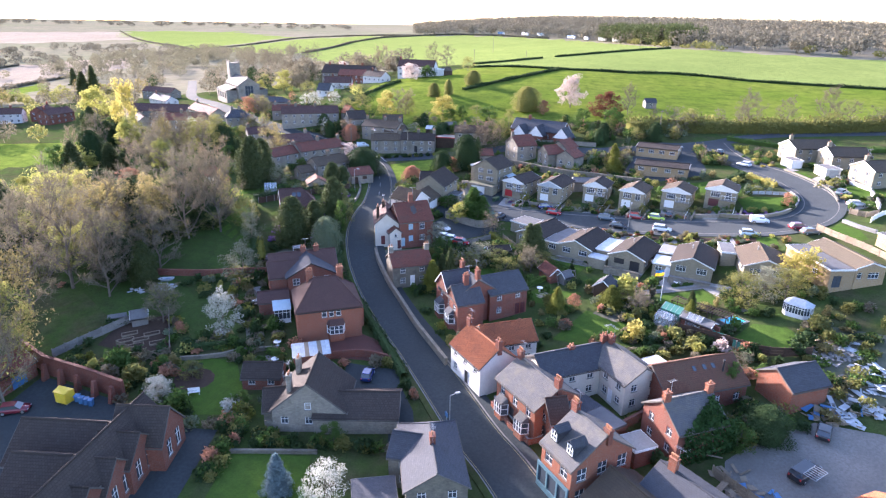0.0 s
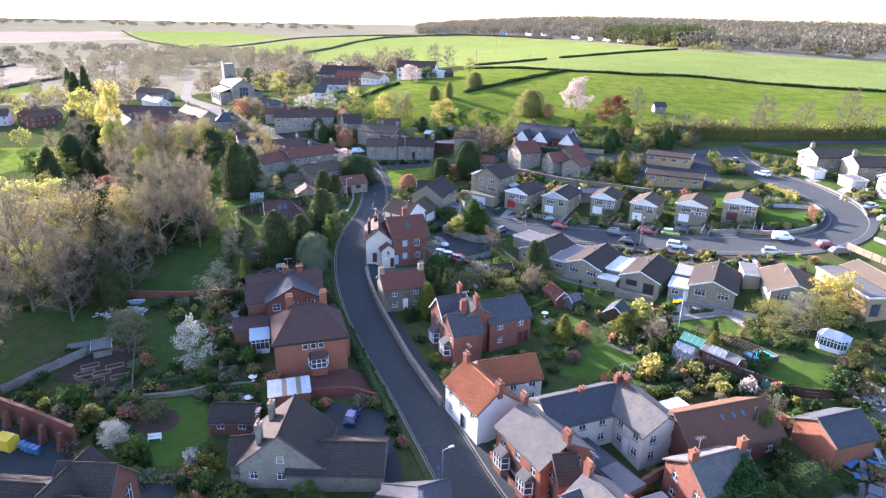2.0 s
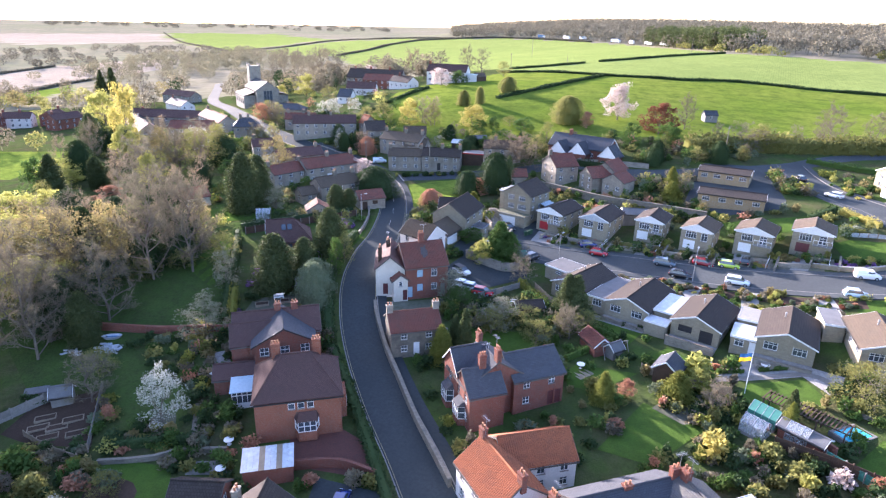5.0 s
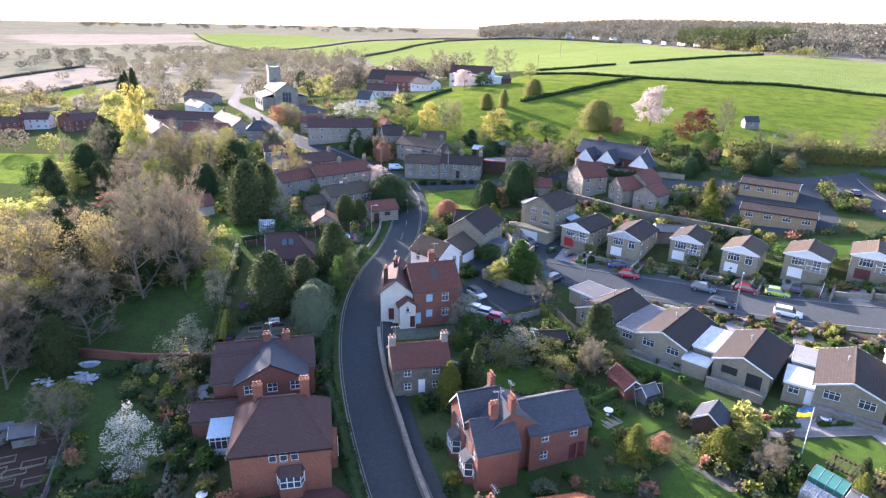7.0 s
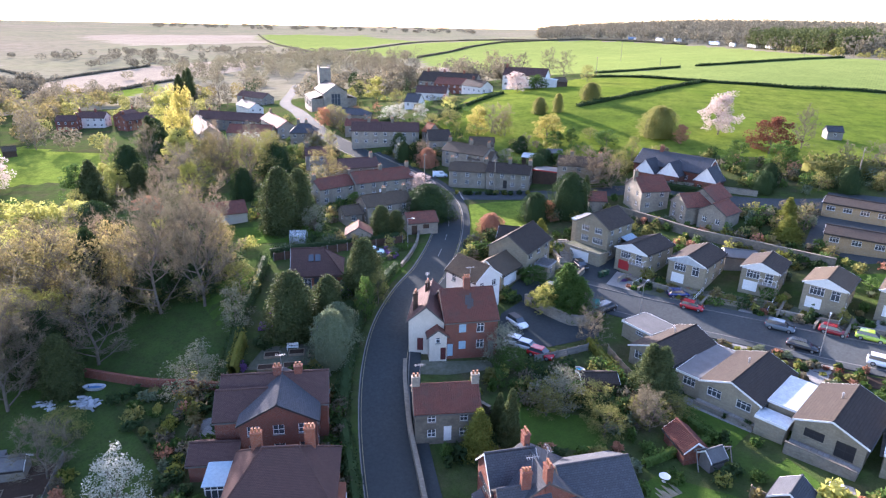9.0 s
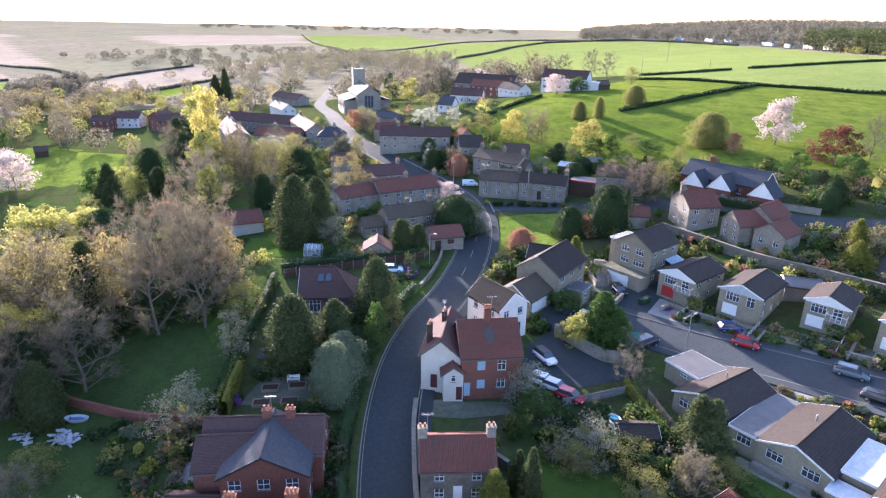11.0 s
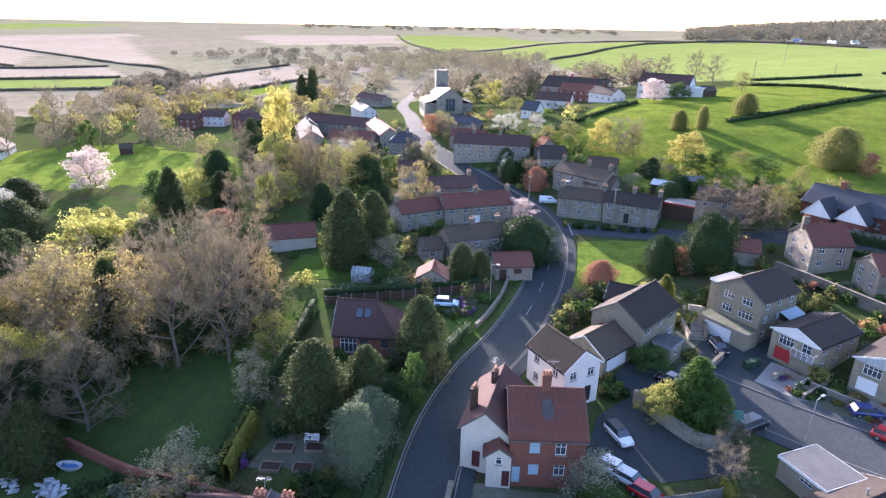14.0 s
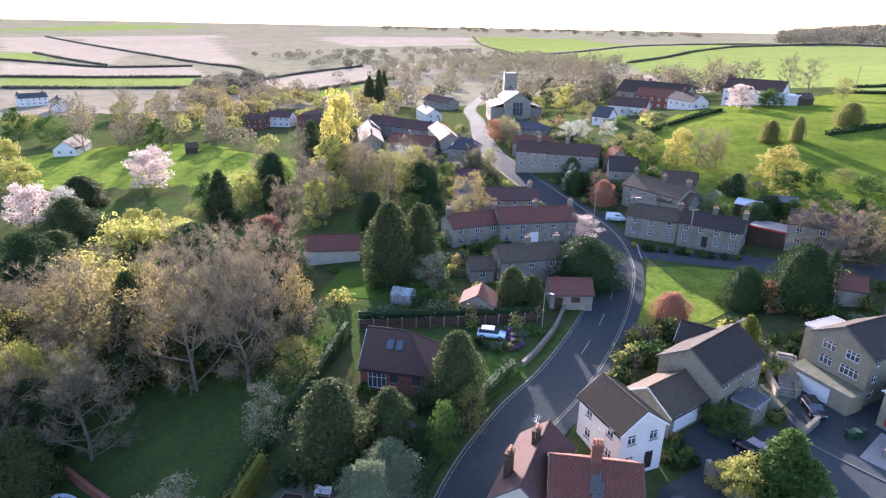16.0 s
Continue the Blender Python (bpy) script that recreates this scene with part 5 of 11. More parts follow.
house("small stone barn with a red pantile roof beside the road", -38.3, 161.9, 36, 6.3, 5.2, 2.6, 4.0, wall="stone", roof="tile_red", category="barn", name="barn", sides=(0, 1), gables=(0, 0), doors=(("s", 0.2, 1.2, 2.0, "dark_wood", "door"), ("s", 0.6, 1.3, 0.9, "dark_wood", "shutter", 1.2)), stack="stone_grey", fascia="verge")
house("pair of stone cottages with a brown tiled roof", -48.3, 166.5, 50, 10.6, 5.6, 4.1, 5.8, wall="stone", roof="tile_brown", chimneys=((0.5,), (0.97,)), stack="stone_grey", fascia="verge")
house("small stone outbuilding with a tiled roof", -53.6, 160.5, 47, 3.8, 4.2, 2.4, 3.7, wall="stone", roof="tile_brown", category="outbuilding", name="outbuilding", stack="stone_grey", fascia="verge")
house("small stone garden building with a red pantile roof", -46.6, 149.7, -65, 4.2, 4.7, 2.1, 3.5, wall="stone", roof="tile_red", category="outbuilding", name="outbuilding", sides=(0, 0), gables=(0, 0), stack="stone_grey", fascia="verge")
house("long stone cottage row with a red tiled roof", -65.6, 175.7, 58, 10.1, 6.1, 3.9, 5.6, wall="stone", roof="tile_red", chimneys=((0.02,), (0.98,)), stack="stone_grey", fascia="verge")
house("stone cottage row with a red tiled roof", -56.8, 184.5, 48, 15.4, 6.1, 4.2, 6.2, wall="stone", roof="tile_red", chimneys=((0.5,), (0.98,)), doors=(("s", 0.45, 1.8, 2.1, "white", "door"),), stack="stone_grey", fascia="verge")
house("white-walled barn with a red tiled roof", -80.7, 153.5, 45, 9.4, 6.1, 2.6, 4.4, wall="cream", roof="tile_red", category="barn", name="barn", sides=(0, 1), fascia="verge")
house("stone farmhouse with a dark red roof", -69.2, 194.1, 41, 13.6, 6.6, 3.5, 5.3, wall="stone", roof="tile_plum", chimneys=((0.9,),), stack="stone_grey", fascia="verge")
house("stone house with a plum tiled roof", -83.7, 201.1, 31, 5.9, 6.6, 4.0, 5.7, wall="stone", roof="tile_plum", chimneys=((0.1,),), stack="stone_grey", fascia="verge")
house("long stone terrace with a dark plum tiled roof", -71.7, 224.5, 19, 20.7, 6.6, 4.4, 6.6, wall="stone", roof="tile_plum", chimneys=((0.25,), (0.6,)), cols=7, stack="stone_grey", fascia="verge")
house("stone cottage row with a red pantile roof", -84.7, 235.3, 14, 10.5, 5.6, 3.1, 4.8, wall="stone", roof="tile_red", chimneys=((0.1,), (0.6,)), stack="stone_grey", fascia="verge")
house("low house with a hipped slate roof", -98.2, 255.5, 1, 13.6, 6.6, 3.1, 4.8, wall="stone", roof="slate", hips=(2.5, 2.5), stack="stone_grey", fascia="verge")
house("stone house with a hipped slate roof", -99.5, 222.7, 26, 8.3, 7.5, 4.6, 7.0, wall="stone", roof="slate", hips=(2.6, 2.6), chimneys=((0.3,), (0.6,)), stack="stone_grey", fascia="verge")
house("small house with an orange tiled roof", -57.9, 228.2, -34, 3.3, 4.7, 3.1, 5.3, wall="stone", roof="tile_orange", stack="stone_grey", fascia="verge")
house("house with a low dark tiled roof", -53.8, 222.5, 27, 6.6, 7.5, 2.8, 5.3, wall="stone", roof="tile_dark", stack="stone_grey", fascia="verge")
house("large stone house with a brown tiled roof", -40.8, 210.4, -19, 13.9, 6.6, 4.4, 6.2, wall="stone", roof="tile_brown", chimneys=((0.03,), (0.55,), (0.97,)), stack="stone_grey", fascia="verge")
house("stone rear wing with a brown tiled roof", -38.6, 215.9, 10, 7.0, 5.6, 4.4, 6.2, wall="stone", roof="tile_brown", stack="stone_grey", fascia="verge")
house("low stone wing with a brown tiled roof", -36.2, 208.5, -8, 6.5, 5.6, 3.5, 5.3, wall="stone", roof="tile_brown", stack="stone_grey", fascia="verge")
house("stone terraced cottages with a dark brown roof", -37.7, 199.0, 7, 9.6, 6.1, 4.0, 5.6, wall="stone", roof="tile_brown", chimneys=((0.03,), (0.97,)), style="sash", stack="stone_grey", fascia="verge")
house("stone terraced cottages with a dark roof and white windows", -26.9, 199.3, 1, 11.0, 6.1, 4.1, 5.8, wall="stone", roof="tile_dark", chimneys=((0.5,), (0.97,)), style="sash", doors=(("s", 0.45, 1.0, 2.1, "black", "door"),), stack="stone_grey", fascia="verge")
house("long stone house with a brown roof behind bare trees", -9.8, 204.3, 3, 10.7, 6.6, 4.0, 5.7, wall="stone", roof="tile_brown", chimneys=((0.3,), (0.95,)), stack="stone_grey", fascia="verge")
house("white bungalow with a dark roof", -63.9, 308.6, -35, 13.0, 6.6, 3.0, 5.3, wall="render", roof="tile_dark", chimneys=((0.3,),))
house("timber-fronted garage with a tiled roof", -29.9, 317.7, 28, 4.6, 5.6, 2.1, 3.5, wall="dark_wood", roof="tile_brown", category="garage", name="garage", sides=(0, 0), fascia="verge")
house("bungalow with a grey roof and glazed front", -80.4, 275.0, -8, 5.8, 5.6, 2.6, 5.3, wall="render", roof="slate", fascia="verge")
house("white rendered house with a plum roof", -228.3, 263.1, 21, 11.6, 6.6, 4.4, 6.6, wall="render", roof="tile_plum", chimneys=((0.02,), (0.6,)))
house("brick house with a plum tiled roof", -231.9, 252.8, 29, 8.1, 6.6, 4.4, 6.3, wall="brick", roof="tile_plum", chimneys=((0.98,),), fascia="verge")
house("brick house with a plum tiled roof", -218.2, 271.7, 105, 11.4, 6.6, 4.4, 6.3, wall="brick", roof="tile_plum", chimneys=((0.98,),), fascia="verge")
house("stone house with a steep gable", -160.3, 249.1, -41, 9.6, 6.6, 4.4, 7.0, wall="stone", roof="slate", chimneys=((0.1,),), stack="stone_grey", fascia="verge")
house("long low slate-roofed range", -155.3, 263.6, -4, 30.8, 6.6, 3.5, 5.3, wall="brick", roof="slate", chimneys=((0.1,),), fascia="verge")
house("white rendered house with a slate roof", -175.1, 303.6, -37, 19.5, 6.6, 4.0, 6.2, wall="render", roof="slate", chimneys=((0.1,),), fascia="verge")
house("white farmhouse with a slate roof among far trees", -416.3, 232.7, 84, 15.2, 6.6, 4.8, 7.0, wall="render", roof="slate", chimneys=((0.05,), (0.9,)))
house("white gabled farmhouse with a chimney", -378.3, 232.0, -5, 10.0, 7.5, 4.8, 7.0, wall="render", roof="slate", chimneys=((0.3,),), fascia="verge")
house("low white-gabled bungalow with a brown roof", -244.4, 179.9, 138, 16.0, 7.5, 2.6, 5.3, wall="render", roof="tile_brown", fascia="verge")
house("small brown garden shed", -204.7, 203.1, 54, 4.1, 3.8, 2.2, 3.5, wall="dark_wood", roof="tile_brown", category="shed", name="shed", sides=(0, 0), gables=(0, 0), fascia="verge")
house("white rendered roadside house with an orange pantile roof", 0.2, 77.3, -55, 8.1, 6.1, 4.4, 6.7, wall="render", roof="tile_orange", roll=True, chimneys=((0.02,), (0.98,)), gables=(1, 0), cols=3, doors=(("s", 0.55, 1.0, 2.1, "black", "door"), ("s", 0.72, 1.9, 1.9, "white", "shop_window", 0.3)), style="sash", fascia="verge")
house("white rendered rear wing with an orange pantile roof", 3.3, 82.9, 23, 8.2, 5.6, 3.8, 5.8, wall="render", roof="tile_orange", roll=True, category="house wing", name="house_wing", fascia="verge")
brick_terrace = house("red brick bay-fronted roadside house with a weathered roof", 7.7, 68.8, -55, 8.4, 7.0, 4.8, 6.9, wall="brick_orange", roof="slate_worn", chimneys=((0.03,), (0.97,)), pots=3, style="sash", doors=(("s", 0.42, 1.0, 2.2, "black", "door"),), win=(1.0, 1.5), fascia="verge")
# black panel in the gable paints the dark inside of an open passage
house("red brick gabled end of the roadside terrace", 9.7, 64.4, 17, 2.5, 4.3, 4.4, 6.3, wall="brick_orange", roof="tile_dark", category="house wing", name="house_wing", sides=(0, 0), gables=(1, 0), storeys=2, style="sash", fascia="verge", doors=(("w", 0.5, 1.5, 2.4, "black", "passage_door"),))
shop = house("red brick shop house with a slate roof and dormers", 12.8, 57.2, -57, 5.3, 8.5, 5.6, 8.6, wall="brick_orange", roof="slate_worn", chimneys=((0.03,), (0.97, 0.1, 0.5)), pots=4, style="sash", name="shop", category="shop", sides=(2, 1), cols=2, storeys=2, win=(1.3, 1.6), fascia="verge")
house("slate-roofed rear range in cream render", 12.5, 75.6, 27, 11.4, 6.1, 4.4, 6.2, wall="cream", roof="slate", chimneys=((0.97,), (0.5, 0, 0.3)), fascia="verge")
house("slate-roofed cream rear range with white doors", 19.8, 74.6, -61, 8.1, 6.1, 4.4, 6.2, wall="cream", roof="slate_worn", chimneys=((0.1,),), doors=(("s", 0.3, 1.0, 2.1, "pale_blue", "door"), ("s", 0.65, 1.0, 2.1, "white", "door")), fascia="verge")
long_barn = house("long brick barn with a brown tiled roof", 28.6, 74.3, 23, 12.6, 7.5, 3.2, 5.6, wall="brick", roof="tile_rust", category="barn", name="barn", sides=(1, 0), gables=(0, 0), fascia="verge")
house("old brick gabled house draped in ivy", 25.5, 65.1, 25, 7.0, 6.6, 4.4, 6.7, wall="brick", roof="slate_worn", chimneys=((0.05,), (0.95,)), pots=1, stack="brick_orange", fascia="verge")
house("red brick workshop with a slate roof", 41.9, 74.2, 24, 6.2, 5.6, 3.0, 4.7, wall="brick_orange", roof="slate", category="workshop", name="workshop", sides=(0, 0), gables=(0, 0), fascia="verge")
house("brick house with a brown tiled roof", 17.5, 51.0, -54, 8.2, 7.5, 3.2, 5.3, wall="brick", roof="tile_brown", fascia="verge")
house("brick house with a green-grey slate roof", 23.3, 50.9, -51, 9.6, 7.5, 4.0, 6.2, wall="brick_orange", roof="slate", chimneys=((0.15, 0, 1.4),), pots=4, stack="brick_orange", fascia="verge")
house("brick building with an orange tiled roof", 40.6, 50.4, 26, 9.0, 7.0, 3.2, 5.2, wall="brick_orange", roof="tile_orange", fascia="verge")
house("red brick Victorian rear wing with a slate roof", 2.1, 97.7, 31, 7.3, 6.6, 4.6, 6.7, wall="brick", roof="slate", category="house wing", name="house_wing", style="sash", doors=(("s", 0.75, 0.9, 2.1, "maroon", "door"), ("s", 0.9, 0.9, 2.1, "maroon", "door")), fascia="verge")
house("tall red brick Victorian house with a slate roof", -3.0, 95.0, 122, 5.8, 8.5, 4.9, 7.7, wall="brick", roof="slate", chimneys=((0.05, 0, 1.6), (0.98, 0, 1.2)), pots=3, style="sash", fascia="verge")
victorian_front = house("red brick gabled front of a Victorian house", -3.7, 92.1, 29, 4.7, 5.2, 4.9, 7.2, wall="brick", roof="slate", category="house wing", name="house_wing", chimneys=((0.55, 0, 1.6),), pots=3, style="sash", sides=(0, 0), fascia="verge")
house("stone cottage with a red pantile roof", -15.3, 105.7, 24, 7.4, 5.6, 4.0, 5.8, wall="stone_grey", roof="tile_red", roll=True, chimneys=((0.03,), (0.97,)), cols=2, style="sash", gables=(0, 0), stack="stone", doors=(("s", 0.5, 0.9, 2.0, "white", "door"),), fascia="verge")
brick_house = house("tall red brick house with a red tiled roof", -17.7, 123.1, 28, 7.4, 8.0, 5.4, 8.3, wall="brick", roof="tile_red", roll=True, chimneys=((0.5, 0, 1.6),), pots=3, style="sash", gables=(0, 0), sides=(0, 1), fascia="verge",
                    doors=(("s", 0.1, 0.8, 1.9, "pale_blue", "door"), ("s", 0.88, 0.8, 1.9, "fence_grey", "door"), ("s", 0.33, 1.0, 1.25, "pale_blue", "shutter", 3.55), ("s", 0.33, 1.0, 1.25, "pale_blue", "shutter", 1.0),
                           ("s", 0.67, 1.05, 1.35, "glass", "window", 3.45), ("s", 0.67, 1.05, 1.25, "glass", "window", 1.0)))
patch_rng = random.Random(5)
bm = bmesh.new()
for row in range(9):
    for col in range(4):
        if abs(col - 1.5) + abs(row - 4) * 0.5 + patch_rng.uniform(-0.7, 0.7) < 2.7:
            x0, y0 = -0.75 + col * 0.3 + 0.05 * row, -3.1 + row * 0.25
            zs = [8.3 + y * (8.3 - 5.4) / 4.0 + 0.34 for y in (y0, y0 + 0.23)]
            sheet(bm, [(x0, y0, zs[0]), (x0 + 0.27, y0, zs[0]), (x0 + 0.27, y0 + 0.23, zs[1]), (x0, y0 + 0.23, zs[1])], 0.06)
part("slate_repair", bm, "slate_worn", brick_house, "grey slate repair in the red tiles")
house("grey-white rendered roadside house with a plum roof", -22.9, 122.5, -77, 9.3, 4.9, 4.6, 6.7, wall="cream", roof="tile_plum", chimneys=((0.3, -0.2, 0.8), (0.74, -0.72, 0.9)), pots=3, stack="dark_wood", gables=(0, 0), fascia="verge",
      doors=(("e", 0.33, 0.85, 1.95, "maroon", "door"),))
house("small white rendered annexe with a red tiled gable roof", -20.5, 118.5, -65, 3.2, 2.4, 3.7, 4.6, wall="cream", roof="tile_red", roll=True, gables=(0, 0), sides=(0, 0), category="house wing", name="house_wing", fascia="verge",
      doors=(("e", 0.8, 0.75, 1.9, "maroon", "door"), ("e", 0.5, 0.6, 0.85, "glass", "window", 2.6)))
house("white rendered gabled house with a brown pantile roof", -19.7, 134.9, -32, 7.0, 5.2, 5.0, 6.9, wall="render", roof="tile_brown", roll=True, gables=(0, 1), doors=(("e", 0.7, 1.0, 2.1, "black", "door"),))
house("garage with a brown tiled roof and white door", -17.8, 144.1, 71, 6.8, 6.1, 2.5, 4.4, wall="stone_pale", roof="tile_brown", category="garage", name="garage", sides=(0, 0), gables=(0, 0), doors=(("s", 0.45, 4.4, 2.2, "white", "garage_door"),))
house("modern stone house with a brown tiled roof", -15.2, 151.9, 75, 10.2, 7.5, 4.7, 7.2, wall="stone_pale", roof="tile_dark", gables=(0, 0), sides=(2, 1), win=(1.35, 1.15), fascia="verge")
house("stone rear wing with a dark roof", -17.9, 156.2, 2, 4.2, 4.7, 4.2, 5.7, wall="stone_pale", roof="tile_dark", category="house wing", name="house_wing")
house("white and stone split-level house with a brown roof", 85.7, 177.6, 12, 11.9, 7.5, 3.9, 5.6, wall="stone_pale", roof="tile_brown", chimneys=((0.05, 0, 1.2),), pots=1, stack="stone_pale")
house("white and stone split-level house with a brown roof", 90.7, 167.7, 2, 9.6, 7.5, 3.9, 5.6, wall="stone_pale", roof="tile_brown", chimneys=((0.05, 0, 1.2),), pots=1, stack="stone_pale")
house("white and stone split-level house with a brown roof", 92.0, 152.6, 14, 10.6, 7.5, 3.9, 5.6, wall="stone_pale", roof="tile_brown", chimneys=((0.05, 0, 1.2),), pots=1, stack="stone_pale")
house("long low brick bungalow with a brown roof", 47.0, 183.1, -23, 11.6, 6.6, 2.4, 3.1, wall="brick_buff", roof="tile_dark", win=(1.5, 1.0))
house("long low brick bungalow with a brown roof", 44.9, 168.0, -19, 13.7, 6.6, 2.4, 3.1, wall="brick_buff", roof="tile_dark", win=(1.5, 1.0))
house("old stone house with a red tiled roof", 6.7, 187.4, 29, 6.6, 7.5, 4.4, 6.9, wall="stone", roof="tile_red", chimneys=((0.02,),), gables=(1, 0), stack="stone_grey", fascia="verge")
house("old stone house with a red tiled roof", 15.7, 180.3, 30, 6.0, 5.6, 3.5, 5.5, wall="stone", roof="tile_red", sides=(0, 0), stack="stone_grey", fascia="verge")
house("stone outbuilding with a red tiled roof", 19.5, 183.8, 59, 7.2, 5.6, 3.5, 5.6, wall="stone", roof="tile_red", sides=(0, 0), gables=(0, 0), stack="stone_grey", fascia="verge")
house("stone outbuilding with a red tiled roof", 20.9, 177.3, 56, 5.9, 5.6, 3.2, 4.9, wall="stone", roof="tile_red", sides=(0, 0), stack="stone_grey", fascia="verge")
house("low stone barn with a red tiled roof", -4.0, 186.3, 12, 3.9, 4.7, 2.5, 3.9, wall="stone", roof="tile_red", category="barn", name="barn", sides=(0, 0), gables=(0, 0), stack="stone_grey", fascia="verge")
house("long stone range with a dark plum roof", -152.7, 258.7, 1, 29.6, 7.5, 4.0, 6.5, wall="stone", roof="tile_plum", stack="stone_grey", fascia="verge")
house("stone cottage row with a red tiled roof", -123.5, 229.1, 14, 15.1, 7.5, 3.8, 6.0, wall="stone", roof="tile_red", chimneys=((0.4,),), stack="stone_grey", fascia="verge")
house("stone house with a dark gable roof", -203.6, 351.2, -20, 23.7, 7.5, 4.1, 6.5, wall="stone", roof="tile_plum", chimneys=((0.1,),), stack="stone_grey", fascia="verge")
house("stone house with a steep plum gable", -150.5, 238.2, -44, 29.1, 7.5, 4.0, 6.5, wall="stone", roof="tile_plum", chimneys=((0.9,),), stack="stone_grey", fascia="verge")
house("stone house with a red roof by the lane", -121.3, 242.3, -44, 25.5, 6.6, 4.0, 6.2, wall="stone", roof="tile_red", chimneys=((0.1,),), stack="stone_grey", fascia="verge")
house("brick house on the valley lane", -203.7, 261.3, 74, 12.8, 7.5, 4.4, 6.5, wall="brick", roof="tile_plum", chimneys=((0.1,),), fascia="verge")
house("large brick house with white gables and slate roof", 13.3, 205.6, -28, 18.2, 7.5, 3.1, 5.9, wall="brick", roof="slate", chimneys=((0.28, 0, 1.2),), sides=(1, 1), sink=0.9)
house("red brick school gable with tall white windows", -39.8, 57.0, 4, 6.2, 5.6, 3.7, 7.0, wall="brick", roof="tile_dark", category="school", name="school", sides=(0, 0), gables=(0, 0), fascia="verge", doors=(("e", 0.3, 1.1, 2.3, "glass", "window", 1.0), ("e", 0.7, 1.1, 2.3, "glass", "window", 1.0)), storeys=1, win=(1.5, 2.3), style="sash")
house("red brick school gable with tall white windows", -40.7, 53.3, 3, 4.7, 5.6, 3.7, 6.2, wall="brick", roof="tile_dark", category="school", name="school", sides=(0, 0), gables=(0, 0), fascia="verge", doors=(("e", 0.3, 1.1, 2.3, "glass", "window", 1.0), ("e", 0.7, 1.1, 2.3, "glass", "window", 1.0)), storeys=1, win=(1.5, 2.3), style="sash")
house("red brick school gable with tall white windows", -40.9, 49.1, 4, 4.6, 5.6, 3.7, 6.2, wall="brick", roof="tile_dark", category="school", name="school", sides=(0, 0), gables=(0, 0), fascia="verge", doors=(("e", 0.3, 1.1, 2.3, "glass", "window", 1.0), ("e", 0.7, 1.1, 2.3, "glass", "window", 1.0)), storeys=1, win=(1.5, 2.3), style="sash")
house("red brick school gable with tall white windows", -41.1, 45.0, 1, 4.5, 5.6, 3.7, 6.2, wall="brick", roof="tile_dark", category="school", name="school", sides=(0, 0), gables=(0, 0), fascia="verge", doors=(("e", 0.3, 1.1, 2.3, "glass", "window", 1.0), ("e", 0.7, 1.1, 2.3, "glass", "window", 1.0)), storeys=1, win=(1.5, 2.3), style="sash")

# ---- the estate: bungalows below the street, split-level houses above it ----


def clad(ob, L, W, eh, rh, material="white", end=-1):
    """A boarded panel in a gable."""
    bm = bmesh.new()
    x = end * (L / 2 + 0.03)
    q = [(x, -end * (W / 2 - 0.02), eh - 0.32), (x, end * (W / 2 - 0.02), eh - 0.32), (x, end * (W / 2 - 0.02), eh - 0.02), (x, 0, rh - 0.1), (x, -end * (W / 2 - 0.02), eh - 0.02)]
    sheet(bm, q, 0.05)
    part("gable_cladding", bm, material, ob)


def balcony(ob, x0, x1, y0, y1, z, rail="white"):
    bm = bmesh.new()
    slab(bm, x0, x1, y0, y1, z - 0.16, z)
    b = part("balcony", bm, "concrete", ob)
    bm = bmesh.new()
    slab(bm, x0, x0 + 0.06, y0, y1, z + 0.92, z + 1.0)
    n = int((y1 - y0) / 0.6)
    for i in range(n + 1):
        y = y0 + (y1 - y0) * i / n
        slab(bm, x0, x0 + 0.05, y - 0.025, y + 0.025, z, z + 0.92)
    for y in (y0, y1 - 0.06):
        slab(bm, x0, x1, y, y + 0.06, z + 0.92, z + 1.0)
    part("railing", bm, rail, b)


def bungalow(label, x, y, yaw, L, W, eh, rh, wall="stone_pale", roof="tile_dark", group="bungalows below the street", doors=()):
    ob = house(label, x, y, yaw, L, W, eh, rh, wall, roof, chimneys=((0.6, 0.2, 0.25),), pots=1, stack="steel", gables=(0 if doors else 1, 1), doors=doors, win=(1.75, 1.15), group=group, name="bungalow", category="bungalow")
    return ob


def split_house(label, x, y, yaw, L, W, eh, rh, garage="white", wall="stone_pale", roof="tile_brown", rail=True, garage_at=0.3, panel="white"):
    """A house whose garage is under its front gable, with a wide window and glazed doors above."""
    ob = house(label, x, y, yaw, L, W, eh, rh, wall, roof, gables=(0, 1), sides=(1, 1), storeys=2, group="split-level houses above the street", name="split_level_house", category="house",
               doors=(("w", garage_at, 2.2, 1.75, garage, "garage_door"), ("w", 0.33, 2.0, 1.3, "glass", "picture_window", 2.25), ("w", 0.76, 1.2, 1.6, "glass", "patio_door", 2.0)))
    clad(ob, L, W, eh, rh, panel)
    if rail:
        balcony(ob, -L / 2 - 1.0, -L / 2, -W * 0.5, -W * 0.04, 1.95)
    return ob


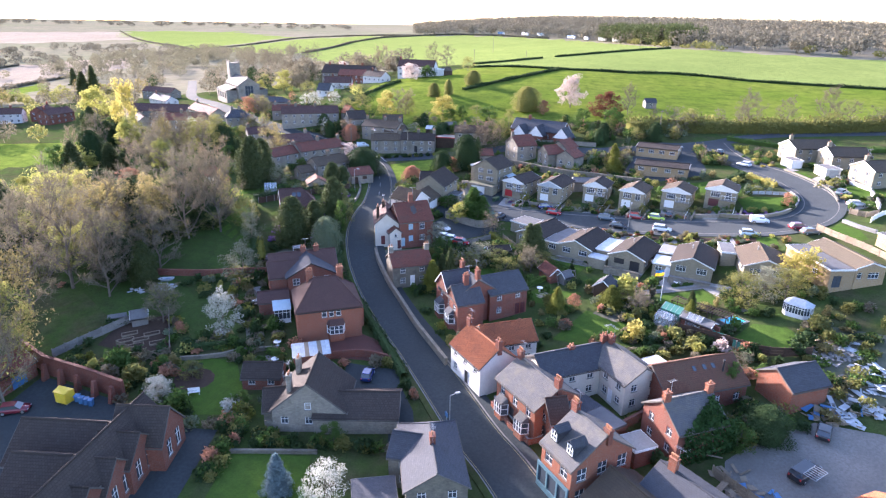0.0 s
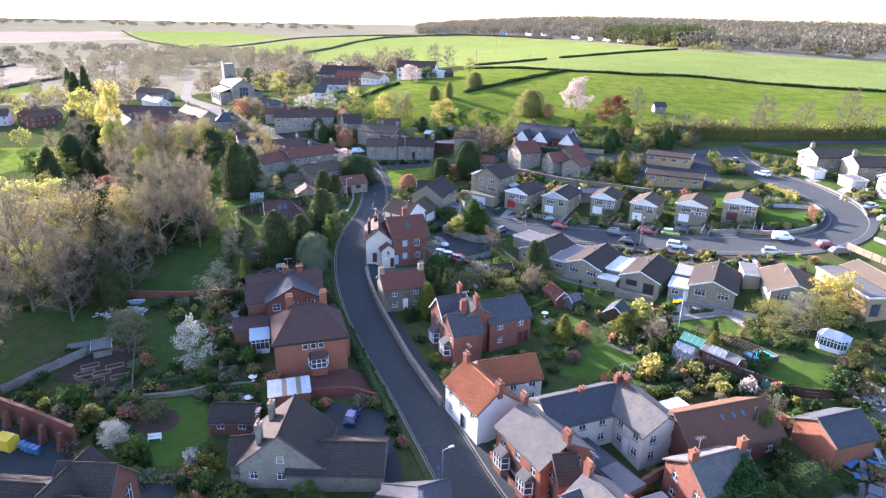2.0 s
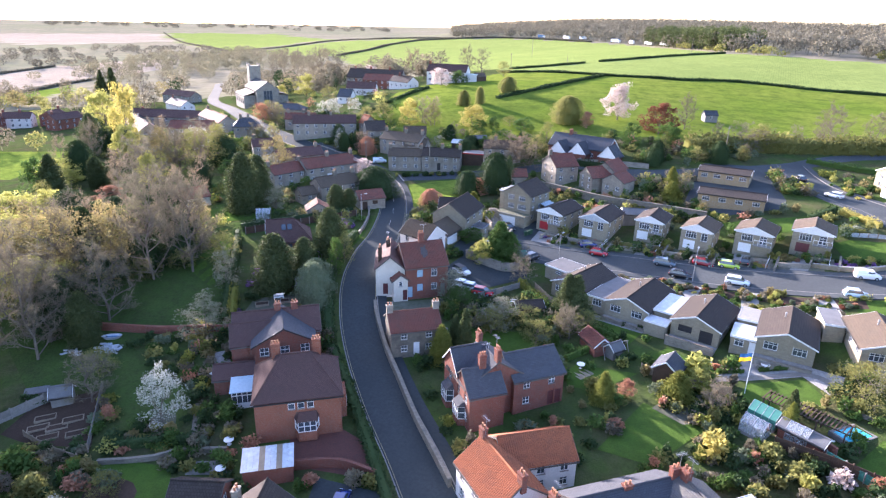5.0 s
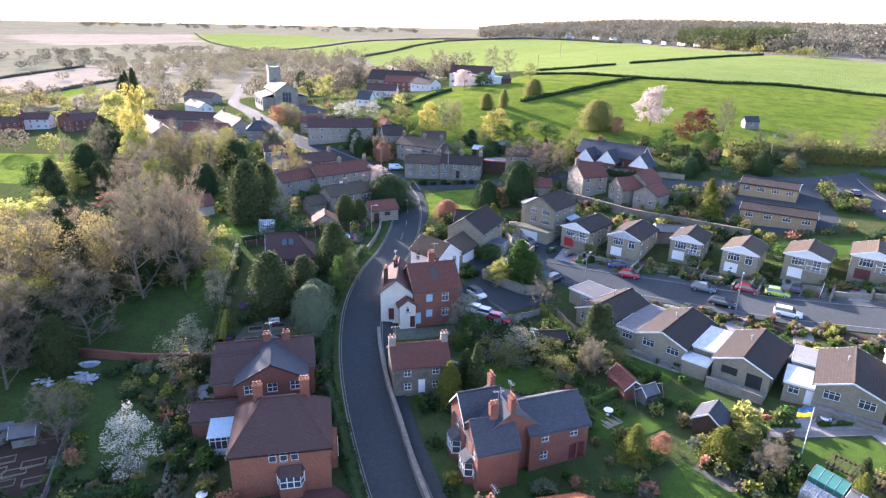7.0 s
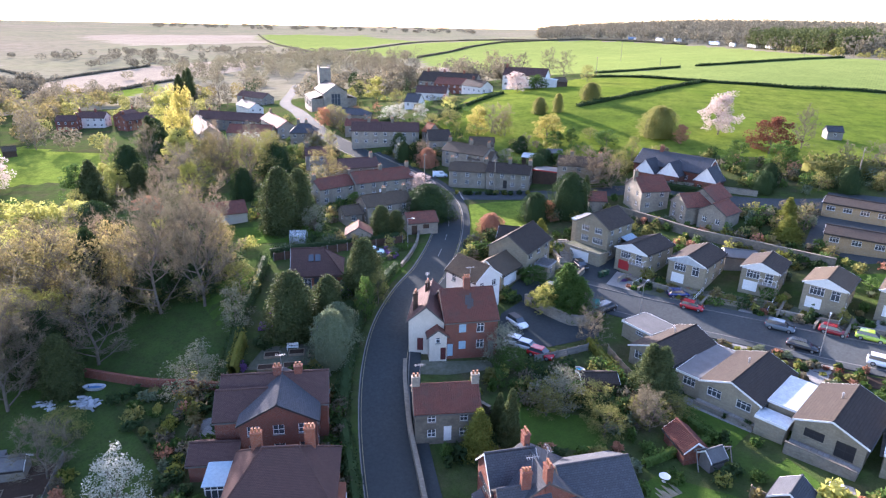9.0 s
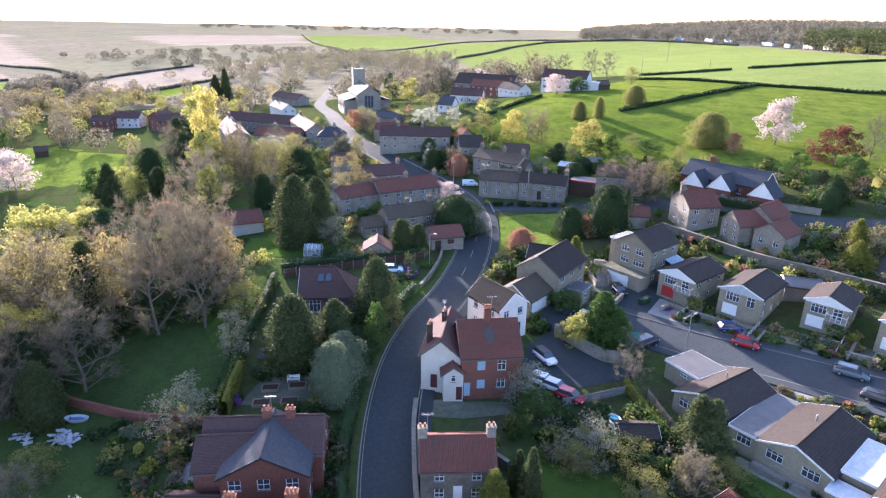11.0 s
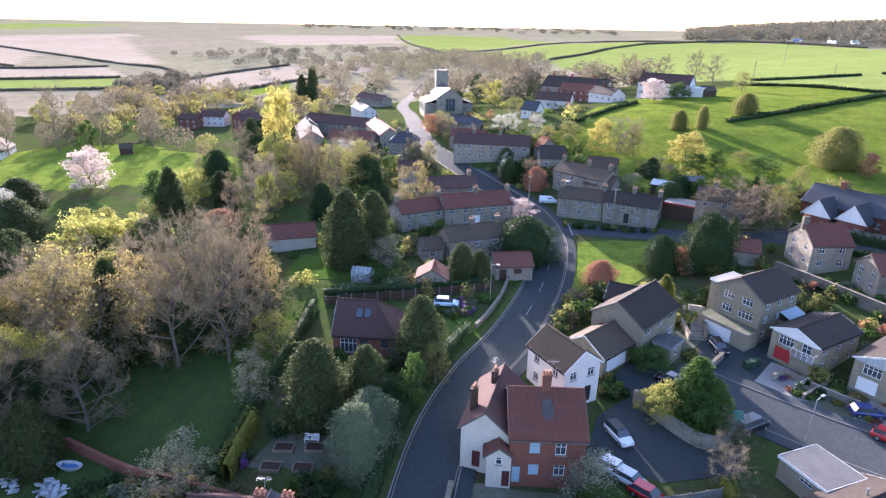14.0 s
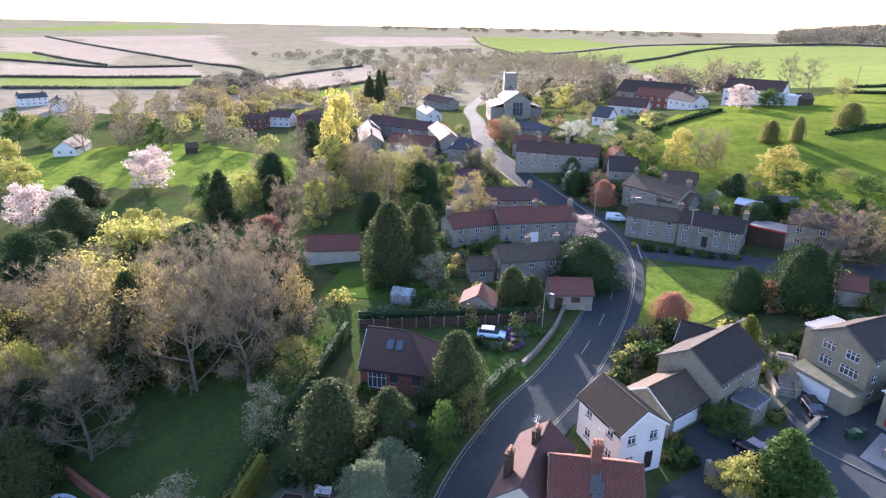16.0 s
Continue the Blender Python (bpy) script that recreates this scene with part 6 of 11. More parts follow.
bungalow("stone bungalow with a dark tiled roof", 11, 128.7, 54, 10.2, 6.6, 2.5, 3.9)
bungalow("stone bungalow with a dark roof and white windows", 19.9, 122.9, 59.4, 11, 7.2, 2.5, 3.9)
# black panels stand for the dark glazing of door and window
bungalow("stone bungalow with a dark brown roof", 28.9, 116.9, 61.3, 10.4, 7, 2.5, 3.9, doors=(("w", 0.74, 1.9, 1.95, "black", "patio_door"), ("w", 0.3, 2.0, 1.1, "black", "window_screen", 0.9)))
bungalow("stone bungalow with a tan tiled roof", 39, 111.8, 68.1, 10.3, 7.2, 2.5, 3.9, roof="tile_dark")
bungalow("stone bungalow with a weathered tan roof", 49.8, 108.7, 79.4, 9.9, 7.4, 2.5, 3.9, roof="tile_brown")
house("buff brick bungalow with a low tan roof", 62.9, 106.6, 100, 12.4, 5.2, 2.9, 3.8, wall="brick_buff", roof="tile_tan", gables=(0, 1), sides=(1, 0), name="bungalow", category="bungalow", win=(1.4, 1.1),
      doors=(("w", 0.14, 0.8, 1.1, "glass", "picture_window", 1.0), ("w", 0.62, 1.9, 1.1, "glass", "picture_window", 1.0)))
flat_block("flat-roofed buff brick wing of the bungalow", 58.1, 105.7, 100, 12.3, 4.3, 3.2, "brick_buff", roof="felt", windows=(("n", 0.7, 1.6, 1.1, 1.2),), doors=(("w", 0.32, 1.5, 2.1, "glass", "patio_door"),), sink=-0.2)
flat_block("small brick garage with a dark flat roof", 74.6, 113.2, 100, 5.2, 3.2, 2.4, "brick_buff", roof="felt", category="garage", name="garage", fascia="sheet")
flat_block("white rendered garage storey below a split-level house", 84.0, 161.0, 94, 5.4, 3.6, 2.1, "render", roof="felt", category="garage", name="garage_block", doors=(("w", 0.55, 2.3, 1.9, "sheet", "garage_door"),), group="white garage blocks on the estate")
flat_block("white rendered garage storey below a split-level house", 79.2, 170.4, 98, 5.0, 3.0, 2.0, "render", roof="felt", category="garage", name="garage_block", doors=(("w", 0.5, 2.3, 1.9, "white", "garage_door"),), group="white garage blocks on the estate")
house("tall pale stone house above a white double garage", -1, 163.7, 59.7, 8.2, 7.2, 6.2, 8.4, wall="stone_pale", roof="tile_dark", gables=(0, 1), storeys=3, doors=(("w", 0.3, 1.6, 1.15, "glass", "picture_window", 2.75), ("w", 0.7, 2.2, 1.2, "glass", "picture_window", 2.7), ("w", 0.3, 1.6, 1.1, "glass", "picture_window", 4.75), ("w", 0.7, 1.6, 1.1, "glass", "picture_window", 4.75)), fascia="verge")
split_house("split-level stone house with a white gable and red garage door", 6.8, 158.5, 58.9, 9.2, 6.2, 4, 5.2, garage="red_paint", roof="tile_dark", panel="white")
split_house("split-level stone house with a white gable and white garage door", 15.6, 155.4, 64.3, 9.5, 6.2, 4, 5.2, garage="white", roof="tile_dark", panel="sheet", rail=False)
split_house("split-level stone house with a white gable and white garage door", 26, 153.4, 67.6, 7.3, 5.6, 4, 5.1, garage="white", roof="tile_dark", panel="white")
split_house("split-level stone house with a white gable and white garage door", 34.4, 148.4, 64.2, 7.4, 5.8, 4, 5.1, garage="white", roof="tile_brown", panel="white", rail=False)
split_house("split-level stone house with a white gable and white garage door", 43.9, 145.7, 64.8, 7.2, 6.4, 4, 5.1, garage="white", roof="tile_brown", panel="white")
split_house("split-level stone house with a white gable and dark red garage door", 53.3, 144.2, 66.5, 7.1, 6.5, 4, 5.1, garage="maroon", roof="tile_brown", panel="white")

# ---- trees ----
tree("lime", -132.0, 143.0, 6.0, 6.5)
tree("lime", -127.2, 145.9, 6.0, 6.5)
tree("cherry", -181.4, 176.5, 9.0, 11.0)
tree("white_blossom", -156.8, 140.0, 9.0, 9.0)
tree("lime", -124.9, 169.0, 7.0, 8.0)
tree("cypress", -117.0, 172.1, 6.0, 2.0)
tree("lime", -174.5, 249.2, 17.0, 17.0)
tree("evergreen", -162.8, 226.2, 10.0, 10.0)
tree("olive", -105.3, 198.6, 9.0, 11.0)
tree("white_blossom", -107.4, 206.0, 9.0, 9.0)
tree("evergreen", -86.8, 170.3, 8.0, 6.0)
tree("green", -85.4, 182.3, 5.0, 6.0)
tree("bare_pink", -117.5, 178.3, 9.0, 9.0)
tree("bare", -107.0, 175.6, 9.0, 9.0)
tree("gold_leaf", -44.5, 233.6, 9.4, 8.2)
tree("bare", -40.4, 235.5, 9.0, 9.0)
tree("olive", -55.8, 241.8, 6.0, 9.0)
tree("olive", -60.8, 237.6, 6.0, 7.0)
tree("white_blossom", -70.5, 253.9, 5.0, 6.0)
tree("white_blossom", -81.4, 250.7, 6.0, 7.0)
tree("white_blossom", -151.2, 490.0, 7.0, 10.0)
tree("olive", -142.0, 358.5, 10.0, 10.0)
tree("lime", -129.9, 323.0, 8.0, 7.0)
tree("bare_pink", -54.5, 210.7, 6.0, 7.0)
tree("bare", -371.7, 522.1, 14.0, 14.0)
tree("conifer", -325.4, 442.3, 13.0, 7.0)
tree("bare", -312.9, 544.6, 14.0, 12.0)
tree("bare", -275.6, 443.6, 12.0, 14.0)
tree("bare", -109.7, 534.7, 10.0, 14.0)
tree("bare", -227.8, 551.2, 16.0, 15.0)
tree("bare", -228.4, 611.7, 15.0, 15.0)
tree("bare", -314.8, 678.0, 14.0, 14.0)
tree("bare", -182.7, 562.1, 12.0, 12.0)
tree("evergreen", -81.8, 183.9, 5.0, 6.0)
tree("thuja", -41.2, 115.3, 10.2, 7.6)
tree("thuja", -38.0, 120.2, 7.6, 5.4)
tree("thuja", -36.4, 129.6, 9.6, 6.4)
tree("silver", -34.2, 115.8, 6.4, 6.1)
tree("pale_bud", -49.6, 113.7, 7.2, 5.8)
tree("pale_bud", -46.3, 100.9, 6.6, 8.6)
tree("cypress", -116.3, 168.5, 9.2, 4.2)
tree("cypress", -111.5, 167.5, 6.7, 2.6)
tree("cherry", -158.4, 133.5, 10.3, 12.0)
tree("cherry", -165.5, 165.7, 12.0, 12.9)
tree("lime", -131.9, 173.0, 8.1, 11.5)
tree("gold_leaf", -134.0, 207.0, 24.0, 9.5, "tall upright tree in golden yellow spring leaf")
tree("conifer", -152.3, 213.0, 13.0, 10.6)
tree("olive", -96.0, 186.4, 13.1, 16.1)
tree("thuja", -64.1, 150.0, 13.6, 8.4)
tree("thuja", -64.6, 158.3, 11.5, 7.0)
tree("bare", -104.3, 170.8, 13.8, 11.5)
tree("bare_pink", -113.3, 194.9, 10.8, 13.4)
tree("bare", -112.8, 213.0, 9.6, 12.9)
tree("evergreen", -39.3, 170.6, 8.1, 12.0)
tree("cherry", -48.0, 188.7, 5.4, 8.0)
tree("cypress", -43.6, 153.7, 6.7, 3.7)
tree("cypress", -41.3, 155.9, 5.5, 3.0)
tree("rust", -105.9, 248.7, 7.5, 7.6)
tree("rust_bush", -24.1, 166.8, 4.6, 5.8)
tree("evergreen", -16.6, 177.8, 6.7, 6.8)
tree("evergreen", -9.6, 181.5, 10.2, 9.6)
tree("gold_conifer", -13.3, 164.1, 5.5, 4.6)
tree("gold_leaf", -22.2, 231.0, 7.8, 11.0)
tree("bare_pink", -36.7, 233.3, 9.6, 8.3)
tree("round_olive", -28.5, 255.1, 5.5, 5.2)
tree("round_olive", -22.7, 257.0, 6.3, 3.7)
tree("round_olive", -13.6, 275.9, 6.2, 7.8)
tree("cherry", -45.1, 301.1, 8.2, 11.0)
tree("green", -38.1, 308.1, 6.3, 10.4)
tree("cherry", -91.9, 352.9, 11.2, 12.8)
tree("white_blossom", -77.6, 250.3, 6.6, 7.0)
tree("lime", -118.6, 326.3, 11.8, 13.6)
tree("olive", -91.6, 285.5, 6.8, 9.9)
tree("bare", -129.2, 374.1, 24.2, 16.9)
tree("bare", -116.8, 368.6, 22.5, 16.3)
tree("bare", -202.2, 474.0, 20.6, 19.6)
tree("bare", -174.8, 451.9, 22.5, 18.1)
tree("bare_pink", -85.0, 420.4, 17.2, 17.4)
tree("bare", -37.3, 398.0, 13.6, 13.7)
tree("bare", -49.4, 420.7, 15.5, 13.6)
tree("olive", -20.5, 342.6, 8.1, 9.0)
tree("bare", -73.8, 471.8, 12.3, 16.0)
tree("bare", -240.9, 182.2, 22.2, 11.4)
tree("bare", -228.2, 192.9, 24.2, 12.5)
tree("bare", -223.3, 206.3, 19.9, 10.8)
tree("bare", -205.6, 214.0, 19.0, 10.6)
tree("green", -222.5, 200.2, 11.5, 9.5)
tree("conifer", -243.5, 338.2, 17.5, 10.8)
tree("conifer", -238.7, 340.8, 20.8, 9.5)
tree("bare", -228.6, 352.5, 18.6, 16.1)
tree("green", -269.6, 183.4, 12.1, 13.4)
tree("green", -289.4, 177.7, 13.5, 13.8)
tree("lime", -206.3, 145.9, 14.0, 11.5)
tree("lime", -192.9, 143.8, 10.2, 12.5)
tree("conifer", -6.6, 187.6, 7.5, 3.5)
tree("bare_pink", -6.5, 197.8, 8.0, 7.6)
tree("bare_pink", -1.5, 198.1, 6.8, 5.5)
tree("olive", -9.6, 231.4, 3.6, 6.2)
tree("green", -4.6, 225.8, 5.0, 7.6)
tree("green", -19.2, 225.9, 4.9, 6.0)
tree("green", -32.9, 122.1, 8.0, 3.4)
tree("evergreen", -35.2, 121.3, 3.4, 3.4)
tree("cherry", 25.5, 237.9, 12.0, 12.0)
tree("round_olive", 9.2, 233.5, 8.9, 11.1)
tree("copper", 36.7, 223.1, 10.2, 12.5)
tree("rust", 15.1, 227.6, 5.5, 5.4)
tree("bare", 45.8, 230.9, 11.1, 8.3)
tree("bare", 84.7, 221.2, 12.6, 12.9)
tree("bare", 99.5, 225.8, 10.3, 9.9)
tree("bare", 114.7, 229.5, 13.4, 12.0)
tree("bare", 126.5, 237.1, 7.0, 10.3)
tree("bare", 57.1, 209.4, 8.3, 9.4)
tree("white_blossom", -42.4, 83.3, 8.0, 6.8)
tree("white_blossom", -43.6, 66.4, 4.5, 3.6)
tree("white_blossom", -15.8, 51.4, 6.2, 6.2)
tree("spruce", -22.0, 52.7, 5.4, 3.4)
tree("gold_conifer", -10.4, 103.0, 5.9, 4.3)
tree("conifer", -7.3, 105.1, 7.7, 3.2)
tree("conifer", 7.9, 119.8, 7.4, 5.5)
tree("bare", 7.2, 114.3, 5.0, 4.1)
tree("conifer", 33.6, 93.6, 5.4, 2.6)
tree("olive", 42.6, 97.0, 6.6, 8.4)
tree("pale_bud", 46.6, 98.2, 6.4, 6.6)
tree("olive", 50.2, 98.0, 6.0, 7.0)
tree("gold_leaf", 53.6, 102.4, 7.4, 8.6)
tree("cedar", -4.9, 138.0, 8.2, 7.6)
tree("cedar", -2.8, 137.0, 6.6, 6.2)
tree("green", -3.8, 135.8, 4.6, 5.4)
tree("rust", -13.6, 180.0, 4.2, 4.4)
tree("silver", -33.2, 111.6, 8.0, 6.0)
tree("bare", -0.3, 133.9, 5.5, 4.7)
tree("olive", -54.4, 121.9, 6.5, 7.5)
tree("olive", -66.6, 68.0, 18.5, 9.8)
tree("olive", -42.1, 72.1, 3.0, 4.2)
tree("olive", -56.4, 90.2, 4.3, 6.0)
tree("bare_pink", -6.2, 198.1, 9.7, 16.7)
tree("gold_conifer", 21.7, 98.5, 4.3, 5.0)
tree("rust", 15.4, 98.6, 2.7, 3.0)
tree("olive", 10.7, 115.9, 3.1, 6.9)
tree("olive", 1.5, 114.9, 3.7, 6.9)
tree("olive", -4.0, 111.5, 4.2, 5.6)
tree("bare", 25.5, 95.4, 5.3, 4.2)
tree("green", -32.3, 67.0, 2.7, 3.1)
tree("white_blossom", -33.1, 65.1, 1.8, 2.6)
tree("green", -17.8, 60.8, 3.8, 3.6)
tree("green", 32.0, 64.4, 3.6, 5.0)
tree("evergreen", 36.0, 66.6, 4.2, 6.4)
tree("green", 34.2, 74.4, 5.3, 3.9)
tree("bare", 7.1, 113.6, 4.7, 3.7)
tree("lime", 24.9, 101.0, 2.9, 4.2)
tree("gold_conifer", 12.3, 97.2, 4.7, 3.6)
tree("conifer", -9.0, 106.9, 5.4, 2.6)
tree("green", -11.5, 145.6, 3.3, 6.3)
tree("olive", -33.0, 127.2, 6.0, 4.7)
tree("green", -8.2, 136.6, 4.3, 4.2)
tree("bare", -0.2, 128.5, 5.8, 5.4)
tree("green", -10.2, 118.6, 3.6, 5.4)
tree("green", -10.8, 114.6, 2.9, 3.0)

# the bare wood and the park trees
tree("bare_pink", -63.6, 126.2, 16.9, 11.3)
tree("ochre", -63.2, 129.7, 10.4, 6.2)
tree("bare", -58.5, 118.3, 18.6, 13.4)
tree("bare", -63.9, 114.9, 19.2, 12.9)
tree("ochre", -72.9, 117.0, 13.9, 9.6)
tree("bare", -67.2, 120.0, 18.4, 12.4)
tree("bare_pink", -79.0, 120.2, 13.5, 9.5)
tree("bare", -65.2, 123.3, 17.2, 9.6)
tree("evergreen", -74.9, 113.8, 13.8, 5.1)
tree("ochre", -77.8, 110.9, 15.0, 13.0)
tree("ochre", -87.4, 109.4, 12.5, 8.4)
tree("bare", -92.8, 106.5, 12.8, 12.4)
tree("birch", -76.9, 101.8, 10.7, 6.6)
tree("birch", -74.6, 102.4, 10.9, 5.9)
tree("birch", -73.7, 105.5, 8.6, 8.0)
tree("lime", -81.2, 100.1, 10.0, 6.0)
tree("evergreen", -70.1, 99.7, 8.6, 9.1)
tree("bare", -68.7, 96.0, 9.8, 9.8)
tree("olive", -74.6, 109.3, 7.1, 7.7)
tree("evergreen", -73.2, 110.0, 6.4, 7.6)
tree("olive", -78.1, 106.1, 4.8, 8.3)
tree("lime", -104.2, 128.1, 12.5, 13.8)
tree("lime", -104.5, 138.0, 9.9, 13.7)
tree("lime", -103.6, 132.5, 10.5, 11.1)
tree("ochre", -102.4, 125.2, 11.1, 11.4)
tree("rust", -102.9, 156.2, 4.9, 8.2)
tree("conifer", -119.9, 157.3, 12.7, 9.4)
tree("thuja", -166.2, 147.9, 7.9, 11.6)
tree("thuja", -142.7, 135.1, 9.0, 11.1)
tree("thuja", -119.0, 122.9, 9.5, 9.4)
tree("evergreen", -90.9, 141.3, 6.4, 9.0)
tree("bare", -99.2, 166.2, 13.6, 13.4)
tree("lime", -91.8, 117.0, 11.9, 11.8)
tree("bare", -69.7, 98.6, 12.1, 13.4)
tree("bare", -63.5, 102.2, 13.1, 12.1)
tree("thuja", -63.1, 96.4, 8.6, 5.0)
tree("bare", -53.6, 85.1, 7.6, 8.4)
tree("bare", -67.5, 91.9, 17.4, 11.7)
tree("ochre", -83.0, 111.9, 15.5, 13.9)
tree("bare", -76.2, 94.3, 23.4, 17.8)
tree("bare", -76.9, 84.9, 22.9, 18.4)
tree("ochre", -71.3, 72.8, 20.1, 13.8)
tree("bare", -64.5, 63.2, 20.2, 11.6)
tree("bare", -75.0, 107.8, 17.7, 15.0)
tree("ochre", -72.2, 110.3, 15.6, 14.1)

# dense understorey, added to block low sun from the park lawn
tree("evergreen", -68.5, 119.5, 6.0, 8.0)
tree("evergreen", -63.0, 121.8, 5.0, 7.0)
tree("evergreen", -73.0, 114.6, 5.5, 8.0)
tree("olive", -60.6, 119.2, 4.2, 6.0)
tree("olive", -66.4, 115.4, 4.0, 7.0)

# ---- single houses with their own shapes ----


def bay(ob, x, y, yaw, w, d, z0, z1, wall="brick", roof="slate", sash=True):
    """A bay window under its house: three glazed sides, a plinth and a lean-to roof; x, y: the middle of its back, outwards along local -y."""
    holder = pose(x, y, 0, 0, 0, yaw)
    ring = [(-w / 2, 0), (-w / 2 + 0.35, -d), (w / 2 - 0.35, -d), (w / 2, 0)]
    bm = bmesh.new()
    prism(bm, ring, z0 - 0.6, z0 + 0.7)
    bm.transform(holder)
    b = part("bay_window", bm, wall, ob)
    bm = bmesh.new()
    prism(bm, [(px * 0.97, py * 0.96 - 0.01) for px, py in ring], z0 + 0.7, z1 - 0.08)
    bm.transform(holder)
    part("pane", bm, "glass", b)
    bm = bmesh.new()
    for (ax, ay), (bx, by) in zip(ring, ring[1:]):
        n = 3 if abs(by - ay) < 0.01 else 1
        for i in range(n + 1):
            px, py = ax + (bx - ax) * i / n, ay + (by - ay) * i / n
            slab(bm, px - 0.05, px + 0.05, py - 0.05, py + 0.05, z0 + 0.7, z1)
    for z in (z0 + 0.7, (z0 + 0.7 + z1) / 2, z1 - 0.1):
        prism(bm, [(px * 1.01, py * 1.02) for px, py in ring], z, z + 0.08)
    bm.transform(holder)
    part("window_frame", bm, "white", b)
    bm = bmesh.new()
    lo = [bm.verts.new((px * 1.08, py * 1.12 - 0.02, z1)) for px, py in ring]
    hi = [bm.verts.new((px * 0.85, -0.02 if py == 0 else py * 0.12, z1 + 0.75)) for px, py in ring]
    for i in range(3):
        bm.faces.new((lo[i], lo[i + 1], hi[i + 1], hi[i]))
    bm.faces.new(hi)
    bm.faces.new(lo[::-1])
    bm.transform(holder)
    part("bay_roof", bm, roof, b)


hip_house = house("red brick house with a broad hipped plum tile roof", -26.3, 88.1, 23, 10.2, 8.6, 5.2, 8.8, wall="brick_orange", roof="tile_plum", hips=(3.4, 3.4), sides=(0, 1), gables=(1, 1), style="sash",
                  doors=(("s", 0.42, 0.8, 1.1, "glass", "stair_window", 3.7), ("s", 0.53, 0.8, 1.1, "glass", "stair_window", 3.7), ("s", 0.64, 0.8, 1.1, "glass", "stair_window", 3.7)))
for fx_, fy_ in ((-2.4, 1.2), (2.6, 1.6)):
    chimney(hip_house, fx_, fy_, 6.6, 9.7, 1.0, 0.6, 3, "brick_orange")
bay(hip_house, 0.9, -4.3, 0, 2.8, 1.0, 0.3, 2.5, "brick_orange", "tile_plum")
bm = bmesh.new()
slab(bm, 5.1, 5.9, -1.6, 1.4, -0.5, 3.2)
side_bay = part("side_bay", bm, "brick_orange", hip_house)
bm = bmesh.new()
slab(bm, 5.92, 5.97, -1.0, 0.8, 1.0, 2.4)
part("window_frame", bm, "white", side_bay)

conservatory_s = thing("conservatory", "small white glazed porch with a pale blue roof", "conservatory", -34.4, 89.0, None, 23)
bm = bmesh.new()
slab(bm, -1.3, 1.3, -1.5, 1.5, -0.4, 0.5)
part("base", bm, "white", conservatory_s)
for k in range(4):
    bm = lattice([(i * 0.64, i * 0.64 + 0.07) for i in range(5)], [(0, 0.07), (1.2, 1.27), (1.75, 1.85)], 0.06)
    bm.transform(pose(0, 0, 0.5, 0, 0, 90 * k) @ pose(-1.3, -1.5 if k % 2 == 0 else -1.3, 0))
    part("window_frame", bm, "white", conservatory_s)
bm = bmesh.new()
slab(bm, -1.22, 1.22, -1.24, 1.24, 0.5, 2.34)
part("glazing", bm, "glass", conservatory_s)
bm = bmesh.new()
sheet(bm, [(-1.5, -1.7, 2.35), (1.5, -1.7, 2.35), (1.5, 1.6, 2.75), (-1.5, 1.6, 2.75)], 0.08)
part("roof", bm, "pale_blue", conservatory_s)

hip_bungalow = house("brick bungalow with a steep half-hipped brown roof", -45.2, 130.6, 25, 8.0, 7.2, 2.6, 5.8, wall="brick", roof="tile_plum", hips=(0, 3.0), category="bungalow", name="bungalow", style="black", doors=(("s", 0.25, 2.2, 2.0, "glass", "patio_door"),))
for u in (-0.9, 0.2):
    bm = bmesh.new()
    zc, yc = 4.6, -1.55
    sl = (5.8 - 2.6) / 3.6
    for dy, dz, thick in ((0, 0, 0),):
        q = [(u - 0.4, yc - 0.45, zc - 0.45 * sl + 0.16), (u + 0.4, yc - 0.45, zc - 0.45 * sl + 0.16), (u + 0.4, yc + 0.45, zc + 0.45 * sl + 0.16), (u - 0.4, yc + 0.45, zc + 0.45 * sl + 0.16)]
        sheet(bm, [(a, b, c + 0.02) for a, b, c in q], 0.1)
    part("roof_window", bm, "glass", hip_bungalow)

# lean-to shed with a pale sheet roof
lean = thing("garden_shed", "long low shed with a pale blue corrugated roof", "shed", -25.9, 78.0, None, 22)
bm = bmesh.new()
slab(bm, -2.7, 2.7, -1.6, 1.6, -0.5, 2.1)
part("wall", bm, "brick", lean)
for k in range(9):
    bm = bmesh.new()
    x0 = -2.85 + k * 0.634
    sheet(bm, [(x0, -1.8, 2.15), (x0 + 0.62, -1.8, 2.15), (x0 + 0.62, 1.8, 2.6), (x0, 1.8, 2.6)], 0.05)
    part("roof_panel", bm, "fence" if k in (3, 6) else "sheet", lean)

# flat-roofed parts beside the bungalows
flat_block("pale flat-roofed garage block with white fascia", 7.7, 133.4, 50, 5.0, 5.2, 2.5, "stone_pale", "felt", "garage", "garage", windows=(("w", 0.6, 1.4, 0.6, 1.5),))
flat_block("flat-roofed stone wing of a bungalow", 15.4, 125.5, 59.4, 10.4, 3.4, 2.45, "stone_pale", "felt", "house wing", windows=(("w", 0.5, 1.6, 1.1, 0.95),))
flat_block("flat white-roofed garage beside a bungalow", 24.6, 120.2, 61, 7.6, 3.2, 2.4, "stone_pale", "sheet", "garage", doors=(("e", 0.5, 2.5, 2.0, "white", "garage_door"),))
flat_block("low glazed porch with a white roof", 21.6, 115.2, 61, 2.2, 3.2, 2.2, "stone_pale", "sheet", "porch")
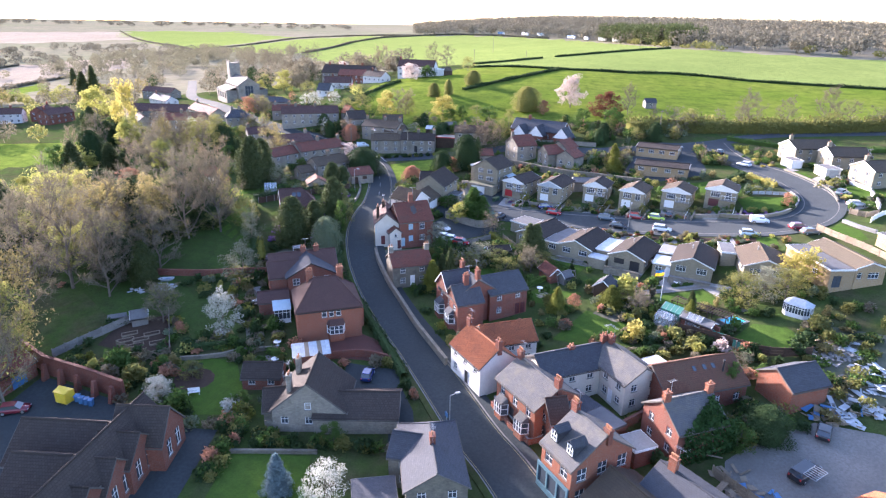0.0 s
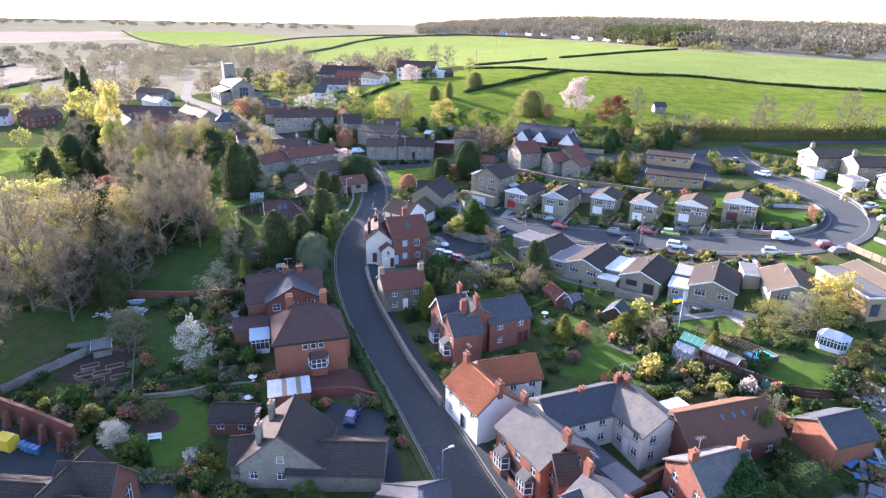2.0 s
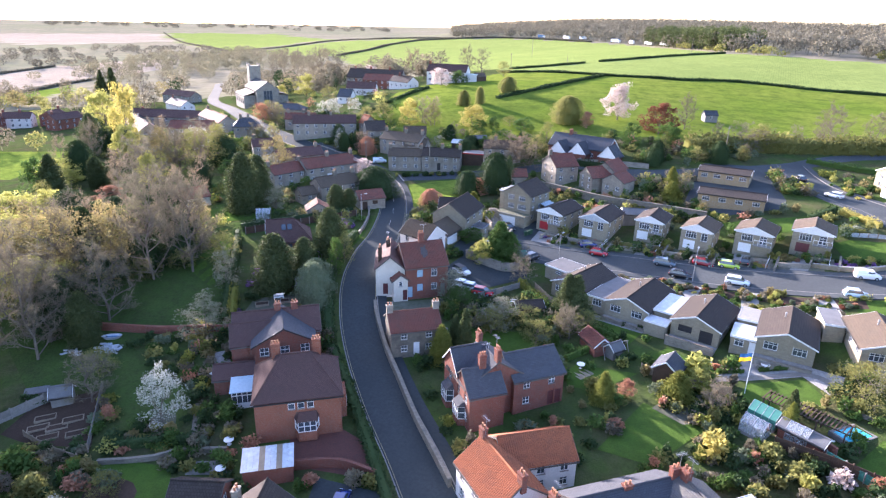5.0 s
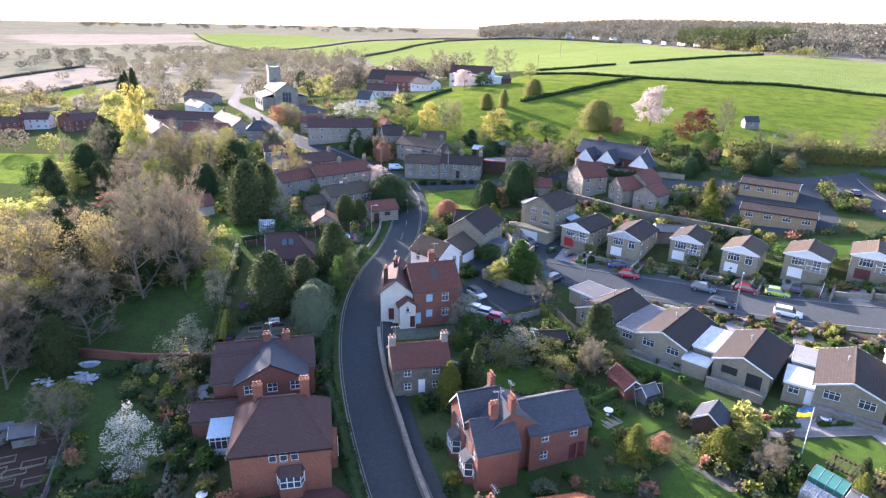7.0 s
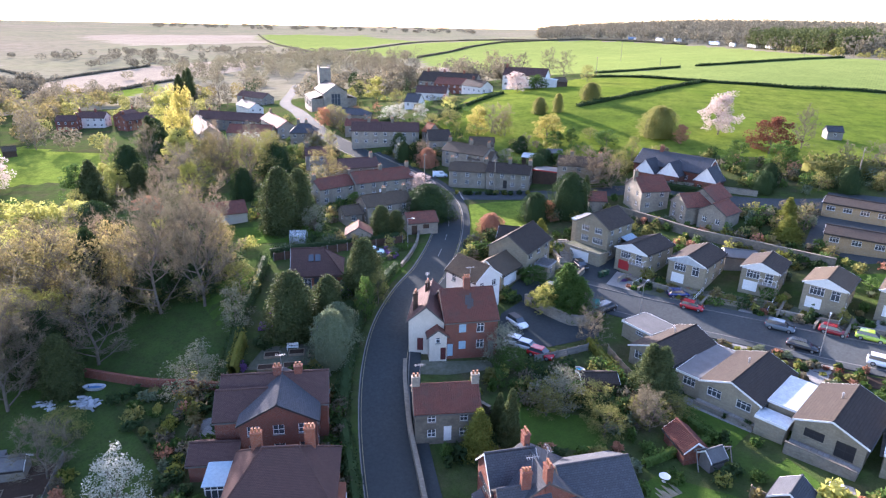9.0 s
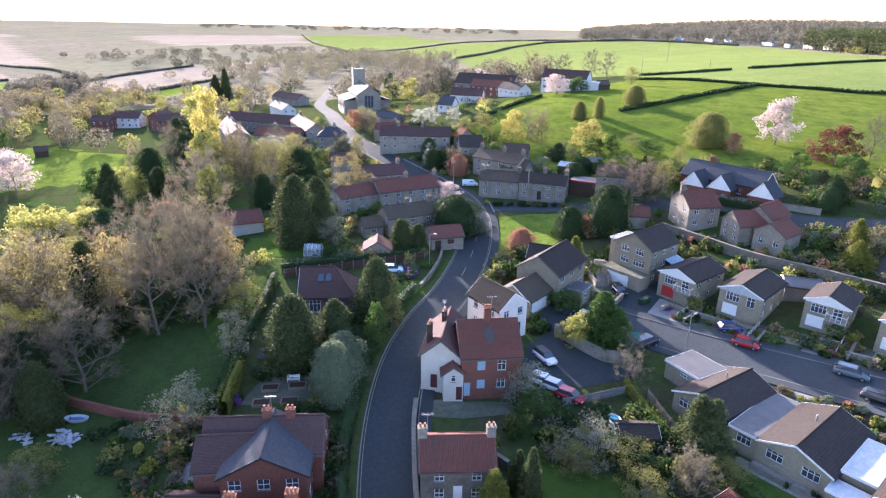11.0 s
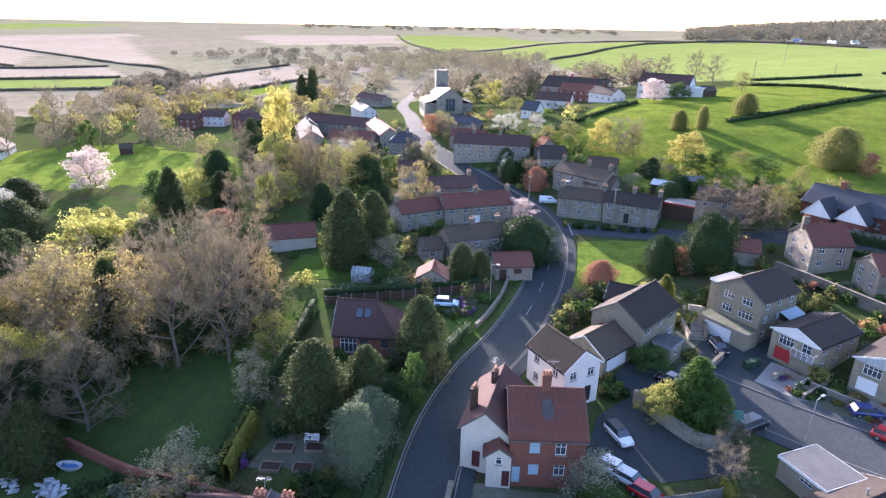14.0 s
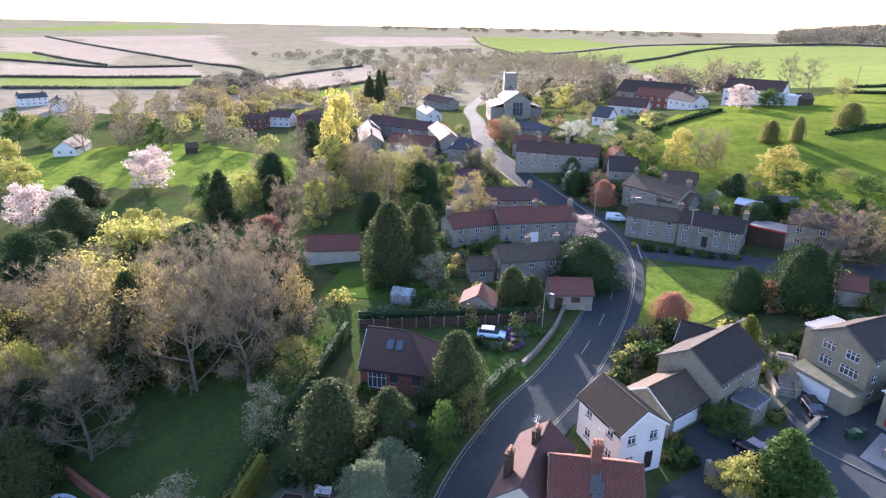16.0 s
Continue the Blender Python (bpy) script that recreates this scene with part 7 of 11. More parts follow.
flat_block("flat white corrugated-roofed garage", 33.4, 111.3, 68, 4.6, 3.7, 2.4, "stone_pale", "sheet", "garage", windows=(("w", 0.3, 1.2, 1.0, 1.0),), doors=(("w", 0.78, 0.9, 2.0, "white", "door"),))
flat_block("flat felt-roofed garage beside a bungalow", 35.6, 116.3, 68, 4.6, 3.5, 2.3, "stone_pale", "concrete", "garage")
flat_block("flat felt-roofed garage with white fascia", 45.6, 114.6, 79, 5.6, 2.6, 2.4, "stone_pale", "felt", "garage", doors=(("e", 0.5, 2.5, 2.0, "white", "garage_door"),))
flat_block("flat lead-roofed porch of a stone house", -10.0, 149.3, 74, 3.4, 2.4, 2.5, "stone_pale", "slate_worn", "porch", fascia="lead", windows=(("s", 0.5, 1.0, 1.2, 0.9),))
flat_block("flat-roofed rear block of a tall stone house", -4.6, 165.6, 60, 5.0, 3.0, 5.9, "stone_pale", "concrete", "house wing")
flat_block("pale concrete-roofed open car shelter", -17.8, 203.5, -8, 6.2, 5.0, 3.0, "dark_wood", "concrete", "car shelter", "car_shelter", fascia="red_paint")
flat_block("stone building with a pale flat roof and parapet", -10.4, 51.0, 15, 4.6, 3.4, 3.0, "stone_grey", "slate", "building", "flat_roofed_building", fascia="kerb")
flat_block("brick store with a white flat roof", 19.6, 62.0, 27, 3.0, 3.0, 2.4, "brick", "concrete", "store", "store")
lean_to = thing("lean_to", "glazed lean-to with white bars on a stone house", "conservatory", 3.9, 163.6, None, 60)
bm = bmesh.new()
for x0, x1, y0, y1 in ((-1.8, 1.8, -1.3, -1.1), (-1.8, -1.6, -1.1, 1.2), (1.6, 1.8, -1.1, 1.2)):
    slab(bm, x0, x1, y0, y1, -1.2, 2.2)
part("wall", bm, "stone_pale", lean_to)
bm = bmesh.new()
sheet(bm, [(-1.9, -1.4, 2.65), (1.9, -1.4, 2.65), (1.9, 1.25, 3.7), (-1.9, 1.25, 3.7)], 0.03)
part("glass_roof", bm, "pale_blue", lean_to)
for i in range(8):
    bm = bmesh.new()
    x0 = -1.9 + i * 3.74 / 7
    sheet(bm, [(x0, -1.4, 2.71), (x0 + 0.06, -1.4, 2.71), (x0 + 0.06, 1.25, 3.76), (x0, 1.25, 3.76)], 0.05)
    part("glazing_bar", bm, "white", lean_to)
bm = bmesh.new()
slab(bm, -1.8, 1.8, -1.28, -1.22, 2.2, 2.62)
part("window", bm, "glass", lean_to)
bm = bmesh.new()
slab(bm, -1.95, 1.95, -1.5, -1.4, 2.55, 2.68)
part("gutter", bm, "white", lean_to)
flat_block("sheeted store with a pale roof", 23.9, 77.6, 30, 5.2, 2.6, 2.6, "brick", "sheet", "store", "store")

flat_block("stone garage block with a paved terrace on its roof", -3.72, 159.04, 59.7, 2.6, 7.8, 2.35, "stone_pale", "gravel_dark", "garage", "garage", doors=(("w", 0.42, 4.3, 1.95, "white", "garage_door"),), fascia="stone")
# brick terrace and shop by the road
for u in (-2.2, 2.3):
    bay(brick_terrace, u, -3.76, 0, 2.2, 0.9, 0.1, 2.5, "brick_orange", "slate_worn")
bm = bmesh.new()
slab(bm, -2.75, 2.75, -4.68, -4.52, 2.75, 3.2)
front = part("shop_front", bm, "teal", shop, "dark teal timber shop front")
for u in (-2.6, -0.9, 0.9, 2.6):
    bm = bmesh.new()
    slab(bm, u - 0.12, u + 0.12, -4.7, -4.51, -0.3, 2.75)
    part("pilaster", bm, "teal", front)
for u in (-1.75, 0.0, 1.75):
    bm = bmesh.new()
    slab(bm, u - 0.74, u + 0.74, -4.6, -4.53, 0.6, 2.7)
    part("display_window", bm, "glass", front)
bm = bmesh.new()
slab(bm, -2.7, 2.7, -4.72, -4.515, -0.3, 0.58)
part("stall_riser", bm, "teal", front)


def dormer(ob, x, y, z, w=1.3, run=2.2):
    """A small gabled dormer looking along local -y, under its house."""
    at = pose(x, y, z)
    bm = bmesh.new()
    slab(bm, -w / 2, w / 2, -0.1, run, -0.3, 1.2)
    bm.transform(at)
    d = part("dormer", bm, "slate", ob, "slate-hung dormer with a white window")
    bm = lattice([(-w / 2, -w / 2 + 0.1), (-0.05, 0.05), (w / 2 - 0.1, w / 2)], [(0, 0.1), (0.55, 0.63), (1.1, 1.2)], 0.1)
    bm.transform(at @ pose(0, -0.22, 0))
    part("window_frame", bm, "white", d)
    bm = bmesh.new()
    slab(bm, -w / 2 + 0.05, w / 2 - 0.05, -0.16, -0.11, 0.05, 1.15)
    bm.transform(at)
    part("pane", bm, "glass", d)
    for s in (-1, 1):
        bm = bmesh.new()
        q = [(s * (w / 2 + 0.2), -0.35, 1.1), (0, -0.35, 1.75), (0, run, 1.75), (s * (w / 2 + 0.2), run, 1.1)]
        sheet(bm, q if s > 0 else q[::-1], 0.08)
        bm.transform(at)
        part("roof", bm, "slate", d)


for u in (-1.4, 1.4):
    dormer(shop, u, -3.55, 6.6, 0.95, 1.7)

bay(victorian_front, -2.3, 0, -90, 2.4, 0.9, 0.1, 2.6, "brick", "slate")
second_front = house("red brick gabled front of the Victorian house", -5.6, 95.3, 30, 4.8, 4.6, 5.6, 8.0, wall="brick", roof="slate", category="house wing", name="house_wing", sides=(0, 0), style="sash", fascia="white")
bay(second_front, -2.42, 0, -90, 2.4, 0.9, 0.1, 2.6, "brick", "slate")
garden_wall("low red brick front garden wall", [(2.2, 71.6), (5.2, 66.0), (6.6, 63.2), (8.2, 63.9)], 0.9, 0.22, "brick_orange", smooth=False)

# gables of the large house above the lane
for gx_, gy_ in ((7.2, 203.0), (12.6, 200.6), (20.4, 196.2)):
    g = house("white boarded gable of the large brick house", gx_, gy_, 62, 5.0, 4.8, 3.2, 5.9, wall="brick", roof="slate", category="house wing", name="house_wing", sides=(0, 0), gables=(1, 0), storeys=1, sink=0.9)
    clad(g, 5.0, 4.8, 3.2, 5.9)

# white house and hall on the hill, far farmhouses
house("long white house with a dark roof on the hill", -44.5, 318, -8, 19, 7.5, 5.2, 8.2, wall="render", roof="tile_plum", chimneys=((0.03,),), win=(1.4, 1.2))
flat_block("glazed white extension on the hill house", -32.6, 315.5, -8, 4.0, 4.5, 3.2, "render", "pale_blue", "house wing")
house("long stone hall with a dark slate roof and chimneys", -84, 335, -12, 30, 9, 5, 9, wall="stone", roof="tile_dark", chimneys=((0.1,), (0.4,), (0.75,)), name="hall", category="hall")
house("red brick house with a plum roof among trees", -78, 318, -5, 14, 8, 4.5, 7, wall="brick", roof="tile_red")
house("white cottage with a dark roof beneath the hall", -80, 296, 5, 13, 6, 3.2, 5.6, wall="render", roof="tile_plum", chimneys=((0.3,),), name="cottage", category="cottage")

# ---- the church ----
church = thing("church", "grey stone parish church with square tower", "church", -135.2, 310.6, None, 128)
church.matrix_basis = church.matrix_basis @ Matrix.Diagonal((1.3, 1.3, 1.16, 1))
bm = bmesh.new()
slab(bm, 9, 13.2, -2.1, 2.1, -1, 15)
for sx in (9, 12.8):
    for sy in (-2.1, 1.7):
        slab(bm, sx, sx + 0.4, sy, sy + 0.4, 15, 16.2)
for k in range(5):
    for yy in (-2.1, 1.8):
        slab(bm, 9.5 + k * 0.72, 9.9 + k * 0.72, yy, yy + 0.3, 15, 15.6)
part("tower", bm, "stone", church)
bm = bmesh.new()
slab(bm, -10, 9, -4, 4, -1, 7)
for x_ in (-10, 9):
    v = [bm.verts.new(c) for c in ((x_, -4, 7), (x_, 4, 7), (x_, 0, 10))]
    bm.faces.new(v)
part("nave", bm, "stone", church)
gable_roof(church, 19, 8, 7, 10, "slate_worn", name="nave_roof", cx=-0.5, fascia="kerb")
for sy in (-1, 1):
    bm = bmesh.new()
    y0 = 4.0 if sy > 0 else -8.0
    slab(bm, -7, 8.5, y0, y0 + 4.0, -1, 4.6)
    part("aisle", bm, "stone", church)
    bm = bmesh.new()
    q = [(-7.2, sy * 8.2, 4.6), (8.7, sy * 8.2, 4.6), (8.7, sy * 4.02, 6.0), (-7.2, sy * 4.02, 6.0)]
    sheet(bm, q if sy < 0 else q[::-1], 0.15)
    part("aisle_roof", bm, "slate_worn", church)
    for k in range(4):
        bm = bmesh.new()
        u = -5 + k * 3.6
        prism(bm, [(u - 0.8, sy * 8.03), (u + 0.8, sy * 8.03), (u + 0.8, sy * 7.97), (u - 0.8, sy * 7.97)][:: 1 if sy > 0 else 1], 1.4, 3.6)
        bmesh.ops.recalc_face_normals(bm, faces=bm.faces[:])
        part("window", bm, "glass", church)
bm = bmesh.new()
prism(bm, [(-10.05, -1.5), (-9.95, -1.5), (-9.95, 1.5), (-10.05, 1.5)], 2.2, 6.6)
east = part("east_window", bm, "glass", church)
bm = bmesh.new()
for yy in (-1.55, -0.5, 0.5, 1.55):
    slab(bm, -10.12, -10.0, yy - 0.08, yy + 0.08, 2.2, 6.7)
for zz in (2.2, 5.0, 6.65):
    slab(bm, -10.12, -10.0, -1.6, 1.6, zz - 0.06, zz + 0.06)
part("tracery", bm, "kerb", east)

# ---- school yard ----
garden_wall("tall red brick yard wall with a sloping top", [(-70, 74), (-63.7, 70.6), (-56, 68.6), (-49, 66.4)], 3.0, 0.4, "brick", coping="tile_red", smooth=False)
for k in range(5):
    u = k / 4
    b = thing("buttress", "brick buttress against the yard wall", "buttress", -63 + u * 12.6, 69.6 - u * 3.6, None, -15, "buttresses of the yard wall")
    bm = bmesh.new()
    v = slab(bm, -0.3, 0.3, -0.9, 0.1, -0.4, 2.4)
    for q in v[4:6]:
        q.co.y += 0.6
    part("masonry", bm, "brick", b)
house("low red brick store with a red roof in the yard", -68.5, 66.5, 75, 9, 5, 2.8, 4.2, wall="brick", roof="tile_red", name="store", category="store", doors=(("s", 0.7, 2.2, 1.9, "blue_paint", "door"),), sides=(0, 0), gables=(0, 0))
box_c = thing("recycling_container", "yellow steel recycling container on tarmac", "container", -57.0, 65.2, None, -12)
bm = bmesh.new()
v = slab(bm, -1.0, 1.0, -0.8, 0.8, 0.1, 1.8)
bmesh.ops.bevel(bm, geom=bm.edges[:], offset=0.08, segments=2, affect="EDGES")
part("body", bm, "yellow_paint", box_c)
bm = bmesh.new()
sheet(bm, [(-1.05, -0.85, 1.82), (1.05, -0.85, 1.82), (1.05, 0.3, 2.2), (-1.05, 0.3, 2.2)], 0.08)
part("lid", bm, "yellow_paint", box_c)
for sx in (-0.8, 0.8):
    bm = bmesh.new()
    slab(bm, sx - 0.1, sx + 0.1, -0.7, 0.7, -0.05, 0.12)
    part("skid", bm, "steel", box_c)


def bin_master():
    ob = thing("wheeled_bin", "blue wheeled bin standing in the yard", "bin", -55.3, 65.3, None, 10, "wheeled bins in the yard")
    bm = bmesh.new()
    v = slab(bm, -0.3, 0.3, -0.35, 0.35, 0.08, 1.0)
    for q in v[:4]:
        q.co.x *= 0.8
        q.co.y *= 0.75
    part("body", bm, "blue_paint", ob)
    bm = bmesh.new()
    slab(bm, -0.33, 0.33, -0.4, 0.38, 1.0, 1.08)
    part("lid", bm, "blue_paint", ob)
    for s in (-1, 1):
        bm = bmesh.new()
        tube(bm, (s * 0.2, 0.3, 0.1), (s * 0.27, 0.3, 0.1), 0.1, 0.1, 8)
        part("wheel", bm, "tyre", ob)
    return ob


one_bin = bin_master()
green_bin = copy_thing(one_bin, pose(-0.4, 151.9, land_z(-0.4, 151.9), 0, 0, 30))
for c in green_bin.children:
    if c.name.split(".")[0] in ("body", "lid"):
        c.data = c.data.copy()
        c.data.materials[0] = M["bin_green"]
tagged(green_bin, "dark green wheeled bin beside a garage drive", "bin", "green bins beside the drive")
for bx, by in ((0.2, 152.5), (0.7, 153.2)):
    copy_thing(green_bin, pose(bx, by, land_z(bx, by), 0, 0, 30))
for k in range(3):
    copy_thing(one_bin, pose(-54.5 + k * 0.8, 65.0 - k * 0.15, land_z(-54.5 + k * 0.8, 65.0 - k * 0.15), 0, 0, 5 * k))

# ---- walls, fences and hedges ----
garden_wall("rubble stone wall along the road", [(-5.4, 79.6), (-8.0, 84.0), (-11.5, 89.8), (-15.4, 97.0), (-18.9, 103.4), (-22.2, 110.6), (-23.6, 114.4)], 1.2, 0.42, "stone_grey", coping="stone_grey")
garden_wall("low stone wall between cottage gardens", [(-19.5, 108), (-14, 110.2), (-10.6, 109.4)], 1.1, 0.4, "stone_grey", coping="stone_grey")
garden_wall("old red brick garden wall", [(-63.2, 99.7), (-57.7, 99.9), (-52.7, 100.3), (-48.3, 101.4), (-44.0, 102.2), (-40, 103.0)], 1.2, 0.3, "brick", coping="brick")
garden_wall("red brick wall beside the drive", [(-23.5, 79.2), (-18.5, 80.4), (-13.8, 79.4)], 1.2, 0.3, "brick", coping="brick")
garden_wall("stone wall in front of the stone house", [(-27.4, 62.9), (-24.6, 63.3), (-21.0, 63.7)], 1.3, 0.25, "stone_grey", coping="stone_grey", smooth=False)
garden_wall("stone wall between lawns", [(-30.2, 58.2), (-25, 58.7), (-19.4, 59.2)], 0.5, 0.25, "stone_grey", coping="stone_grey", smooth=False)
garden_wall("stone wall along the grass bank of the road", [(-34.4, 141), (-34.7, 146), (-35.8, 153), (-37.6, 159.4)], 0.7, 0.35, "stone_grey", coping="stone_grey")
garden_wall("curved rubble retaining wall below the conifers", [(-11.4, 137.5), (-7.5, 135.2), (-3.6, 133.6), (-1.2, 134.6), (-0.6, 137)], 1.6, 0.5, "stone", coping="stone")
garden_wall("long stone retaining wall behind the upper houses", [(1, 183), (9, 177), (17, 171), (27, 166), (38, 160)], 1.8, 0.45, "stone_grey", coping="stone_grey")
garden_wall("stone wall above the green", [(-14.5, 157), (-17, 164), (-15, 172)], 1.1, 0.4, "stone_grey", coping="stone_grey")
garden_wall("pale concrete garden wall of the estate", [(76.6, 139), (78.6, 147), (77.8, 157), (75.8, 166)], 0.5, 0.25, "stone_grey", coping="stone_grey")
garden_wall("stone wall along the upper lane", [(2, 200.5), (16, 196.8), (30, 191.8)], 1.2, 0.4, "stone", coping="stone_grey")
for k, (wx, wy) in enumerate(((9.5, 147.6), (19.6, 144.2), (29.2, 141.0), (38.6, 136.9), (47.8, 133.9))):
    garden_wall("low stone wall of a front garden", [(wx - 2.6, wy + 3.4), (wx + 0.6, wy + 2.2), (wx + 2.4, wy + 1.6)], 0.8, 0.25, "stone", coping="stone", smooth=False)
hedge("long clipped green hedge beside the kitchen garden", [(-44.6, 103.5), (-47, 109), (-50.5, 117), (-54, 126), (-57.4, 133.6)], 2.2, 1.6, "evergreen")
hedge("tall yellow-green conifer hedge", [(-43.6, 104.2), (-45.4, 108), (-46.6, 111)], 3.0, 1.3, "gold")
hedge("dark hedge behind the bungalow fence", [(-58.5, 137), (-50, 143.5), (-43, 150), (-40, 154)], 2.0, 1.6, "evergreen")
hedge("rough roadside hedge on the bank", [(-27.6, 103), (-31.0, 112.5), (-33.6, 122), (-34.8, 132), (-35.0, 140)], 1.7, 2.0, "evergreen")
hedge("rough roadside hedge by the brick houses", [(-11.2, 75.5), (-16.8, 85.5), (-22.4, 95), (-26.6, 101.5)], 1.5, 1.6, "evergreen")
hedge("clipped golden green garden hedge", [(-0.4, 129), (1.8, 125.6), (4.6, 121.6)], 1.6, 1.1, "gold")
hedge("clipped green garden hedge", [(12.2, 115.3), (14.4, 113.4), (16.6, 111.2)], 1.3, 1.2, "green")
hedge("clipped green garden hedge", [(7.6, 106.2), (11, 109.2), (14.6, 111.9)], 1.2, 1.0, "green")
hedge("low box hedge along a path", [(28, 104.6), (31.6, 104.7)], 0.6, 0.5, "green")
hedge("low box hedge along a path", [(33.5, 105), (37.5, 105.4)], 0.6, 0.5, "green")
hedge("clipped dark hedge beside the church lane", [(-96, 243), (-88, 247), (-80, 250)], 1.8, 1.6, "evergreen")
hedge("yellow forsythia hedge above the street", [(64.6, 160.6), (66.8, 156.4), (68.4, 152.0)], 1.5, 1.3, "golden")
hedge("clipped dark evergreen hedge behind the forsythia", [(57.4, 156.6), (61.0, 159.6), (63.9, 161.6)], 1.7, 1.6, "evergreen")
hedge("long clipped green hedge above the estate", [(72, 201), (86, 192), (104, 188), (124, 186), (150, 186)], 1.6, 1.4, "green")
hedge("clipped hedge beside the lawn", [(-47, 77.8), (-41, 80), (-36, 81.2)], 1.3, 1.2, "evergreen")
hedge("clipped hedge along the lane", [(4, 194.2), (14, 190.4), (24, 187)], 1.2, 1.0, "evergreen")
hedge("rough evergreen hedge before the large brick house", [(2.5, 199.6), (9, 197.4), (16, 194.4), (22, 191.6)], 1.9, 1.6, "evergreen")
for pts in ([(-17, 264), (-9, 273), (0, 287), (11, 310), (30, 356)], [(-24, 381), (-2, 376), (30, 356), (49, 354), (66, 350)], [(66, 350), (87, 354), (106, 347), (130, 332), (200, 310), (300, 290)], [(-22, 412), (1, 421), (24, 436)],
            [(33, 442), (56, 457), (83, 477), (125, 510)], [(-66, 232), (-60, 262), (-50, 296)]):
    hedge("dark rough field hedge", pts, 1.2, 1.7, "evergreen", density=30, step=5.0, size=0.5, name="field_hedge")
hedge("wild overgrown hedge along the foot of the pasture", [(42, 206), (60, 211), (90, 215), (130, 219), (180, 222), (230, 226), (320, 250)], 4.5, 6.0, "olive", density=60, step=4.0, size=0.6, name="field_hedge")
for pts in ([(-530, 256), (-484, 306), (-438, 352)], [(-618, 286), (-566, 345), (-519, 411)], [(-840, 365), (-760, 380), (-669, 400), (-634, 475)], [(-1525, 690), (-947, 570), (-676, 509), (-591, 502), (-540, 480)], [(-383, 339), (-366, 362), (-357, 402), (-371, 464), (-376, 514)],
            [(-241, 728), (-222, 798), (-212, 874), (-178, 935)], [(-430, 845), (-385, 936), (-373, 1105), (-299, 1063), (-135, 924)], [(-188, 923), (-94, 906), (-17, 849), (47, 777)], [(-1102, 1723), (-781, 1281), (-440, 848)], [(-383, 339), (-438, 396), (-480, 485), (-506, 607)],
            [(-976, 452), (-823, 426), (-691, 411)]):
    hedge("distant brown field hedge", pts, 2.0, 3.0, "far_twig", density=14, step=18.0, size=1.0, name="field_hedge")


def post_fence(label, pts, h, post_gap, material, board="fence", boards=3, name="fence"):
    """Posts with boards between them; each post and each bay of boards a part."""
    line = spline(pts, 0.5)
    d = np.r_[0, np.cumsum(np.linalg.norm(np.diff(line, axis=0), axis=1))]
    n = max(1, round(d[-1] / post_gap))
    at = [(np.interp(d[-1] * i / n, d, line[:, 0]), np.interp(d[-1] * i / n, d, line[:, 1])) for i in range(n + 1)]
    x0, y0 = at[0]
    z0 = land_z(x0, y0)
    ob = thing(name, label, "fence", x0, y0, z0)
    for i, (x, y) in enumerate(at):
        bm = bmesh.new()
        g = land_z(x, y) - z0
        slab(bm, x - x0 - 0.07, x - x0 + 0.07, y - y0 - 0.07, y - y0 + 0.07, g - 0.3, g + h + 0.1)
        part("post", bm, material, ob)
        if i < n:
            xb, yb = at[i + 1]
            gb = land_z(xb, yb) - z0
            k = np.array([xb - x, yb - y])
            k = np.array([-k[1], k[0]]) / np.linalg.norm(k) * 0.03
            for j in range(boards):
                za, zb = 0.08 + (h - 0.08) * j / boards, (h - 0.08) * (j + 0.93) / boards + 0.08
                bm = bmesh.new()
                for sx in (-1, 1):
                    for (px, py, gg) in ((x, y, g), (xb, yb, gb)):
                        for zz in (za, zb):
                            bm.verts.new((px - x0 + sx * k[0], py - y0 + sx * k[1], gg + zz))
                bm.verts.ensure_lookup_table()
                q = bm.verts
                for f in ((0, 2, 3, 1), (4, 5, 7, 6), (1, 3, 7, 5), (0, 4, 6, 2), (0, 1, 5, 4), (2, 6, 7, 3)):
                    bm.faces.new([q[m] for m in f])
                bmesh.ops.recalc_face_normals(bm, faces=bm.faces[:])
                part("board", bm, board, ob)
    return ob


post_fence("grey panel fence with pale concrete posts", [(-56.6, 135.2), (-49.3, 141.2), (-42.6, 147.9), (-38.6, 152.6)], 1.5, 1.9, "kerb", "dark_wood")
post_fence("white timber fence along the parking yard", [(-7.2, 121.8), (-3.6, 124.6), (-0.4, 127.4)], 1.2, 1.8, "kerb", "fence_grey")
post_fence("dark timber fence between gardens", [(31, 90), (36, 87), (42, 83), (48, 82.6)], 1.6, 2.0, "dark_wood", "dark_wood")
post_fence("white timber fence by the estate corner", [(77.1, 126.3), (79.4, 128.4), (82.2, 130.4), (86, 132.5)], 1.1, 1.6, "white", "white", 2)
post_fence("weathered pale timber fence round a drive", [(75.6, 131.8), (77.6, 129.2), (80.6, 130.4)], 1.2, 1.6, "fence", "fence", 3)
post_fence("weathered brown timber fence beside the bungalow", [(66.0, 124.4), (67.6, 119.6), (69.7, 114.4), (71.4, 109.2)], 1.3, 1.8, "fence", "fence", 4)
post_fence("low white rail fence across a sloping garden", [(60.0, 148.6), (64.4, 147.4), (68.4, 145.6)], 0.9, 1.5, "fence", "sheet", 2)
garden_wall("low pale stone garden wall round the bend", [(50.8, 136.2), (55.4, 133.8), (59.8, 133.2), (64.0, 134.4), (67.2, 137.4), (69.2, 141.6), (69.5, 146.4)], 0.75, 0.3, "stone_pale")
garden_wall("white rendered retaining wall before a house", [(84.6, 157.4), (85.6, 152.0), (87.0, 146.0)], 0.9, 0.3, "render", smooth=False)
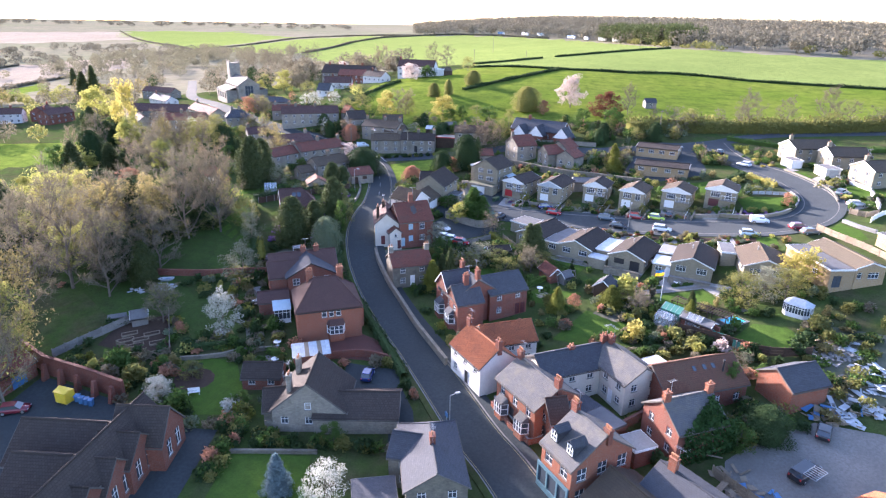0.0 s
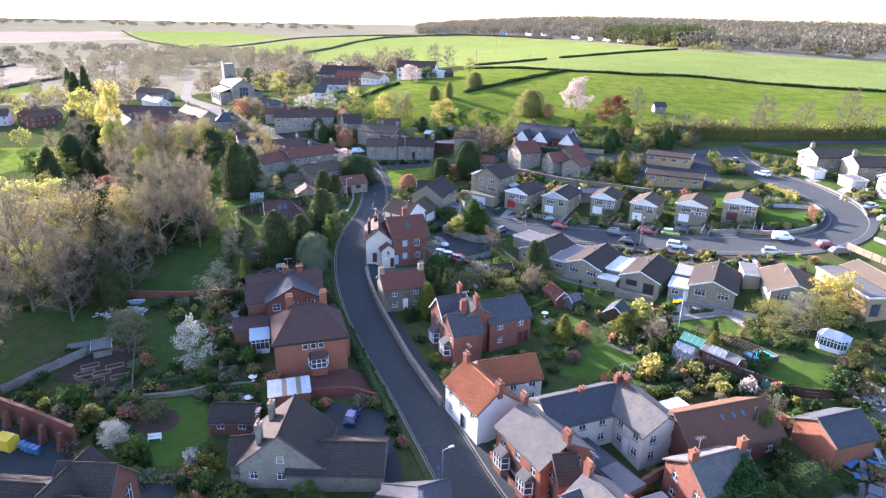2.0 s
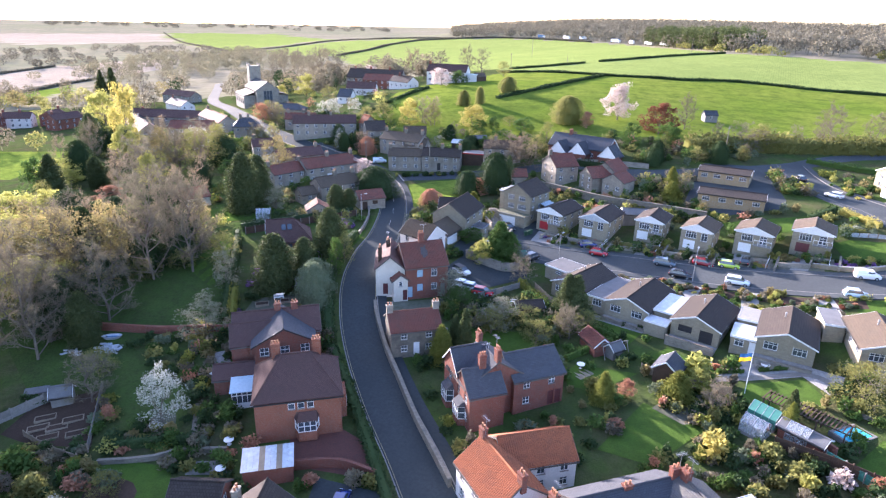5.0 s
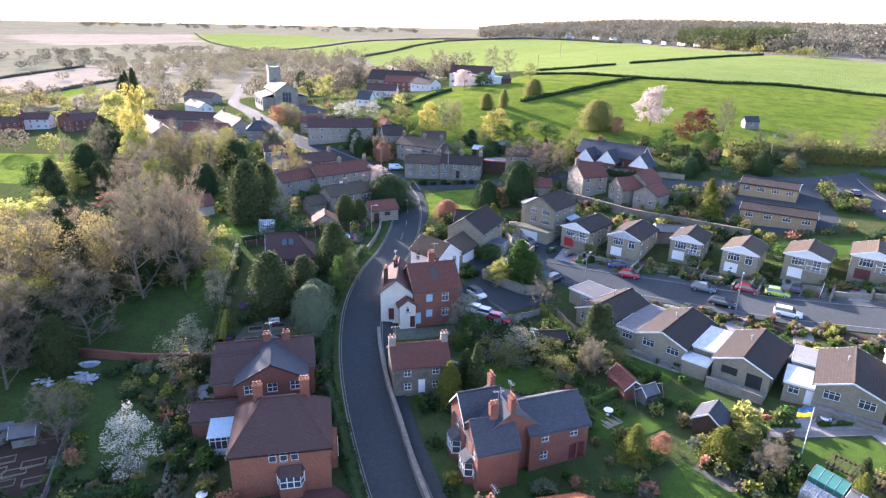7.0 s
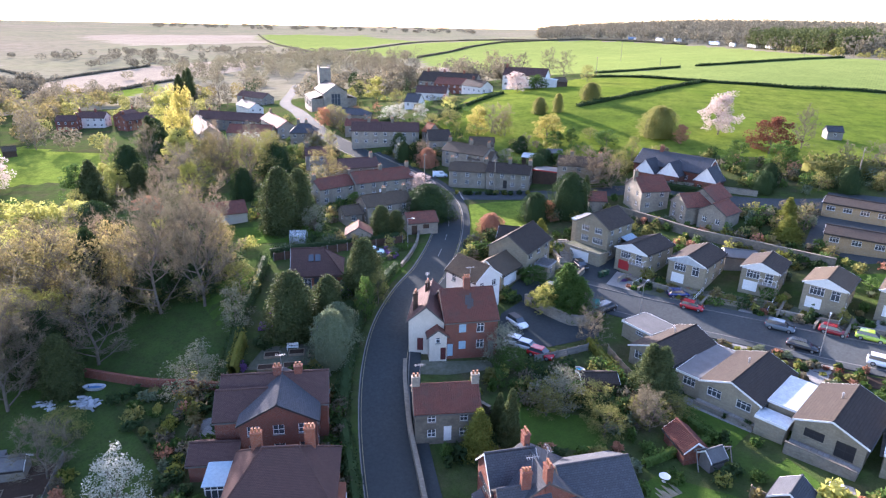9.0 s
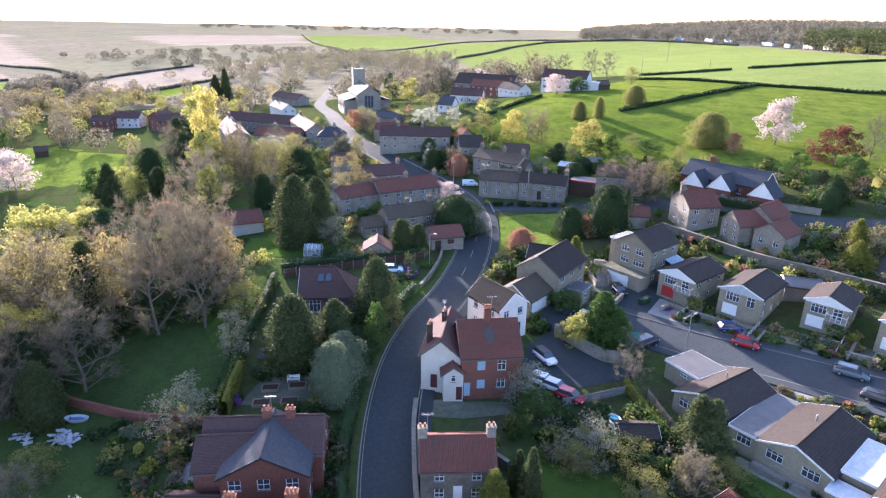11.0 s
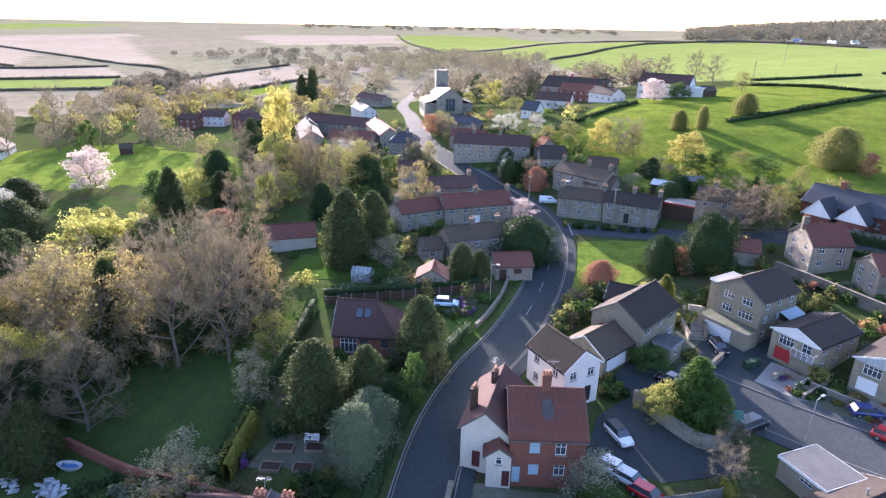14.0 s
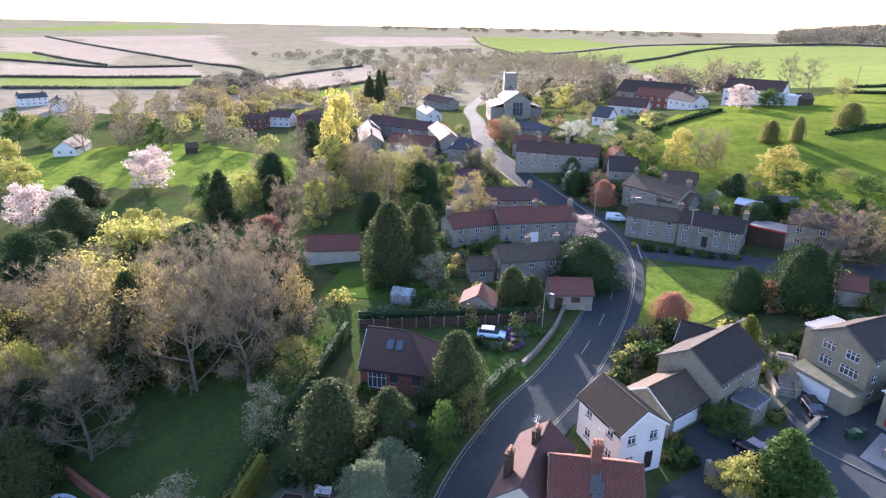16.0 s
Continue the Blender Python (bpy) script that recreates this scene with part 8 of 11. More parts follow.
garden_wall("white rendered retaining wall before a house", [(85.8, 143.6), (84.2, 138.4), (82.2, 133.2)], 1.1, 0.3, "render", smooth=False)
garden_wall("low concrete wall beside a grass bank", [(72.4, 127.4), (73.6, 124.0), (75.4, 120.8)], 0.5, 0.7, "concrete", smooth=False)
post_fence("weathered timber fence of a bungalow garden", [(9.0, 118.5), (5.4, 122.6), (2.4, 127.4)], 1.5, 2.0, "fence", "fence")
post_fence("timber fence behind the bungalow gardens", [(18, 104.5), (23, 101.6), (28.5, 99.4)], 1.4, 2.0, "fence", "fence")

# ---- garden buildings and garden things ----
house("small shed with a slate roof in a garden", 21.4, 103.2, 62, 3.4, 3.2, 2.1, 3.3, wall="dark_wood", roof="slate", name="garden_shed", category="shed", sides=(0, 0), gables=(0, 0))
house("small shed with a red pantile roof", 11.9, 110.0, 118, 4.2, 2.6, 1.7, 2.7, wall="brick", roof="tile_red", roll=True, name="garden_shed", category="shed", sides=(0, 0), gables=(0, 0))
house("low black timber shed", 1.5, 119.0, 20, 4.6, 2.8, 1.7, 2.3, wall="dark_wood", roof="tile_dark", name="garden_shed", category="shed", sides=(0, 0), gables=(0, 0))
house("small grey garden shed", 14.6, 108.2, 40, 2.0, 1.6, 1.6, 2.3, wall="fence_grey", roof="felt", name="garden_shed", category="shed", sides=(0, 0), gables=(0, 0))
house("small summerhouse in the pasture", 56.6, 246, 10, 4.2, 3.2, 2.2, 3.4, wall="fence_grey", roof="slate", name="summerhouse", category="summerhouse", gables=(0, 0))
house("low field shed with a pale roof", -23.8, 214, -10, 4.5, 3, 2.0, 2.7, wall="dark_wood", roof="sheet", name="field_shed", category="shed", sides=(0, 0), gables=(0, 0))
house("dark timber field shed with felt roof", -18, 217, 15, 4, 3, 2.0, 2.7, wall="dark_wood", roof="felt", name="field_shed", category="shed", sides=(0, 0), gables=(0, 0))
house("open timber car shelter with a grey roof", 23.0, 160.5, 0, 5, 4.2, 2.2, 2.9, wall="fence_grey", roof="felt", name="garden_shed", category="shed", sides=(0, 0), gables=(0, 0))
house("green timber store beside the street", -1.2, 138.6, 20, 2.6, 2.2, 1.5, 2.1, wall="green_paint", roof="green_paint", name="store", category="store", sides=(0, 0), gables=(0, 0))
house("long dark garden store with a boarded roof", 34.4, 91.0, -44, 5.0, 2.0, 1.4, 1.9, wall="brick", roof="felt", name="garden_shed", category="shed", sides=(0, 0), gables=(0, 0))


def greenhouse(label, x, y, yaw, L, W, skin="clear"):
    """A glazed house: ribs, panes and a low base."""
    ob = thing("greenhouse", label, "greenhouse", x, y, None, yaw)
    bm = bmesh.new()
    slab(bm, -L / 2, L / 2, -W / 2, W / 2, -0.3, 0.25)
    part("base", bm, "concrete", ob)
    n = max(3, int(L / 0.7))
    for i in range(n + 1):
        bm = bmesh.new()
        x0 = -L / 2 + L * i / n
        for a, b in (((-W / 2, 0.25), (-W / 2, 1.5)), ((-W / 2, 1.5), (0, 2.3)), ((0, 2.3), (W / 2, 1.5)), ((W / 2, 1.5), (W / 2, 0.25))):
            tube(bm, (x0, a[0], a[1]), (x0, b[0], b[1]), 0.03, 0.03, 4)
        part("rib", bm, "steel", ob)
    for s in (-1, 1):
        bm = bmesh.new()
        sheet(bm, [(-L / 2, s * W / 2, 1.5), (L / 2, s * W / 2, 1.5), (L / 2, 0, 2.3), (-L / 2, 0, 2.3)][:: -s], 0.012)
        part("roof_pane", bm, skin, ob)
        bm = bmesh.new()
        slab(bm, -L / 2, L / 2, s * W / 2 - 0.008, s * W / 2 + 0.008, 0.25, 1.5)
        part("side_pane", bm, skin, ob)
    for s in (-1, 1):
        bm = bmesh.new()
        sheet(bm, [(s * L / 2, -W / 2, 0.25), (s * L / 2, W / 2, 0.25), (s * L / 2, W / 2, 1.5), (s * L / 2, 0, 2.3), (s * L / 2, -W / 2, 1.5)][::s], 0.012)
        part("end_pane", bm, skin, ob)


greenhouse("green covered tunnel greenhouse", 31.4, 94.6, -44, 3.4, 2.6, "green_paint")
greenhouse("small glass greenhouse in a garden", 29.6, 92.4, -44, 2.8, 2.2)
greenhouse("small glass greenhouse in a garden", 34.0, 91.2, -44, 2.4, 2.0)
greenhouse("domed glass greenhouse near the hedge", -57.5, 145.5, 20, 3.0, 2.6)

orangery = thing("conservatory", "large white conservatory with a pitched glass roof", "conservatory", 50.4, 93.8, None, -40)
orangery.matrix_basis = orangery.matrix_basis @ Matrix.Diagonal((0.66, 0.66, 0.8, 1))
bm = bmesh.new()
ring = [(-3.0, -1.2), (-2.0, -2.2), (2.0, -2.2), (3.0, -1.2), (3.0, 1.8), (-3.0, 1.8)]
prism(bm, ring, -0.6, 0.5)
part("base", bm, "white", orangery)
bm = bmesh.new()
prism(bm, [(a * 0.97, b * 0.97) for a, b in ring], 0.5, 2.2)
part("glazing", bm, "glass", orangery)
for (ax, ay), (bx, by) in zip(ring, ring[1:] + ring[:1]):
    ln = math.hypot(bx - ax, by - ay)
    n = max(1, round(ln / 0.7))
    bm = lattice([(ln * i / n - 0.05, ln * i / n + 0.05) for i in range(n + 1)], [(0, 0.08), (1.2, 1.28), (1.65, 1.75)], 0.06)
    bm.transform(pose(ax, ay, 0.5, 0, 0, math.degrees(math.atan2(by - ay, bx - ax))))
    part("window_frame", bm, "white", orangery)
bm = bmesh.new()
lo = [bm.verts.new((a * 1.06, b * 1.06, 2.22)) for a, b in ring]
ra, rb = bm.verts.new((-1.4, -0.2, 3.4)), bm.verts.new((1.4, -0.2, 3.4))
for f in ((lo[0], lo[1], ra), (lo[1], lo[2], rb, ra), (lo[2], lo[3], rb), (lo[3], lo[4], rb), (lo[4], lo[5], ra, rb), (lo[5], lo[0], ra)):
    bm.faces.new(f)
bm.faces.new(lo[::-1])
part("roof", bm, "sheet", orangery)

pool = thing("swimming_pool", "small garden pool with bright blue water", "pool", 40.4, 92.4, 5.25, 30)
for nm, x0, x1, y0, y1, z0, z1, mt in (("water", -2.2, 1.6, -1.1, 1.1, -0.3, 0.18, "water"), ("edge", -2.5, -2.2, -1.4, 1.4, -0.6, 0.25, "kerb"), ("edge", 1.6, 1.9, -1.4, 1.4, -0.6, 0.25, "kerb"), ("edge", -2.2, 1.6, -1.4, -1.1, -0.6, 0.25, "kerb"), ("edge", -2.2, 1.6, 1.1, 1.4, -0.6, 0.25, "kerb")):
    bm = bmesh.new()
    slab(bm, x0, x1, y0, y1, z0, z1)
    part(nm, bm, mt, pool)

flag = thing("flagpole", "white flagpole with a blue and yellow flag", "flagpole", 30.5, 100.1)
bm = bmesh.new()
tube(bm, (0, 0, -0.2), (0, 0, 6.2), 0.06, 0.035, 8)
part("pole", bm, "white", flag)
for nm_mat, z0 in (("blue_paint", 5.45), ("yellow_paint", 4.9)):
    bm = bmesh.new()
    rows_f = []
    for i in range(9):
        y_ = 0.08 * math.sin(i * 1.1)
        rows_f.append([bm.verts.new((-0.05 - i * 0.18, y_, z0 - 0.03 * i)), bm.verts.new((-0.05 - i * 0.18, y_, z0 + 0.55 - 0.03 * i))])
    for a, b in zip(rows_f, rows_f[1:]):
        bm.faces.new((a[0], b[0], b[1], a[1]))
    bmesh.ops.solidify(bm, geom=bm.faces[:], thickness=0.012)
    part("flag_band", bm, nm_mat, flag)


def street_lamp(x, y, yaw, h=6.0):
    ob = thing("street_lamp", "grey steel street lamp with a short arm", "street lamp", x, y, None, yaw, "street lamps")
    bm = bmesh.new()
    tube(bm, (0, 0, -0.3), (0, 0, 1.2), 0.09, 0.08, 8)
    tube(bm, (0, 0, 1.2), (0, 0, h), 0.06, 0.045, 8)
    part("pole", bm, "steel", ob)
    bm = bmesh.new()
    tube(bm, (0, 0, h - 0.05), (0.9, 0, h + 0.15), 0.04, 0.035, 6)
    part("arm", bm, "steel", ob)
    bm = bmesh.new()
    slab(bm, 0.75, 1.35, -0.14, 0.14, h + 0.08, h + 0.22)
    part("lantern", bm, "steel", ob)


for a in ((-3.4, 64.2, 30), (6.6, 139.4, 60), (-42.4, 201, -40), (-36.6, 150.2, 0), (30.4, 133.2, 70)):
    street_lamp(*a)
sign = thing("road_sign", "blue road sign on a grey post", "road sign", -3.9, 65.4, None, -55)
bm = bmesh.new()
tube(bm, (0, 0, -0.3), (0, 0, 2.6), 0.04, 0.04, 6)
part("post", bm, "steel", sign)
bm = bmesh.new()
slab(bm, -0.35, 0.35, -0.06, -0.03, 1.9, 2.6)
part("panel", bm, "blue_paint", sign)


def utility_pole(x, y, h=9.0, arm=True):
    ob = thing("utility_pole", "brown wooden utility pole", "pole", x, y, None, tree_rng.uniform(0, 90), "utility poles")
    bm = bmesh.new()
    tube(bm, (0, 0, -0.5), (0, 0, h), 0.15, 0.1, 8)
    part("post", bm, "bark_pale", ob)
    if arm:
        bm = bmesh.new()
        slab(bm, -0.9, 0.9, -0.06, 0.06, h - 0.5, h - 0.38)
        part("crossarm", bm, "bark_pale", ob)


for a in ((50, 197.5, 9.5), (-48.6, 194.8, 8.5), (-30, 195.8, 8.0), (99, 494, 11), (131, 511, 11), (-12, 524, 13), (-20, 393, 10), (13, 436, 6)):
    utility_pole(*a)

# kitchen garden with raised beds
for k, (bx, by) in enumerate(((-41.6, 110.3), (-38.7, 111.9), (-41.0, 107.7), (-38.0, 109.2), (-36.2, 112.7))):
    bed = thing("raised_bed", "dark raised vegetable bed edged in timber", "raised bed", bx, by, None, 27, "raised vegetable beds")
    bm = bmesh.new()
    slab(bm, -0.95, 0.95, -0.6, 0.6, -0.2, 0.22)
    part("soil", bm, "soil", bed)
    for x0, x1, y0, y1 in ((-1.05, 1.05, -0.7, -0.6), (-1.05, 1.05, 0.6, 0.7), (-1.05, -0.95, -0.6, 0.6), (0.95, 1.05, -0.6, 0.6)):
        bm = bmesh.new()
        slab(bm, x0, x1, y0, y1, -0.2, 0.3)
        part("edging", bm, "fence", bed)
patch("terrace", "grey paving between the raised beds", "terrace", [(-43.4, 106.4), (-35.4, 110.4), (-34.8, 114), (-37.5, 114.6), (-43.6, 111.6)], "gravel_dark", 0.05)


def garden_bench(x, y, yaw, mt="white", label="white painted garden bench"):
    ob = thing("garden_bench", label, "bench", x, y, None, yaw)
    bm = bmesh.new()
    slab(bm, -0.8, 0.8, -0.25, 0.25, 0.42, 0.48)
    part("seat", bm, mt, ob)
    bm = bmesh.new()
    slab(bm, -0.8, 0.8, 0.22, 0.28, 0.55, 0.95)
    part("backrest", bm, mt, ob)
    for sx in (-0.72, 0.72):
        for sy in (-0.2, 0.24):
            bm = bmesh.new()
            slab(bm, sx - 0.04, sx + 0.04, sy - 0.04, sy + 0.04, -0.03, 0.5)
            part("leg", bm, mt, ob)


garden_bench(-39.6, 112.4, 27)
garden_bench(20.5, 97.8, -35, "fence", "weathered wooden garden bench")


def round_table(x, y, r=0.6, mt="white", label="round white garden table"):
    ob = thing("garden_table", label, "table", x, y)
    bm = bmesh.new()
    tube(bm, (0, 0, 0.68), (0, 0, 0.72), r, r, 16)
    part("tabletop", bm, mt, ob)
    bm = bmesh.new()
    tube(bm, (0, 0, -0.03), (0, 0, 0.69), 0.05, 0.05, 8)
    tube(bm, (0, 0, -0.02), (0, 0, 0.05), 0.28, 0.24, 12)
    part("pedestal", bm, mt, ob)


for a in ((-32.6, 81.5), (-31.4, 77.2), (9.7, 104.6), (34.5, 105.6), (-40.6, 92.6)):
    round_table(*a)
tub = thing("boat", "small white and blue boat hull on the grass", "boat", -60.0, 98.0, None, 20)
bm = bmesh.new()
n_t = 14
for z_, s_ in ((0.0, 0.7), (0.5, 1.0), (0.5, 0.86), (0.15, 0.6)):
    for i in range(n_t):
        a = 2 * math.pi * i / n_t
        bm.verts.new((math.cos(a) * 1.5 * s_, math.sin(a) * 0.65 * s_, z_))
bm.verts.ensure_lookup_table()
for j in range(3):
    for i in range(n_t):
        bm.faces.new((bm.verts[j * n_t + i], bm.verts[j * n_t + (i + 1) % n_t], bm.verts[(j + 1) * n_t + (i + 1) % n_t], bm.verts[(j + 1) * n_t + i]))
bm.faces.new([bm.verts[i] for i in range(n_t)][::-1])
bm.faces.new([bm.verts[3 * n_t + i] for i in range(n_t)])
part("hull", bm, "sheet", tub)
bm = bmesh.new()
prism(bm, [(math.cos(k * 0.5236) * 1.1, math.sin(k * 0.5236) * 0.46) for k in range(12)], 0.16, 0.26)
part("cockpit", bm, "blue_paint", tub)

for sx, sy, yaw_s, n_s in ((-8.6, 162.6, -62, 9), (9.0, 102.4, 40, 6), (36.6, 121.8, 70, 8), (18.4, 148.6, 70, 6)):
    st = thing("garden_steps", "pale stone garden steps", "steps", sx, sy, None, yaw_s)
    for i in range(n_s):
        bm = bmesh.new()
        slab(bm, i * 0.42, i * 0.42 + 0.44, -0.9, 0.9, -1.2, 0.06 + land_z(sx + math.cos(radians(yaw_s)) * i * 0.42, sy + math.sin(radians(yaw_s)) * i * 0.42) - land_z(sx, sy) + 0.02 * (i % 2))
        part("step", bm, "stone_pale", st)

# ---- vehicles ----
def car(label, x, y, yaw, colour, L=4.3, W=1.8, H=1.5, kind="hatch", category="car"):
    """A parked car: shaped body, glazed cabin, roof, wheels with rims, lamps."""
    L, W, H = L * 0.9, W * 0.92, H * 0.92
    ob = thing("car" if category == "car" else "van", label, category, x, y, None, yaw, "parked vehicles")
    pm = paint("car_paint", colour)
    cab0, cab1, top0, top1 = {"hatch": (-0.46, 0.26, -0.36, 0.08), "van": (-0.49, 0.34, -0.48, 0.18), "suv": (-0.47, 0.26, -0.41, 0.1)}[kind]
    belt = H * (0.62 if kind != "van" else 0.66)
    secs = [(-0.5, 0.42, 0.35, belt * 0.82), (-0.485, 0.49, 0.24, belt * 0.96), (-0.3, 0.5, 0.2, belt), (0.2, 0.5, 0.2, belt), (0.3, 0.5, 0.2, belt * 0.94), (0.45, 0.47, 0.22, belt * 0.8), (0.5, 0.4, 0.32, belt * 0.62)]
    bm = bmesh.new()
    prev = None
    for sx, hw, zl, zh in secs:
        hw *= W
        ring_c = [(sx * L, -hw * 0.9, zl), (sx * L, -hw, zl + 0.18), (sx * L, -hw * 0.99, zh * 0.8), (sx * L, -hw * 0.88, zh), (sx * L, hw * 0.88, zh), (sx * L, hw * 0.99, zh * 0.8), (sx * L, hw, zl + 0.18), (sx * L, hw * 0.9, zl)]
        rv = [bm.verts.new(c) for c in ring_c]
        if prev:
            for i in range(8):
                bm.faces.new((prev[i], prev[(i + 1) % 8], rv[(i + 1) % 8], rv[i]))
        else:
            bm.faces.new(rv)
        prev = rv
    bm.faces.new(prev[::-1])
    bmesh.ops.recalc_face_normals(bm, faces=bm.faces[:])
    for f in bm.faces:
        f.smooth = True
    body = part("body", bm, pm, ob)
    bm = bmesh.new()
    hw = W * 0.44
    lo = [bm.verts.new(c) for c in ((cab0 * L, -hw, belt - 0.02), (cab1 * L, -hw, belt - 0.03), (cab1 * L, hw, belt - 0.03), (cab0 * L, hw, belt - 0.02))]
    hi = [bm.verts.new(c) for c in ((top0 * L, -hw * 0.84, H - 0.06), (top1 * L, -hw * 0.84, H - 0.06), (top1 * L, hw * 0.84, H - 0.06), (top0 * L, hw * 0.84, H - 0.06))]
    for i in range(4):
        bm.faces.new((lo[i], lo[(i + 1) % 4], hi[(i + 1) % 4], hi[i]))
    part("cabin_glass", bm, "glass" if kind != "van" or colour[0] < 0.3 else pm, ob)
    bm = bmesh.new()
    rf = [(top0 * L - 0.06, -hw * 0.87), (top1 * L + 0.05, -hw * 0.87), (top1 * L + 0.05, hw * 0.87), (top0 * L - 0.06, hw * 0.87)]
    prism(bm, rf, H - 0.07, H)
    bmesh.ops.bevel(bm, geom=[e for e in bm.edges if abs(e.verts[0].co.z - H) < 1e-4 and abs(e.verts[1].co.z - H) < 1e-4], offset=0.05, segments=2, affect="EDGES")
    part("roof", bm, "black" if "dark roof" in label else pm, ob)
    if kind == "van":
        for s in (-1, 1):
            bm = bmesh.new()
            slab(bm, top1 * L - 0.9, top1 * L + 0.05, s * hw * 0.93 - 0.02, s * hw * 0.93 + 0.02, belt + 0.05, H - 0.2)
            part("cab_glass", bm, "glass", ob)
    for sx in (-0.31, 0.31):
        for s in (-1, 1):
            bm = bmesh.new()
            tube(bm, (sx * L, s * (W / 2 - 0.2), 0.31), (sx * L, s * (W / 2 + 0.01), 0.31), 0.32, 0.31, 14)
            wh = part("wheel", bm, "tyre", ob)
            bm = bmesh.new()
            tube(bm, (sx * L, s * (W / 2), 0.31), (sx * L, s * (W / 2 + 0.02), 0.31), 0.2, 0.18, 10)
            part("rim", bm, "steel", wh)
    for s in (-1, 1):
        bm = bmesh.new()
        slab(bm, 0.465 * L, 0.49 * L, s * W * 0.34 - 0.16, s * W * 0.34 + 0.16, belt * 0.62, belt * 0.74)
        part("headlight", bm, "sheet", ob)
        bm = bmesh.new()
        slab(bm, -0.505 * L, -0.485 * L, s * W * 0.38 - 0.1, s * W * 0.38 + 0.1, belt * 0.68, belt * 0.88)
        part("tail_light", bm, "red_paint", ob)
    return ob


WHITE, SILVER, GREY, BLACK, RED, BLUE = (0.75, 0.76, 0.77), (0.5, 0.53, 0.56), (0.12, 0.13, 0.14), (0.015, 0.016, 0.018), (0.4, 0.015, 0.02), (0.018, 0.035, 0.14)
car("small dark blue car parked in the courtyard", -16.6, 75.4, 88, BLUE, 3.7, 1.65)
car("white car with a dark roof parked in the yard", -11.3, 130.3, -42, WHITE, 4.3, kind="suv", H=1.6)
car("white car parked by the fence", -10.3, 125.2, -12, WHITE)
car("silver car parked by the fence", -8.6, 124.6, -15, SILVER)
car("red car parked by the fence", -6.6, 123.6, -15, RED)
car("dark people carrier on the drive", -8.0, 143.2, 160, (0.03, 0.01, 0.025), 4.8, 1.9, 1.8, "van")
car("black van parked at the end of the street", 1.2, 139.6, 55, BLACK, 4.9, 1.95, 1.9, "van", "van")
car("blue car before a garage", 12.6, 148.0, 20, BLUE, 4.0)
car("red car parked in the street", 14.6, 144.2, -15, RED, 4.0)
car("grey car parked in the street", 26.6, 139.9, -18, (0.1, 0.13, 0.15), 4.5, kind="suv", H=1.6)
car("dark red car parked in the street", 33.4, 139.4, -20, (0.22, 0.015, 0.02), 4.3)
car("black car parked in the street", 28.6, 134.9, -18, BLACK, 4.5)
car("yellow-green car parked in the street", 37.6, 138.0, -18, (0.35, 0.48, 0.05), 4.2)
car("black car on a drive", 40.8, 139.4, 65, BLACK, 4.2)
car("white car parked in the street", 37.4, 131.4, -18, WHITE, 4.5, kind="suv", H=1.6)
car("white van parked in the street", 57.2, 130.6, -6, WHITE, 4.3, 1.7, 1.75, "van", "van")
car("pale blue car by a drive", 53.2, 124.6, -8, (0.45, 0.58, 0.66), 4.1)
car("dark red car parked at the corner", 63.0, 125.6, 12, (0.16, 0.02, 0.03), 4.3)
car("dark green-grey car parked at the corner", 64.0, 122.4, 12, (0.075, 0.085, 0.07), 4.5)
car("black car with a bright bonnet on the lane", 64.4, 184, 100, BLACK, 4.3)
car("white car on the estate road", 67.4, 171.4, 130, WHITE, 4.3)
car("grey-green car on a drive", 80.0, 144.6, 40, (0.2, 0.25, 0.25), 4.3)
car("silver car on a drive", 79.0, 136.0, 0, (0.36, 0.37, 0.38), 4.3)
car("black car in the car park", 43.2, 67.0, 60, BLACK, 4.3)
car("dark car in the car park", 50.4, 61.6, 80, GREY, 4.4)
car("dark car by the garage", -4.2, 155.0, -60, BLACK, 4.2)
car("pale blue car on the bungalow drive", -41.2, 144.6, 25, (0.55, 0.7, 0.78), 4.2)
car("pale blue van by the terrace", -46.4, 201.4, 20, (0.5, 0.62, 0.68), 4.6, 1.8, 1.8, "van", "van")
car("dark red car in the school yard", -62.4, 62.4, 20, (0.15, 0.02, 0.03), 4.2)
truck = car("black pickup with a silver roof rack in the car park", 38.2, 60.2, 38, BLACK, 5.0, 1.9, 1.85, "van", "van")
bm = lattice([(i * 0.42, i * 0.42 + 0.06) for i in range(7)], [(0, 0.06), (1.4, 1.46)], 0.05)
bm.transform(pose(-2.3, -0.73, 1.9, 90, 0, 0))
part("roof_rack", bm, "steel", truck)
